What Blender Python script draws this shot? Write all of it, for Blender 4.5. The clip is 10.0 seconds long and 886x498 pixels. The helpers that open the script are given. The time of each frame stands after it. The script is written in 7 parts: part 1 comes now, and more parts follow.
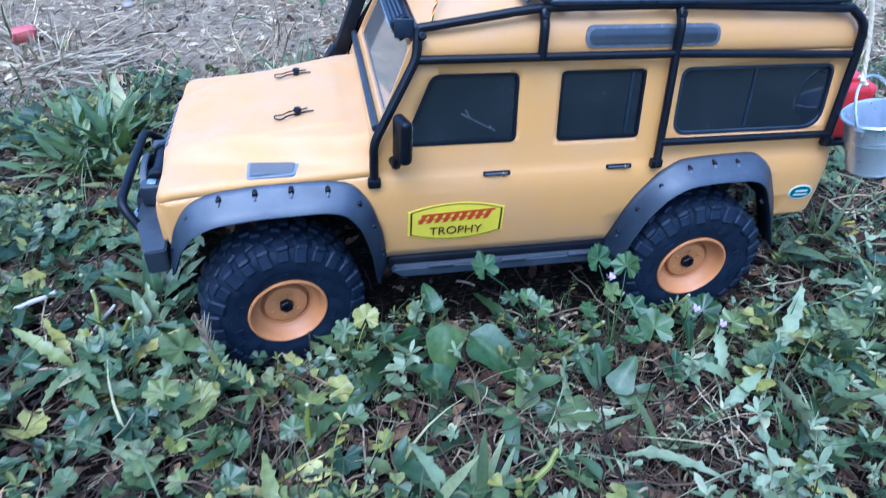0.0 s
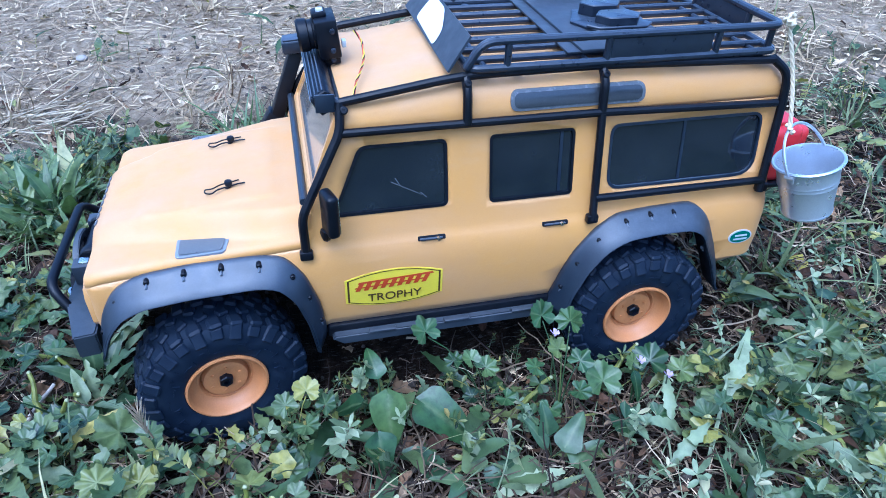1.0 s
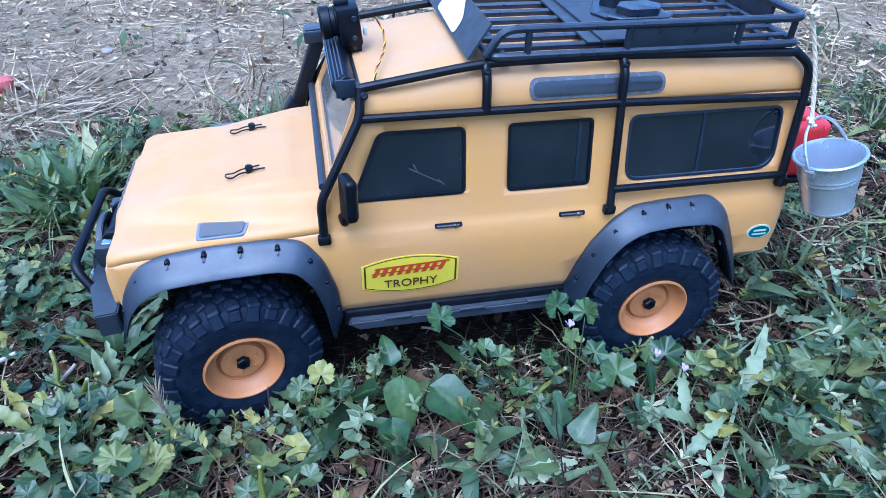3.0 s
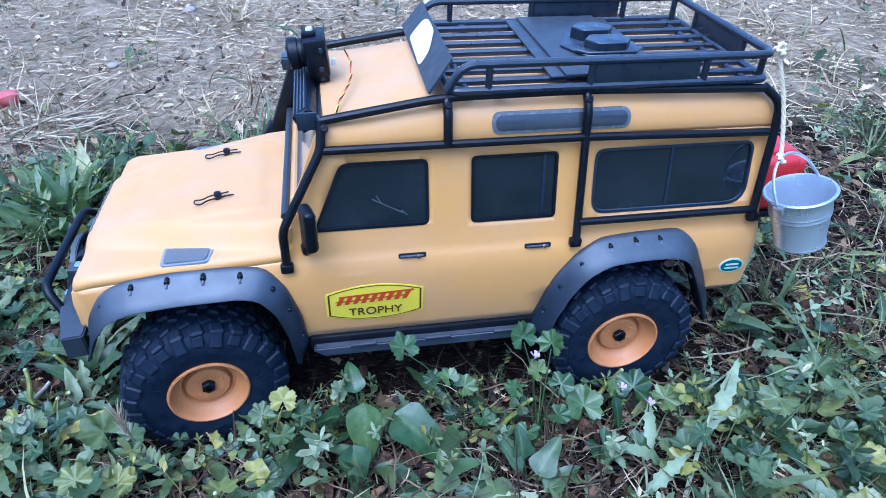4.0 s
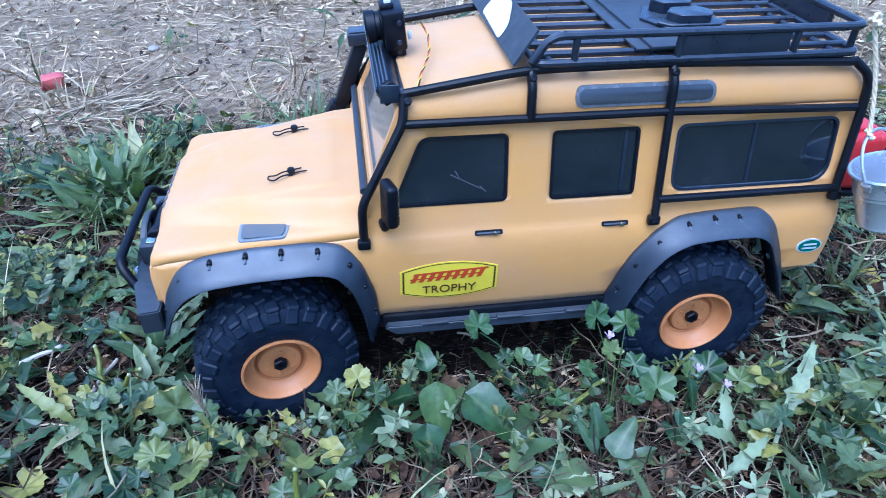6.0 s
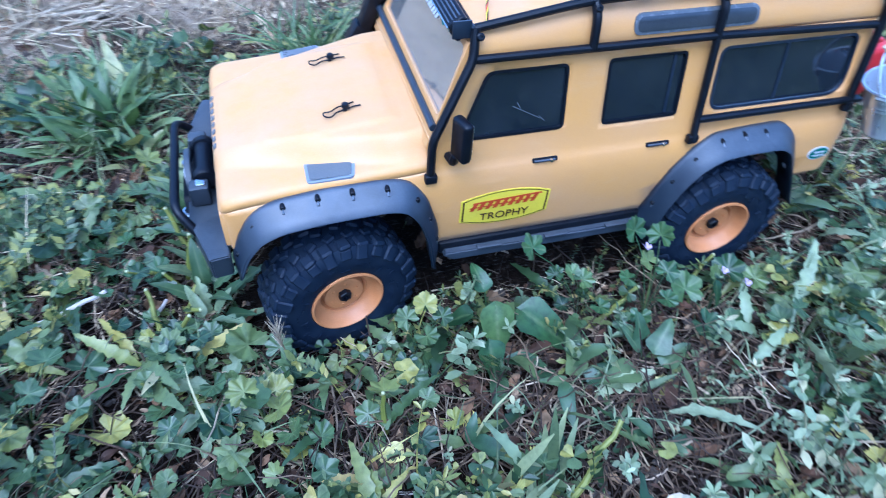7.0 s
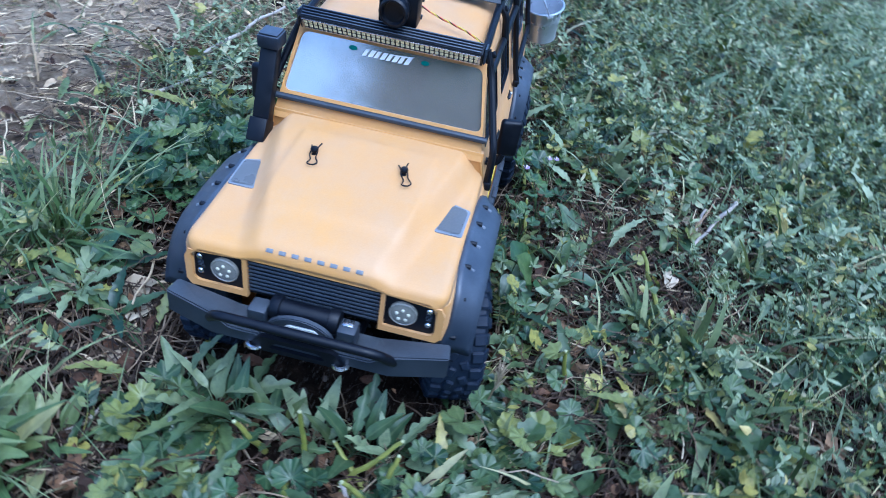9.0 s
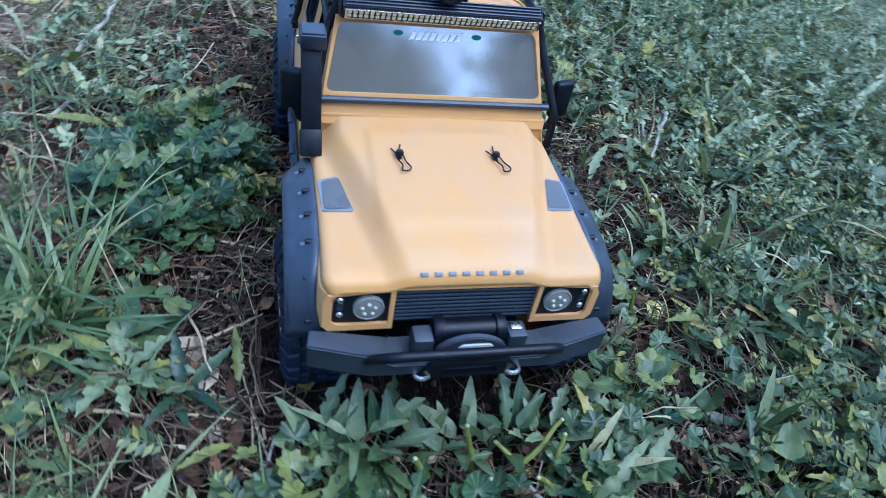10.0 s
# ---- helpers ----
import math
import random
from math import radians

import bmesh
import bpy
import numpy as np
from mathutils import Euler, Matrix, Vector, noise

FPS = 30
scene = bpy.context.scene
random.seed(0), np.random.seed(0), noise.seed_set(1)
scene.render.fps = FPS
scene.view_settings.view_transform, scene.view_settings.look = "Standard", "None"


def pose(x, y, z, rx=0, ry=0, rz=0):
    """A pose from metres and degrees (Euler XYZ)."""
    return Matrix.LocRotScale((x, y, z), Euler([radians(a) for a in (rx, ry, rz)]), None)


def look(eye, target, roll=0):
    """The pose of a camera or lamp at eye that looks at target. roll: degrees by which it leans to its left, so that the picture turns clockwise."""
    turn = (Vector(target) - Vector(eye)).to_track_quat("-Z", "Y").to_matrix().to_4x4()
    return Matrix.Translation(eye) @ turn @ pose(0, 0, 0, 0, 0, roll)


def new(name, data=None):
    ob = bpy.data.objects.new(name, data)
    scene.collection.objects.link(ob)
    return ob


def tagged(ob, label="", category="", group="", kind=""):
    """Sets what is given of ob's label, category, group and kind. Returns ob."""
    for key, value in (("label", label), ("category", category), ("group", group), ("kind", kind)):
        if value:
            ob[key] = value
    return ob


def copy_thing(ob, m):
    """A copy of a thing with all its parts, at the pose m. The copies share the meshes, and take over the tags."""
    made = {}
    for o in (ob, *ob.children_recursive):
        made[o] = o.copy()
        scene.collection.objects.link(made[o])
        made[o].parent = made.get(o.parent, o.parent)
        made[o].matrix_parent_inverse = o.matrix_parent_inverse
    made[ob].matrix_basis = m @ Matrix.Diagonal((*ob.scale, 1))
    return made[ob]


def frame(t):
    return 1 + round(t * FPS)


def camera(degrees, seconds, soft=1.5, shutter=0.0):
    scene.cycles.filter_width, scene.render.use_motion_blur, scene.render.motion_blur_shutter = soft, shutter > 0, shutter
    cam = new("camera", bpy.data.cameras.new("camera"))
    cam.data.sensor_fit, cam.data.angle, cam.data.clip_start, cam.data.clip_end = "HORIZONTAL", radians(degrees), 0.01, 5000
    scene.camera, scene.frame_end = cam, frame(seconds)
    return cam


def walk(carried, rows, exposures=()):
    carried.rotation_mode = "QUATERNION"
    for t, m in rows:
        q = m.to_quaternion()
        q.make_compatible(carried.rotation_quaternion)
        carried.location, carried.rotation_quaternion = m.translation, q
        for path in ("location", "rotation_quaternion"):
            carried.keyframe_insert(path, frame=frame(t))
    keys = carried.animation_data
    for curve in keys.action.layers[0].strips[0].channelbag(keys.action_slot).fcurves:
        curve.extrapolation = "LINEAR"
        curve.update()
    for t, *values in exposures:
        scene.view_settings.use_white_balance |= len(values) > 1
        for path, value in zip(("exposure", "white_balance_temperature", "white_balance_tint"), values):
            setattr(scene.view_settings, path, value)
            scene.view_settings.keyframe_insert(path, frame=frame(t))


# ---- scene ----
cam = camera(68.8, 10.0, soft=0.85, shutter=0.4)
PATH = [
    (0, (-0.119, -0.465, 0.399), (0.204, 1.036, -0.883), 2.1),
    (0.5, (-0.097, -0.456, 0.411), (0.26, 1.092, -0.804), 1.6),
    (1, (-0.08, -0.449, 0.423), (0.29, 1.079, -0.814), 0.3),
    (1.5, (-0.084, -0.447, 0.426), (0.273, 1.081, -0.814), -0.2),
    (2, (-0.086, -0.452, 0.416), (0.272, 1.067, -0.834), 1.2),
    (3.3, (-0.078, -0.457, 0.417), (0.226, 1.093, -0.81), -0.1),
    (3.5, (-0.07, -0.456, 0.423), (0.218, 1.099, -0.802), -0.1),
    (4, (-0.043, -0.456, 0.43), (0.229, 1.112, -0.782), 0.2),
    (4.5, (-0.036, -0.452, 0.436), (0.237, 1.107, -0.788), -0.8),
    (5, (-0.05, -0.453, 0.425), (0.187, 1.098, -0.815), -0.1),
    (5.2, (-0.057, -0.452, 0.425), (0.175, 1.107, -0.807), -0.5),
    (6.5, (-0.116, -0.444, 0.416), (0.101, 1.101, -0.836), -0.4),
    (6.7, (-0.135, -0.433, 0.452), (0.012, 0.932, -1.002), -1.9),
    (7, (-0.182, -0.423, 0.452), (0.226, 0.854, -1.032), 2.7),
    (7.2, (-0.21, -0.401, 0.503), (0.304, 0.778, -1.028), 6.3),
    (7.5, (-0.271, -0.353, 0.495), (0.444, 0.721, -1.034), 7.6),
    (8, (-0.35, -0.271, 0.446), (0.695, 0.562, -1.042), 10.1),
    (8.3, (-0.424, -0.222, 0.388), (0.851, 0.448, -1.0), 12.0),
    (8.5, (-0.448, -0.188, 0.375), (0.993, 0.273, -0.933), 12.9),
    (9, (-0.532, -0.102, 0.441), (1.003, 0.0, -0.837), 11.9),
    (9.5, (-0.529, 0.011, 0.424), (0.951, -0.169, -0.91), 11.5),
    (10, (-0.495, 0.119, 0.424), (0.907, -0.401, -0.904), 13.7),
]
walk(cam, [(t, look(eye, target, roll)) for t, eye, target, roll in PATH],
     [(0, 1.52, 4130, 9), (5, 1.46, 4130, 10), (6.5, 1.48, 4130, 10), (7, 1.58, 4020, 10), (8, 1.12, 4180, 8), (9, 1.28, 4200, 7), (10, 1.18, 4290, 6)])

# ---- light ----
SUN_DIR = Vector((-0.26, -0.31, 0.91)).normalized()
world = bpy.data.worlds.new("world")
scene.world = world
world.use_nodes = True
wn = world.node_tree.nodes
sky = wn.new("ShaderNodeTexSky")
sky.sky_type, sky.sun_disc = "NISHITA", False
sky.sun_elevation = math.asin(SUN_DIR.z)
sky.sun_rotation = math.atan2(SUN_DIR.x, SUN_DIR.y)
sky.dust_density, sky.air_density, sky.ozone_density = 5.0, 1.0, 1.5
world.node_tree.links.new(sky.outputs[0], wn["Background"].inputs[0])
wn["Background"].inputs[1].default_value = 0.15
sun = new("sun", bpy.data.lights.new("sun", "SUN"))
sun.data.energy, sun.data.angle, sun.data.color = 0.53, radians(68), (1.0, 0.95, 0.88)
sun.matrix_world = look(SUN_DIR * 10, (0, 0, 0))


# ---- materials ----
def material(name, build):
    m = bpy.data.materials.new(name)
    m.use_nodes = True
    nt = m.node_tree
    build(nt, nt.nodes, nt.nodes["Principled BSDF"], nt.links.new)
    return m


def ramp(nodes, link, source, stops):
    r = nodes.new("ShaderNodeValToRGB")
    e = r.color_ramp.elements
    while len(e) < len(stops):
        e.new(0.5)
    for k, (at, col) in zip(e, stops):
        k.position, k.color = at, (*col, 1)
    link(source, r.inputs[0])
    return r.outputs[0]


def tex(nodes, link, scale, detail=4, rough=0.55, coords="Object", stretch=None):
    c = nodes.new("ShaderNodeTexCoord")
    n = nodes.new("ShaderNodeTexNoise")
    n.inputs["Scale"].default_value, n.inputs["Detail"].default_value = scale, detail
    n.inputs["Roughness"].default_value = rough
    if stretch:
        mp = nodes.new("ShaderNodeMapping")
        mp.inputs["Scale"].default_value = stretch
        link(c.outputs[coords], mp.inputs[0])
        link(mp.outputs[0], n.inputs[0])
    else:
        link(c.outputs[coords], n.inputs[0])
    return n.outputs[0]


def bump(nodes, link, bsdf, height, strength, distance):
    b = nodes.new("ShaderNodeBump")
    b.inputs["Strength"].default_value, b.inputs["Distance"].default_value = strength, distance
    link(height, b.inputs["Height"])
    link(b.outputs[0], bsdf.inputs["Normal"])


def mix(nodes, link, fac, a, b, mode="MIX"):
    m = nodes.new("ShaderNodeMix")
    m.data_type, m.blend_type = "RGBA", mode
    for value, at in ((fac, 0), (a, 6), (b, 7)):
        if isinstance(value, (float, int)):
            m.inputs[at].default_value = value
        elif isinstance(value, tuple):
            m.inputs[at].default_value = (*value, 1)
        else:
            link(value, m.inputs[at])
    return m.outputs[2]


def worn(name, base, light, rough=0.5, metal=0.0, scale=60, grain=900, relief=0.0002, spec=0.5, amount=0.5, dust_sky_tint=None):
    """A surface with soft stains, fine grain and a slight relief."""
    def build(nt, n, p, link):
        stains = ramp(n, link, tex(n, link, scale, 6, 0.65), [(0.4, (0, 0, 0)), (0.78, (amount, amount, amount))])
        col = mix(n, link, stains, base, light)
        fine = tex(n, link, grain, 3)
        # level faces get a dusty tint with the sky's reflection painted in
        if dust_sky_tint:
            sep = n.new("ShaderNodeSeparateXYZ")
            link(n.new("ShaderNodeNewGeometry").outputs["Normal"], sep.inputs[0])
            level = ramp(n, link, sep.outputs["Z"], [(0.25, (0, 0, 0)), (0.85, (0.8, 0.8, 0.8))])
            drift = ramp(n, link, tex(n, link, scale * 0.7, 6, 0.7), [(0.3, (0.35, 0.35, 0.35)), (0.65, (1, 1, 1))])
            col = mix(n, link, mix(n, link, 1.0, level, drift, "MULTIPLY"), col, dust_sky_tint)
        col = mix(n, link, 0.25, col, ramp(n, link, fine, [(0.3, (0.3, 0.3, 0.3)), (0.7, (0.7, 0.7, 0.7))]), "SOFT_LIGHT")
        link(col, p.inputs["Base Color"])
        r = ramp(n, link, tex(n, link, scale * 2, 5), [(0.3, (rough * 0.8,) * 3), (0.7, (min(1, rough * 1.2),) * 3)])
        link(r, p.inputs["Roughness"])
        p.inputs["Metallic"].default_value, p.inputs["Specular IOR Level"].default_value = metal, spec
        bump(n, link, p, fine, 0.35, relief)
    return material(name, build)


def dusty_sheened_paint(nt, n, p, link):
    """Tan orange paint: dusty pale blotches, thicker on level faces with the sky's sheen painted in, and fine speckle.
    """
    blot = ramp(n, link, tex(n, link, 13, 7, 0.62), [(0.36, (0, 0, 0)), (0.66, (1, 1, 1))])
    col = mix(n, link, blot, (0.530, 0.262, 0.046), (0.495, 0.258, 0.074))
    # level faces go paler: dusty film and sky sheen mixed into one colour
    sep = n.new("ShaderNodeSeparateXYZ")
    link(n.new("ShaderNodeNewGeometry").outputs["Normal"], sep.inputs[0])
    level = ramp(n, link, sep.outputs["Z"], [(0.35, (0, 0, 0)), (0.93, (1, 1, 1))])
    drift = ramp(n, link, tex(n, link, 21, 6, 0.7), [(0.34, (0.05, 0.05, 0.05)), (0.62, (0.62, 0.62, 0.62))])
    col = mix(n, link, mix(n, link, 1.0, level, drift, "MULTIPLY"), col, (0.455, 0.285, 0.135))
    rub = ramp(n, link, tex(n, link, 70, 5, 0.7, stretch=(0.35, 1.0, 1.0)), [(0.52, (0, 0, 0)), (0.75, (0.28, 0.28, 0.28))])
    col = mix(n, link, rub, col, (0.50, 0.310, 0.140))
    fine = tex(n, link, 1500, 3)
    col = mix(n, link, 0.2, col, ramp(n, link, fine, [(0.3, (0.3, 0.3, 0.3)), (0.7, (0.7, 0.7, 0.7))]), "SOFT_LIGHT")
    link(col, p.inputs["Base Color"])
    link(ramp(n, link, tex(n, link, 30, 5), [(0.3, (0.44,) * 3), (0.7, (0.66,) * 3)]), p.inputs["Roughness"])
    p.inputs["Specular IOR Level"].default_value = 0.55
    bump(n, link, p, fine, 0.35, 0.00005)


PAINT = material("tan_orange_paint", dusty_sheened_paint)
dusty = PAINT.node_tree.nodes["Principled BSDF"].inputs
dusty["Sheen Weight"].default_value, dusty["Sheen Roughness"].default_value = 0.13, 0.6
dusty["Sheen Tint"].default_value = (1.0, 0.90, 0.80, 1)
BLACK = worn("black_plastic", (0.0020, 0.0028, 0.0055), (0.008, 0.010, 0.015), 0.42, scale=90, relief=0.0001, spec=0.25)
# bluish tint on level faces: dusty film plus painted sky reflection
FLARE = worn("dusty_black_plastic", (0.006, 0.0105, 0.021), (0.030, 0.040, 0.056), 0.42, scale=45, relief=0.0001, spec=0.5, dust_sky_tint=(0.072, 0.085, 0.106))
BUMPER = worn("dusty_bumper_plastic", (0.014, 0.019, 0.028), (0.050, 0.058, 0.070), 0.5, scale=60, relief=0.0001, spec=0.5, dust_sky_tint=(0.055, 0.061, 0.070))
GRILLE = worn("grille_plastic", (0.020, 0.026, 0.036), (0.040, 0.048, 0.060), 0.4, scale=90, relief=0.0001, spec=0.5)
RUBBER = worn("tyre_rubber", (0.0036, 0.0075, 0.018), (0.020, 0.029, 0.046), 0.58, scale=70, relief=0.0002, amount=0.6, spec=0.25)
RIM = worn("orange_rim_plastic", (0.44, 0.18, 0.05), (0.34, 0.16, 0.065), 0.5, scale=80, relief=0.0001)
GLASS = worn("dark_window_plastic", (0.007, 0.010, 0.015), (0.026, 0.031, 0.038), 0.07, scale=22, relief=0.00001, amount=0.5, spec=0.6)
SCREEN = worn("windscreen_film", (0.585, 0.54, 0.465), (0.62, 0.575, 0.50), 0.085, metal=0.80, scale=30, relief=0.00001, amount=0.5)
VENT = worn("grey_vent_film", (0.105, 0.106, 0.102), (0.135, 0.135, 0.13), 0.30, scale=40, relief=0.00002, amount=0.3)
FILM = worn("dark_grey_film", (0.085, 0.092, 0.10), (0.15, 0.155, 0.16), 0.25, scale=120, relief=0.00003)
ROOF_PANE = worn("roof_window_film", (0.026, 0.030, 0.036), (0.055, 0.060, 0.066), 0.16, scale=40, relief=0.00002, spec=0.6)
CLEAR_EDGE = worn("pale_sticker_edge", (0.5, 0.52, 0.52), (0.62, 0.62, 0.6), 0.35, scale=120, relief=0.00005)
RIM_GREY = worn("pale_grey_rim", (0.19, 0.205, 0.225), (0.24, 0.25, 0.265), 0.35, scale=60, relief=0.00002, amount=0.3)
# rack tops painted paler and bluish, as if mirroring the sky
RACK = worn("rack_black_plastic", (0.010, 0.014, 0.024), (0.034, 0.042, 0.056), 0.32, scale=80, relief=0.0001, spec=0.5, dust_sky_tint=(0.050, 0.060, 0.078))
# grey for the highlight painted below each flare bolt
BOLT_GREY = worn("worn_grey_slot", (0.13, 0.145, 0.17), (0.22, 0.23, 0.25), 0.4, scale=120, relief=0.00003)
CHROME = worn("bright_metal", (0.62, 0.63, 0.64), (0.5, 0.5, 0.5), 0.25, metal=1.0, scale=150, relief=0.00005)
GALVANISED = worn("galvanised_steel", (0.60, 0.63, 0.68), (0.47, 0.50, 0.54), 0.32, metal=0.78, scale=60, relief=0.00004, amount=0.5)
YELLOW = worn("yellow_sticker", (0.66, 0.52, 0.018), (0.62, 0.49, 0.06), 0.4, scale=90, relief=0.00003)
RED = worn("red_plastic", (0.42, 0.014, 0.020), (0.46, 0.06, 0.05), 0.38, scale=60, relief=0.00005)
FADED_RED = worn("faded_red_plastic", (0.42, 0.085, 0.075), (0.50, 0.20, 0.17), 0.5, scale=60, relief=0.00005)
RED_INK = worn("red_ink", (0.40, 0.045, 0.008), (0.36, 0.06, 0.02), 0.4, scale=90, relief=0.00003)
DARK_INK = worn("dark_ink", (0.050, 0.022, 0.008), (0.07, 0.035, 0.015), 0.4, scale=90, relief=0.00003)
GREEN_INK = worn("green_badge", (0.004, 0.11, 0.075), (0.02, 0.15, 0.11), 0.3, scale=90, relief=0.00003)
WHITE = worn("white_sticker", (0.80, 0.80, 0.77), (0.66, 0.64, 0.60), 0.45, scale=60, relief=0.00005)
LED = worn("yellowish_led", (0.78, 0.72, 0.42), (0.85, 0.82, 0.6), 0.2, scale=200, relief=0.00003)
LAMP = worn("lamp_lens", (0.17, 0.165, 0.14), (0.26, 0.25, 0.21), 0.15, scale=200, relief=0.00003, spec=0.6)
BULB = worn("head_lamp_bulb", (0.46, 0.44, 0.32), (0.55, 0.53, 0.42), 0.25, scale=200, relief=0.00003)
ROPE = worn("cream_cotton_rope", (0.62, 0.52, 0.34), (0.72, 0.63, 0.45), 0.9, scale=300, grain=2500, relief=0.0006)
WIRE_RED = worn("red_wire", (0.5, 0.08, 0.03), (0.4, 0.1, 0.05), 0.5, scale=200)
WIRE_YELLOW = worn("yellow_sticker", (0.66, 0.52, 0.018), (0.62, 0.49, 0.06), 0.4, scale=90, relief=0.00003)
GREY_METAL = worn("grey_metal", (0.15, 0.155, 0.16), (0.24, 0.24, 0.24), 0.5, metal=0.2, scale=150)


# ---- mesh helpers ----
def part(name, bm, mat, parent=None, label="", smooth=True, crease=0.6):
    """Links a bmesh as one mesh object under a thing or a part."""
    bmesh.ops.recalc_face_normals(bm, faces=bm.faces)
    if smooth:
        for f in bm.faces:
            f.smooth = True
        for e in bm.edges:
            if len(e.link_faces) == 2 and e.calc_face_angle(0) > crease:
                e.smooth = False
    me = bpy.data.meshes.new(name)
    bm.to_mesh(me)
    bm.free()
    me.materials.append(mat)
    ob = new(name, me)
    ob.parent = parent
    return tagged(ob, label)


def again(ob, m, parent=None):
    """Another object on the mesh of ob, at the pose m."""
    o = new(ob.name.split(".")[0], ob.data)
    o.parent = parent or ob.parent
    o.matrix_basis = m
    return o


def box(bm, c, size, bevel=0.0, m=Matrix(), seg=2):
    made = bmesh.ops.create_cube(bm, size=1.0, matrix=m @ Matrix.Translation(c) @ Matrix.Diagonal((*size, 1)))
    if bevel:
        es = list({e for v in made["verts"] for e in v.link_edges})
        bmesh.ops.bevel(bm, geom=es, offset=bevel, segments=seg, affect="EDGES", profile=0.5)


def rounded(points, r, n=4):
    """A polyline with its corners rounded; r: one radius for all the inner corners."""
    pts = [Vector(p) for p in points]
    out = [pts[0]]
    for a, b, c in zip(pts, pts[1:], pts[2:]):
        d = min(r, (a - b).length * 0.45, (c - b).length * 0.45)
        p, q = b + (a - b).normalized() * d, b + (c - b).normalized() * d
        out += [p.lerp(b, k / n).lerp(b.lerp(q, k / n), k / n) for k in range(n + 1)]
    return out + [pts[-1]]


def tube(bm, points, r, seg=10, taper=1.0, closed=False):
    pts = [Vector(p) for p in points]
    n = len(pts)
    side = None
    rings = []
    for i, p in enumerate(pts):
        a = pts[(i - 1) % n] if closed or i else p
        b = pts[(i + 1) % n] if closed or i < n - 1 else p
        d = (b - a).normalized()
        if side is None:
            side = d.orthogonal().normalized()
        side = (side - d * side.dot(d)).normalized()
        up = d.cross(side)
        rr = r * (1 + (taper - 1) * i / max(1, n - 1))
        rings.append([bm.verts.new(p + (side * math.cos(t) + up * math.sin(t)) * rr) for t in (2 * math.pi * k / seg for k in range(seg))])
    for i in range(n if closed else n - 1):
        a, b = rings[i], rings[(i + 1) % n]
        for k in range(seg):
            bm.faces.new((a[k], a[(k + 1) % seg], b[(k + 1) % seg], b[k]))
    if not closed:
        bm.faces.new(rings[0][::-1])
        bm.faces.new(rings[-1])


def lathe(bm, profile, seg=48, m=Matrix(), closed=False):
    """Turns (radius, along) pairs round the z axis of m."""
    rings = []
    for r, z in profile:
        if r < 1e-6:
            rings.append([bm.verts.new(m @ Vector((0, 0, z)))])
        else:
            rings.append([bm.verts.new(m @ Vector((r * math.cos(2 * math.pi * k / seg), r * math.sin(2 * math.pi * k / seg), z))) for k in range(seg)])
    pairs = list(zip(rings, rings[1:])) + ([(rings[-1], rings[0])] if closed else [])
    for a, b in pairs:
        for k in range(seg):
            j = (k + 1) % seg
            if len(a) == 1 and len(b) > 1:
                bm.faces.new((a[0], b[k], b[j]))
            elif len(b) == 1 and len(a) > 1:
                bm.faces.new((a[k], a[j], b[0]))
            elif len(a) > 1:
                bm.faces.new((a[k], a[j], b[j], b[k]))


def rounded_outline(corners, r, n=5):
    """A closed 2D outline with rounded corners; r: one radius or one for each corner."""
    m = len(corners)
    rs = r if isinstance(r, (list, tuple)) else [r] * m
    out = []
    for i in range(m):
        a, b, c = (Vector(corners[(i + k) % m]) for k in (-1, 0, 1))
        d = min(rs[i], (a - b).length * 0.48, (c - b).length * 0.48)
        if d < 1e-6:
            out.append(tuple(b))
            continue
        p, q = b + (a - b).normalized() * d, b + (c - b).normalized() * d
        out += [tuple(p.lerp(b, k / n).lerp(b.lerp(q, k / n), k / n)) for k in range(n + 1)]
    return out


def sheet(bm, outline, holes=(), cuts=(), place=None):
    """A filled 2D outline with holes, cut along lines (axis, value), its points placed by a function of (u, v)."""
    tmp = bmesh.new()
    for loop in (outline, *holes):
        vs = [tmp.verts.new((u, v, 0)) for u, v in loop]
        for a, b in zip(vs, vs[1:] + vs[:1]):
            tmp.edges.new((a, b))
    bmesh.ops.triangle_fill(tmp, use_beauty=True, use_dissolve=False, edges=tmp.edges, normal=(0, 0, 1))
    for axis, value in cuts:
        co, no = ((value, 0, 0), (1, 0, 0)) if axis == "u" else ((0, value, 0), (0, 1, 0))
        bmesh.ops.bisect_plane(tmp, geom=list(tmp.verts) + list(tmp.edges) + list(tmp.faces), plane_co=co, plane_no=no, dist=1e-6)
    index = {v: bm.verts.new(place(v.co.x, v.co.y)) for v in tmp.verts}
    faces = [bm.faces.new([index[v] for v in f.verts]) for f in tmp.faces]
    tmp.free()
    return faces


def slab(bm, outline, holes=(), cuts=(), place=None, back=None):
    """A sheet with thickness: place gives its front, back its rear, both closed along the rims."""
    sheet(bm, outline, holes, cuts, place)
    first = set(bm.edges)
    rim = [e for e in first if len(e.link_faces) == 1]
    # extrude the whole front backwards
    faces = list(bm.faces)
    made = bmesh.ops.extrude_face_region(bm, geom=faces)
    for v in (g for g in made["geom"] if isinstance(g, bmesh.types.BMVert)):
        v.co = back(v.co)
    return rim


def thing(name, label, category, m=Matrix(), group="", kind=""):
    ob = new(name)
    ob.empty_display_size = 0.02
    ob.matrix_world = m
    return tagged(ob, label, category, group, kind)


def lerp_table(table, x):
    if x <= table[0][0]:
        return table[0][1]
    for (a, p), (b, q) in zip(table, table[1:]):
        if x <= b:
            return p + (q - p) * (x - a) / (b - a)
    return table[-1][1]


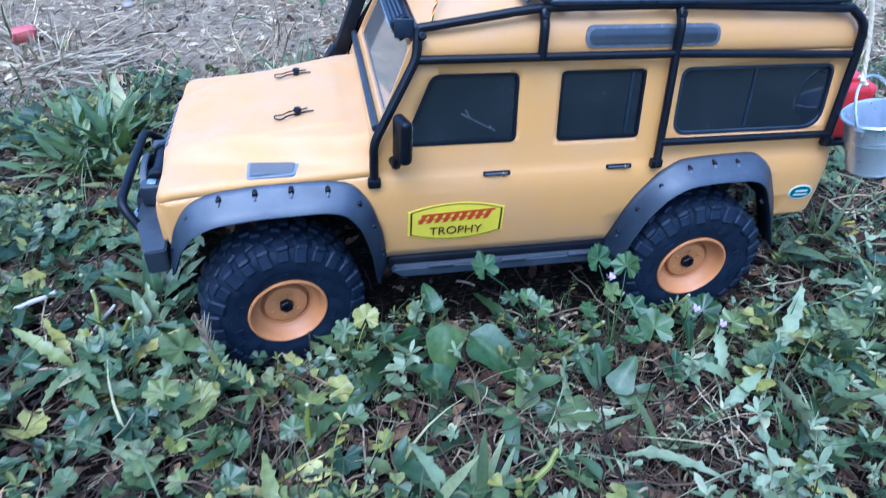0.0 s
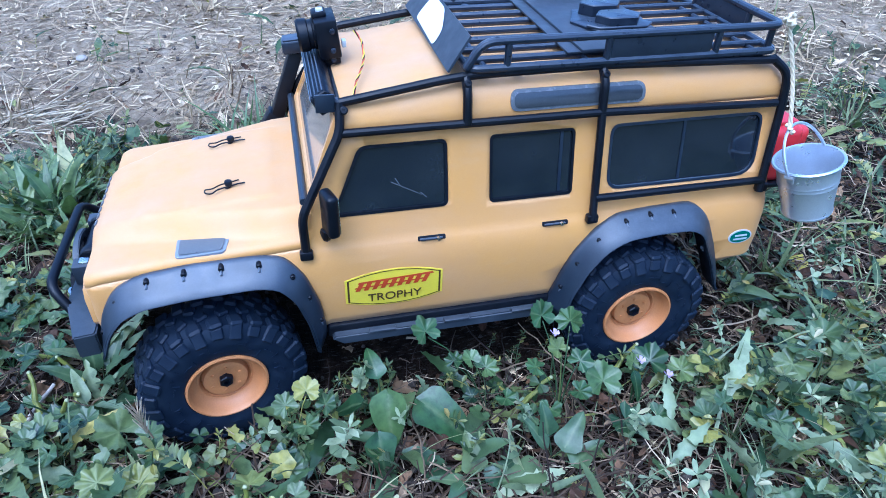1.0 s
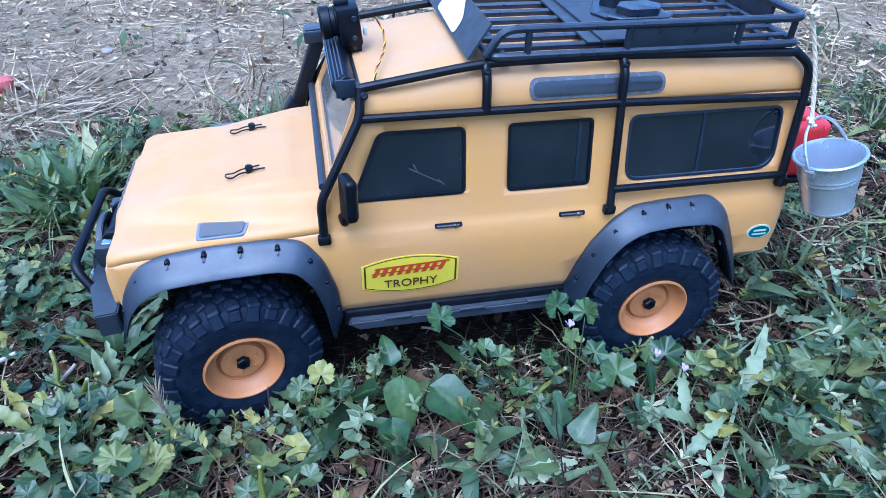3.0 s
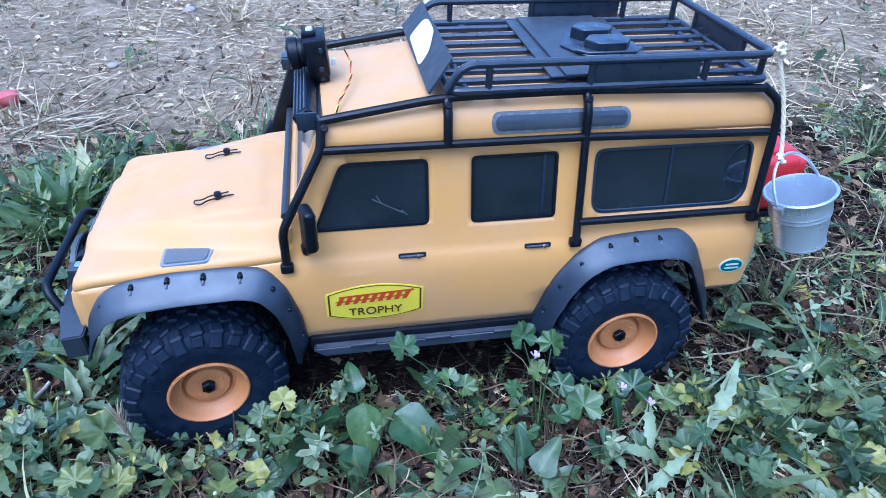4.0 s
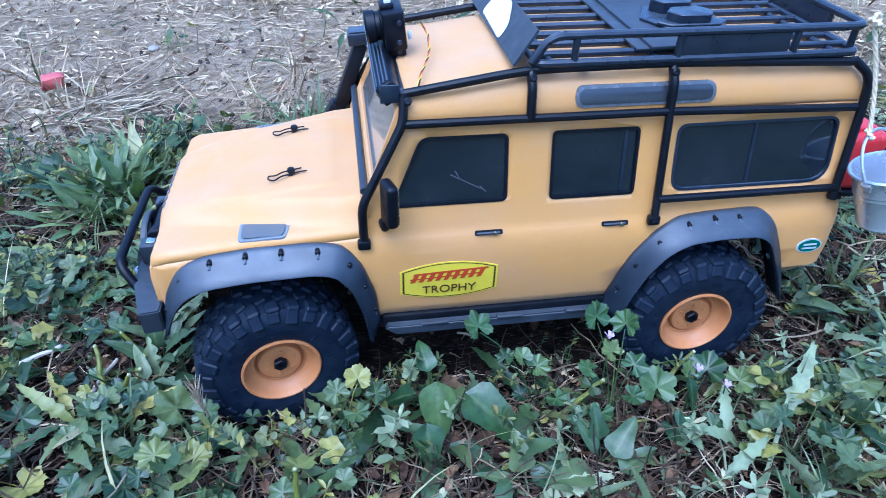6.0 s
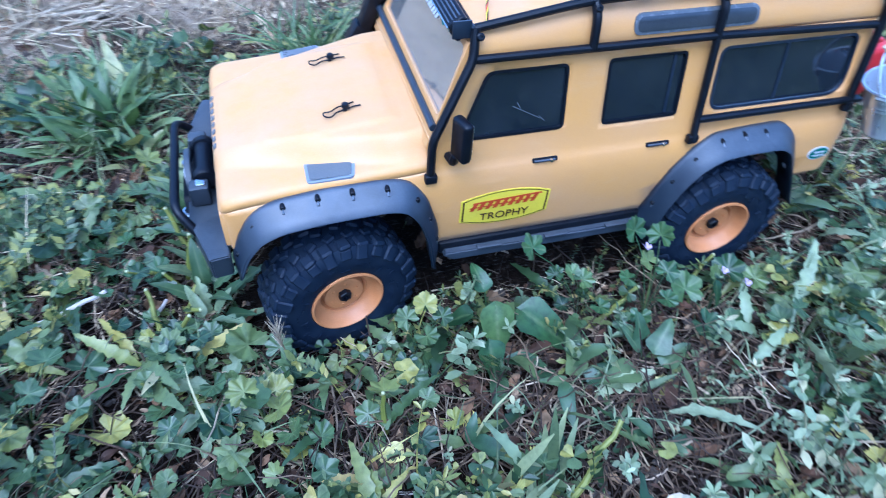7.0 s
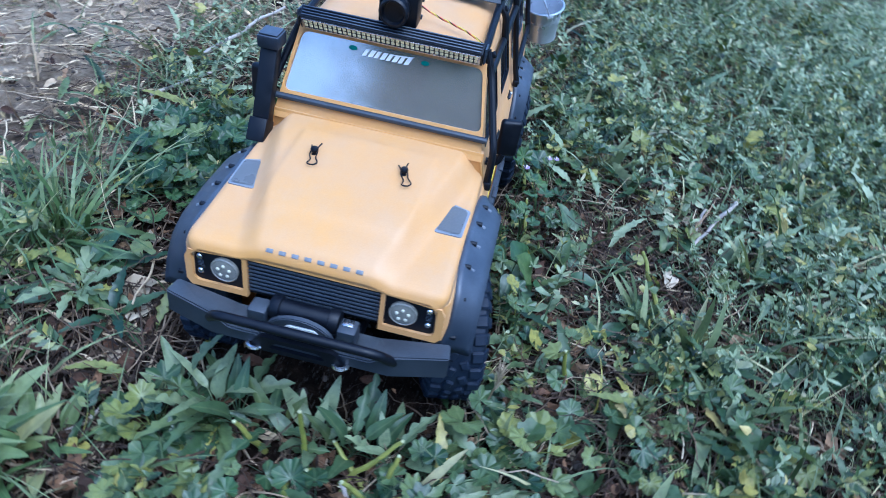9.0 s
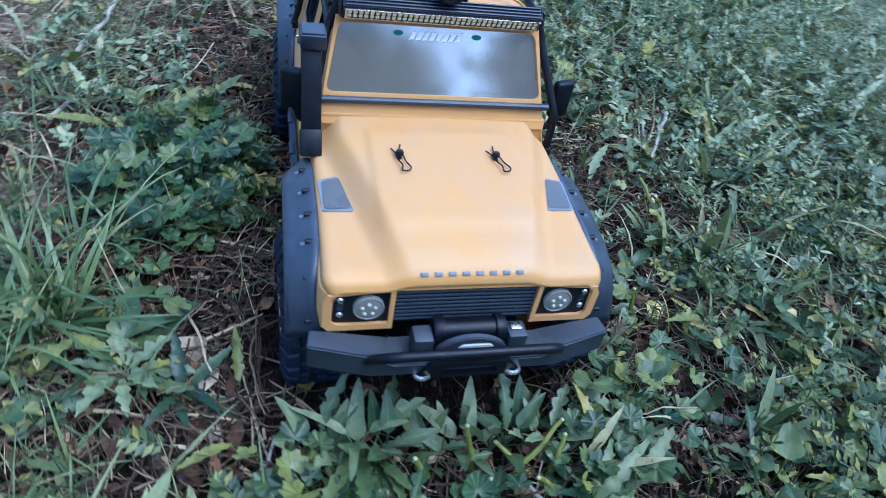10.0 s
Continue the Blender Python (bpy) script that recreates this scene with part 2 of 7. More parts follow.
def smoothstep(a, b, x):
    t = max(0.0, min(1.0, (x - a) / (b - a)))
    return t * t * (3 - 2 * t)


# ---- the truck: front at -x, its sides at -y and +y ----
truck = thing("toy_truck", "tan orange radio-controlled off-road truck with black roll cage standing in weeds", "toy truck", pose(0, -0.0050, -0.0012, -1.2, 1.6, 0))

SIDE = [(0.079, 0.0935), (0.095, 0.096), (0.115, 0.0972), (0.135, 0.0962), (0.145, 0.0935), (0.150, 0.0908), (0.158, 0.0885),
        (0.168, 0.0862), (0.190, 0.0815), (0.2145, 0.0765), (0.2245, 0.0745)]
FENDER_TOP = [(-0.238, 0.1365), (-0.2355, 0.1425), (-0.228, 0.1457), (-0.2, 0.1482), (-0.176, 0.1503), (-0.145, 0.1527), (-0.09, 0.156)]
HOOD_TOP = [(-0.238, 0.1385), (-0.2365, 0.1450), (-0.232, 0.1495), (-0.222, 0.1535), (-0.2, 0.1585), (-0.17, 0.1630), (-0.142, 0.1662), (-0.09, 0.1712)]


def side_y(x, z):
    y = lerp_table(SIDE, z) - 0.0035 * smoothstep(-0.09, -0.22, x)
    if x < -0.2265:
        u = min(1.0, (-0.2265 - x) / 0.0105)
        y -= 0.0085 * (1 - math.sqrt(max(0.0, 1 - u * u)))
    if x > 0.255:
        u = min(1.0, (x - 0.255) / 0.012)
        y -= 0.007 * (1 - math.sqrt(max(0.0, 1 - u * u)))
    return y


def fender_edge(x):
    return lerp_table(FENDER_TOP, x) - 0.0065


FRONT_ARCH = [(-0.228, 0.098), (-0.222, 0.118), (-0.212, 0.131), (-0.196, 0.1375), (-0.160, 0.1395), (-0.124, 0.137), (-0.108, 0.126), (-0.098, 0.105), (-0.092, 0.079)]
REAR_ARCH = [(0.092, 0.079), (0.102, 0.112), (0.117, 0.131), (0.136, 0.1385), (0.190, 0.1395), (0.202, 0.133), (0.216, 0.110), (0.226, 0.094)]

# side panels with wheel arches and window openings
WINDOWS = [
    ("front", [(-0.0735, 0.1685), (0.006, 0.1685), (0.006, 0.2145), (-0.0525, 0.2145)], [0.002, 0.005, 0.005, 0.006]),
    ("rear", [(0.0365, 0.1675), (0.098, 0.1675), (0.098, 0.2145), (0.0365, 0.2145)], [0.004] * 4),
    ("load", [(0.1255, 0.1675), (0.2475, 0.1675), (0.2475, 0.2145), (0.1255, 0.2145)], [0.011, 0.016, 0.008, 0.008]),
]
outline = [(x, fender_edge(x)) for x in (-0.237, -0.235, -0.231, -0.225, -0.2, -0.17, -0.14, -0.1)]
outline += [(-0.0945, fender_edge(-0.0945)), (-0.0945, 0.168), (-0.066, 0.2245), (0.258, 0.2245), (0.2635, 0.170), (0.2665, 0.135), (0.267, 0.0965), (0.227, 0.0895)]
outline += REAR_ARCH[::-1] + FRONT_ARCH[::-1] + [(-0.234, 0.1035), (-0.237, 0.112)]
holes = [rounded_outline(c, r) for _, c, r in WINDOWS]
cuts = [("v", z) for z, _ in SIDE[1:-1]] + [("v", z) for z in (0.087, 0.105, 0.125, 0.140, 0.147, 0.153, 0.163, 0.179, 0.202)]
cuts += [("u", x) for x in (0.010, 0.015, 0.021, 0.027, 0.033, 0.101, 0.107, 0.112, 0.117, 0.122, -0.085, -0.08, -0.07, -0.2355, -0.234, -0.232, -0.2295, -0.227, -0.22, -0.18, -0.14, -0.1, -0.05, 0.0, 0.05, 0.1, 0.15, 0.2, 0.255, 0.258, 0.261, 0.264)]

body = bmesh.new()
for s in (-1, 1):
    sheet(body, outline, holes, cuts, lambda x, z, s=s: (x, s * side_y(x, z), z))

# hood and fender tops as one pressed sheet
XS = [-0.238, -0.2375, -0.2365, -0.235, -0.233, -0.230, -0.226, -0.222] + [-0.218 + 0.004 * k for k in range(32)] + [-0.0925]
COLS = 97
grid = []
for x in XS:
    w = side_y(max(x, -0.237), fender_edge(x))
    row = []
    for j in range(COLS):
        y = (2 * j / (COLS - 1) - 1) * w
        edge = w - abs(y)
        zf = lerp_table(FENDER_TOP, x)
        if edge < 0.007:
            zf -= 0.0065 * (1 - math.sqrt(max(0.0, 1 - (1 - edge / 0.007) ** 2)))
        half = 0.0455 + 0.0335 * min(1.0, (x + 0.238) / 0.128)
        rise = smoothstep(half + 0.0090, half - 0.0100, abs(y))
        zb = lerp_table(HOOD_TOP, x)
        zb += 0.0017 * smoothstep(-0.2055, -0.1985, x) * smoothstep(0.057, 0.051, abs(y)) * smoothstep(-0.106, -0.113, x)
        zb += 0.0015 * (1 - (y / 0.09) ** 2)
        row.append(body.verts.new((x, y, zf + max(0.0, zb - zf) * rise)))
    grid.append(row)
for a, b in zip(grid, grid[1:]):
    for j in range(COLS - 1):
        body.faces.new((a[j], a[j + 1], b[j + 1], b[j]))

# nose plate round the head lamps and the grille
NOSE_X = -0.2375
nose = [(-0.087, 0.1035), (-0.0905, 0.108), (-0.0905, 0.128), (-0.0875, 0.1345), (-0.052, 0.1365), (-0.048, 0.1395), (0.048, 0.1395), (0.052, 0.1365),
        (0.0875, 0.1345), (0.0905, 0.128), (0.0905, 0.108), (0.087, 0.1035), (0.0465, 0.1035), (0.0465, 0.1372), (-0.0465, 0.1372), (-0.0465, 0.1035)]
LAMP_BOX = [(0.0495, 0.1085), (0.0855, 0.1085), (0.0855, 0.1335), (0.0495, 0.1365)]
lamp_holes = [rounded_outline([(s * y, z) for y, z in LAMP_BOX], [0.0015, 0.006, 0.004, 0.0015]) for s in (-1, 1)]
slab(body2 := bmesh.new(), nose, lamp_holes, (), lambda y, z: (NOSE_X, y, z), lambda co: co + Vector((0.004, 0, 0)))

# roof: a curved sheet from gutter to gutter, lower over the windscreen
roof_rows = []
ROOF_Y = [0.0745, 0.0755, 0.0748, 0.0728, 0.0690, 0.0630, 0.0540, 0.040, 0.020, 0.0]
ROOF_Z = [0.2245, 0.2275, 0.2330, 0.2395, 0.2455, 0.2495, 0.2520, 0.2532, 0.2540, 0.2543]
for x in [-0.067, -0.064, -0.060, -0.054, -0.045, -0.03, -0.015, 0.0, 0.01, 0.02, 0.05, 0.1, 0.15, 0.2, 0.235, 0.247, 0.253, 0.2565, 0.258]:
    low = 0.0085 * smoothstep(0.022, -0.05, x) + 0.010 * (1 - math.sqrt(max(0.0, 1 - max(0.0, (-0.055 - x) / 0.012) ** 2)))
    low += 0.010 * (1 - math.sqrt(max(0.0, 1 - max(0.0, (x - 0.245) / 0.0135) ** 2)))
    keep = 1 - low / 0.030
    half = [(s * y, 0.2245 + (z - 0.2245) * keep) for s in (-1, 1) for y, z in (zip(ROOF_Y, ROOF_Z) if s < 0 else zip(ROOF_Y[-2::-1], ROOF_Z[-2::-1]))]
    roof_rows.append([body.verts.new((x, y, z)) for y, z in half])
for a, b in zip(roof_rows, roof_rows[1:]):
    for j in range(len(a) - 1):
        body.faces.new((a[j], a[j + 1], b[j + 1], b[j]))
body.faces.new(roof_rows[-1])
# rear wall
back = [(side_y(x, z), x, z) for x, z in ((0.267, 0.0965), (0.2668, 0.120), (0.2665, 0.135), (0.265, 0.150), (0.2635, 0.170), (0.261, 0.197), (0.258, 0.2245))]
body.faces.new([body.verts.new((x, -y, z)) for y, x, z in back] + [body.verts.new((x, y, z)) for y, x, z in back[::-1]])
body.faces.ensure_lookup_table()
body_ob = part("body", body, PAINT, truck, "tan orange painted body shell, dusty and paler on level faces", crease=0.7)
shell = body_ob.modifiers.new("thickness", "SOLIDIFY")
shell.thickness, shell.offset = 0.0014, -1
part("nose_panel", body2, PAINT, truck)
bm = bmesh.new()
box(bm, (-0.0908, 0, 0.1600), (0.0060, 0.1755, 0.0270), 0.0015)
part("cowl", bm, PAINT, truck)

# windscreen frame and glass: a sloping plane
WS0, WS1 = Vector((-0.0945, 0, 0.166)), Vector((-0.0655, 0, 0.2345))
ws_dir = (WS1 - WS0).normalized()
ws_nor = Vector((-ws_dir.z, 0, ws_dir.x))
WS_LEN = (WS1 - WS0).length


def on_screen(y, v, out=0.0):
    return WS0 + ws_dir * v + Vector((0, y, 0)) + ws_nor * out


ws_frame = [(-0.0865, 0), (0.0865, 0), (0.0745, WS_LEN), (-0.0745, WS_LEN)]
ws_hole = rounded_outline([(-0.0812, 0.0225), (0.0812, 0.0225), (0.0722, WS_LEN - 0.0045), (-0.0722, WS_LEN - 0.0045)], 0.006)
bm = bmesh.new()
slab(bm, ws_frame, [ws_hole], (), lambda y, v: on_screen(y, v, 0.0012), lambda co: co - ws_nor * 0.0035)
part("windscreen_frame", bm, PAINT, truck)
bm = bmesh.new()
slab(bm, rounded_outline([(-0.0824, 0.021), (0.0824, 0.021), (0.0734, WS_LEN - 0.003), (-0.0734, WS_LEN - 0.003)], 0.006), (), (), lambda y, v: on_screen(y, v, -0.0006), lambda co: co - ws_nor * 0.0012)
screen = part("windscreen", bm, SCREEN, truck, "grey reflective plastic windscreen")
for k in range(8):
    y0, w0, lean = 0.0215 - 0.0048 * k, 0.0032 + 0.0005 * (k % 2), 0.0013
    bm = bmesh.new()
    sheet(bm, [(y0 + lean, WS_LEN - 0.0138), (y0 - w0 + lean, WS_LEN - 0.0134), (y0 - w0 - lean, WS_LEN - 0.0080), (y0 - lean, WS_LEN - 0.0084)], (), (), lambda y, v: on_screen(y, v, 0.0004))
    part("sticker", bm, WHITE, screen, "white brush stroke along the top edge")
bm = bmesh.new()
sheet(bm, [(0.0022, WS_LEN - 0.0085), (-0.0020, WS_LEN - 0.0090), (-0.0165, WS_LEN - 0.0082), (-0.0185, WS_LEN - 0.0070)], (), (), lambda y, v: on_screen(y, v, 0.0006))
part("sticker", bm, WHITE, screen, "white brush stroke along the top edge")
for y0 in (0.0305, -0.0275):
    bm = bmesh.new()
    sheet(bm, [(y0 + 0.0034 * math.cos(math.pi * k / 9), WS_LEN - 0.0095 + 0.0018 * math.sin(math.pi * k / 9)) for k in range(18)], (), (), lambda y, v: on_screen(y, v, 0.0004))
    part("badge", bm, GREEN_INK, screen, "small green oval badge on the windscreen")

# side windows with black rims and sliding joints
for s in (-1, 1):
    for name, corners, r in WINDOWS:
        ring, glass = bmesh.new(), bmesh.new()
        mid = Vector((sum(c[0] for c in corners) / 4, sum(c[1] for c in corners) / 4))
        inner = [tuple(Vector(c) + Vector((0.0016 if c[0] < mid.x else -0.0016, 0.0016 if c[1] < mid.y else -0.0016))) for c in corners]
        outer = [tuple(Vector(c) - Vector((0.0003 if c[0] < mid.x else -0.0003, 0.0003 if c[1] < mid.y else -0.0003))) for c in corners]
        zcuts = [("v", z) for z in (0.179, 0.19, 0.202)]
        sheet(glass, rounded_outline(outer, r), (), zcuts, lambda x, z, s=s: (x, s * (side_y(x, z) - 0.0014), z))
        win = part("window", glass, GLASS, truck, "dark tinted plastic side window")
        slab(ring, rounded_outline(outer, r), [rounded_outline(inner, [max(0.001, q - 0.0014) for q in r])], zcuts, lambda x, z, s=s: (x, s * (side_y(x, z) + 0.0006), z), lambda co, s=s: co - Vector((0, s * 0.0016, 0)))
        part("window_rim", ring, BLACK if name != "load" else FLARE, win)
        if name != "front":
            xj = 0.0885 if name == "rear" else 0.184
            bm = bmesh.new()
            slab(bm, [(xj - 0.0013, 0.170), (xj + 0.0009, 0.170), (xj + 0.0015, 0.212), (xj - 0.0007, 0.212)], (), (), lambda x, z, s=s: (x, s * (side_y(x, z) - 0.0007), z), lambda co, s=s: co - Vector((0, s * 0.0006, 0)))
            part("sliding_joint", bm, FLARE, win)

# fine scratches on the driver's window
for u0, v0, u1, v1 in ((-0.0330, 0.1880, -0.0120, 0.1775), (-0.0300, 0.1905, -0.0265, 0.1850), (-0.0130, 0.1790, -0.0085, 0.1752)):
    bm = bmesh.new()
    sheet(bm, [(u0, v0), (u1, v1 - 0.0003), (u1 + 0.0002, v1 + 0.0001), (u0 + 0.0004, v0 + 0.0005)], (), (), lambda x, z: (x, -(side_y(x, z) - 0.0011), z))
    part("scratch", bm, FILM, truck, "fine pale scratch on the window")

# alpine roof windows
for s in (-1, 1):
    def on_roof(x, z, out=0.0, s=s):
        t = lerp_table(list(zip(ROOF_Z, ROOF_Y)), z)
        return Vector((x, s * (t + out), z + out * 0.5))
    shape = [(0.0495, 0.2295), (0.1475, 0.2295), (0.1475, 0.2430), (0.0495, 0.2430)]
    bm = bmesh.new()
    zc = [("v", z) for z in (0.233, 0.2365, 0.2395)]
    slab(bm, rounded_outline(shape, 0.0062), (), zc, lambda x, z: on_roof(x, z, 0.0009), lambda co, s=s: co - Vector((0, s * 0.0018, 0)))
    alp = part("roof_window", bm, FILM, truck, "narrow grey rounded roof window")
    bm = bmesh.new()
    inset = [(0.052, 0.2315), (0.145, 0.2315), (0.145, 0.2410), (0.052, 0.2410)]
    sheet(bm, rounded_outline(inset, 0.0045), (), zc, lambda x, z: on_roof(x, z, 0.0013))
    part("roof_pane", bm, ROOF_PANE, alp)

# grille, lettering, head lamps
bm = bmesh.new()
box(bm, (NOSE_X + 0.006, 0, 0.1215), (0.004, 0.094, 0.033))
grille = part("grille", bm, BLACK, truck, "black slatted radiator grille")
bm = bmesh.new()
box(bm, (0, 0, 0), (0.0022, 0.0925, 0.0019), 0.0005)
slat = part("slat", bm, GRILLE, grille)
slat.matrix_basis = pose(NOSE_X + 0.003, 0, 0.1095, 0, 20, 0)
for k in range(1, 9):
    again(slat, pose(NOSE_X + 0.003, 0, 0.1095 + 0.00335 * k, 0, 20, 0))
bm = bmesh.new()
box(bm, (0, 0, 0.0017), (0.0010, 0.0048, 0.0028), 0.0003)
letter = part("letter_bar", bm, GREY_METAL, truck, "small raised silver letter shape")
for k in range(8):
    m = pose(-0.2366, 0.0305 - 0.00872 * k, 0.1470, 0, 42, 0)
    if k:
        again(letter, m)
    else:
        letter.matrix_basis = m
for s in (-1, 1):
    bm = bmesh.new()
    slab(bm, rounded_outline([(s * y, z) for y, z in LAMP_BOX], [0.0015, 0.006, 0.004, 0.0015]), (), (), lambda y, z: (NOSE_X + 0.0022, y, z), lambda co: co + Vector((0.004, 0, 0)))
    unit = part("headlight", bm, BLACK, truck, "black head lamp panel with round lens and two small lamps")
    bm = bmesh.new()
    turn = Matrix.Translation((NOSE_X + 0.001, s * 0.0625, 0.1225)) @ Euler((0, radians(-90), 0)).to_matrix().to_4x4()
    lathe(bm, [(0.0098, -0.002), (0.0098, 0.001), (0.0090, 0.0016), (0.0084, 0.0010), (0.006, 0.0016), (0.0, 0.0020)], 32, turn)
    lens = part("lens", bm, LAMP, unit)
    for k in range(5):
        bm = bmesh.new()
        a = 2 * math.pi * k / 5
        lathe(bm, [(0.0013, 0.0), (0.0013, 0.0022), (0.0008, 0.0028), (0.0, 0.003)], 10, turn @ Matrix.Translation((0.0042 * math.cos(a), 0.0042 * math.sin(a), 0)))
        part("bulb", bm, BULB, unit)
    for z in (0.1170, 0.1295):
        bm = bmesh.new()
        lathe(bm, [(0.0022, 0), (0.0022, 0.0012), (0.0015, 0.002), (0.0, 0.0023)], 14, Matrix.Translation((NOSE_X + 0.0021, s * 0.0800, z)) @ Euler((0, radians(-90), 0)).to_matrix().to_4x4())
        part("small_lamp", bm, CHROME, unit)
    bm = bmesh.new()
    for k in range(5):
        box(bm, (NOSE_X + 0.0021, s * 0.0800, 0.1208 + 0.0012 * k), (0.0006, 0.0042, 0.0005))
    part("ribs", bm, FLARE, unit)

# fender vents
for s in (-1, 1):
    shape = [(-0.1775, 0.0875), (-0.1455, 0.0890), (-0.1425, 0.0735), (-0.1775, 0.0665)]

    def on_fender(x, y, up=0.0, s=s):
        return Vector((x, s * y, lerp_table(FENDER_TOP, x) + up - (0.0008 if y > 0.086 else 0.0)))
    bm = bmesh.new()
    slab(bm, rounded_outline(shape, 0.003), (), (), lambda x, y: on_fender(x, y, 0.0010), lambda co: co - Vector((0, 0, 0.002)))
    vent = part("fender_vent", bm, RIM_GREY, truck, "grey fender vent with pale rim")
    bm = bmesh.new()
    small = [(-0.1755, 0.0858), (-0.1475, 0.0872), (-0.1450, 0.0750), (-0.1755, 0.0685)]
    sheet(bm, rounded_outline(small, 0.0025), (), (), lambda x, y: on_fender(x, y, 0.0014))
    part("vent_face", bm, VENT, vent)

# hood pins with wire clips
for s in (-1, 1):
    bm = bmesh.new()
    lathe(bm, [(0.0032, -0.002), (0.0032, 0.0), (0.0014, 0.0006), (0.0014, 0.002), (0.0026, 0.0026), (0.0030, 0.0042), (0.0024, 0.0056), (0.0, 0.0062)], 16, Matrix.Translation((-0.1415, s * 0.0345, 0.1688)))
    pin = part("hood_pin", bm, BLACK, truck, "black hood pin with wire clip")
    bm = bmesh.new()
    loop = [(0.006, 0.0022, 0), (0.0015, 0.0015, 0.0003), (-0.004, 0.0022, 0), (-0.008, 0.0008, -0.0005), (-0.0115, 0.0030, -0.001), (-0.0125, -0.0005, -0.001), (-0.0098, -0.0030, -0.001), (-0.006, -0.0012, -0.0003), (-0.001, -0.0018, 0), (0.004, -0.0012, 0), (0.0075, -0.0030, 0.0006)]
    yaw = 20 if s < 0 else 12
    tube(bm, rounded([pose(-0.1415, s * 0.0345, 0.1712, 0, 0, yaw) @ (Vector(p) * 1.4) for p in loop], 0.004, 4), 0.00055, 6)
    part("clip", bm, BLACK, pin)

# fender flares with bolts
def flare(outer, inner, s):
    """A moulded flare between an outer edge on the body and an inner lip that stands out."""
    bm = bmesh.new()
    n = 40

    def walkline(pts):
        v = [Vector(p) for p in pts]
        d = [0.0]
        for a, b in zip(v, v[1:]):
            d.append(d[-1] + (b - a).length)
        out = []
        for k in range(n + 1):
            t = d[-1] * k / n
            i = min(len(v) - 2, max(j for j in range(len(d)) if d[j] <= t + 1e-9))
            out.append(v[i].lerp(v[i + 1], (t - d[i]) / (d[i + 1] - d[i])))
        return out
    def soft(p):
        p = walkline(p)
        for _ in range(1):
            p = [p[0]] + [(a + 2 * b + c) / 4 for a, b, c in zip(p, p[1:], p[2:])] + [p[-1]]
        return p
    o, i = soft(outer), soft(inner)
    rows = []
    for a, b in zip(o, i):
        ya = side_y(a.x, max(0.08, a.y))
        pts = [(a.x, ya - 0.001, a.y), (a.x, ya + 0.0035, a.y), (a.x + (b.x - a.x) * 0.12, ya + 0.0052, a.y + (b.y - a.y) * 0.12)]
        m = a.lerp(b, 0.62)
        pts += [(m.x, 0.1070, m.y), (b.x, 0.1120, b.y + 0.001), (b.x, 0.1125, b.y), (b.x, 0.1112, b.y - 0.0004), (b.x, 0.092, b.y + 0.0006)]
        rows.append([bm.verts.new((x, s * y, z)) for x, y, z in pts])
    for a, b in zip(rows, rows[1:]):
        for k in range(len(a) - 1):
            bm.faces.new((a[k], a[k + 1], b[k + 1], b[k]))
    return bm


F_OUT = [(-0.2355, 0.096), (-0.2290, 0.119), (-0.2185, 0.136), (-0.203, 0.1430), (-0.170, 0.1470), (-0.128, 0.1485), (-0.108, 0.1465), (-0.0960, 0.132), (-0.0875, 0.105), (-0.0850, 0.076)]
F_IN = [(-0.2310, 0.093), (-0.2240, 0.111), (-0.2130, 0.1245), (-0.198, 0.1310), (-0.168, 0.1345), (-0.128, 0.1360), (-0.114, 0.1335), (-0.1035, 0.119), (-0.0960, 0.095), (-0.0925, 0.070)]
R_OUT = [(0.0860, 0.070), (0.0925, 0.098), (0.1000, 0.119), (0.1150, 0.1390), (0.1330, 0.1490), (0.1600, 0.1510), (0.1970, 0.1520), (0.2085, 0.1440), (0.2220, 0.1150), (0.2370, 0.080)]
R_IN = [(0.0960, 0.066), (0.1025, 0.092), (0.1110, 0.112), (0.1230, 0.1285), (0.1380, 0.1370), (0.1600, 0.1395), (0.1900, 0.1395), (0.2010, 0.1330), (0.2150, 0.1060), (0.2290, 0.074)]
F_BOLT = [(-0.2305, 0.1060, 70), (-0.2170, 0.1300, 48), (-0.1960, 0.1415, 14), (-0.1725, 0.1445, 4), (-0.1490, 0.1457, 0), (-0.1250, 0.1453, -6), (-0.1045, 0.1350, -48), (-0.0950, 0.1160, -65), (-0.0890, 0.0930, -78)]
R_BOLT = [(0.0945, 0.0930, 68), (0.1040, 0.1150, 60), (0.1185, 0.1340, 40), (0.1400, 0.1455, 8), (0.1600, 0.1480, 0), (0.1790, 0.1480, 0), (0.1950, 0.1420, -30), (0.2120, 0.1180, -62)]
bolt_mesh = None
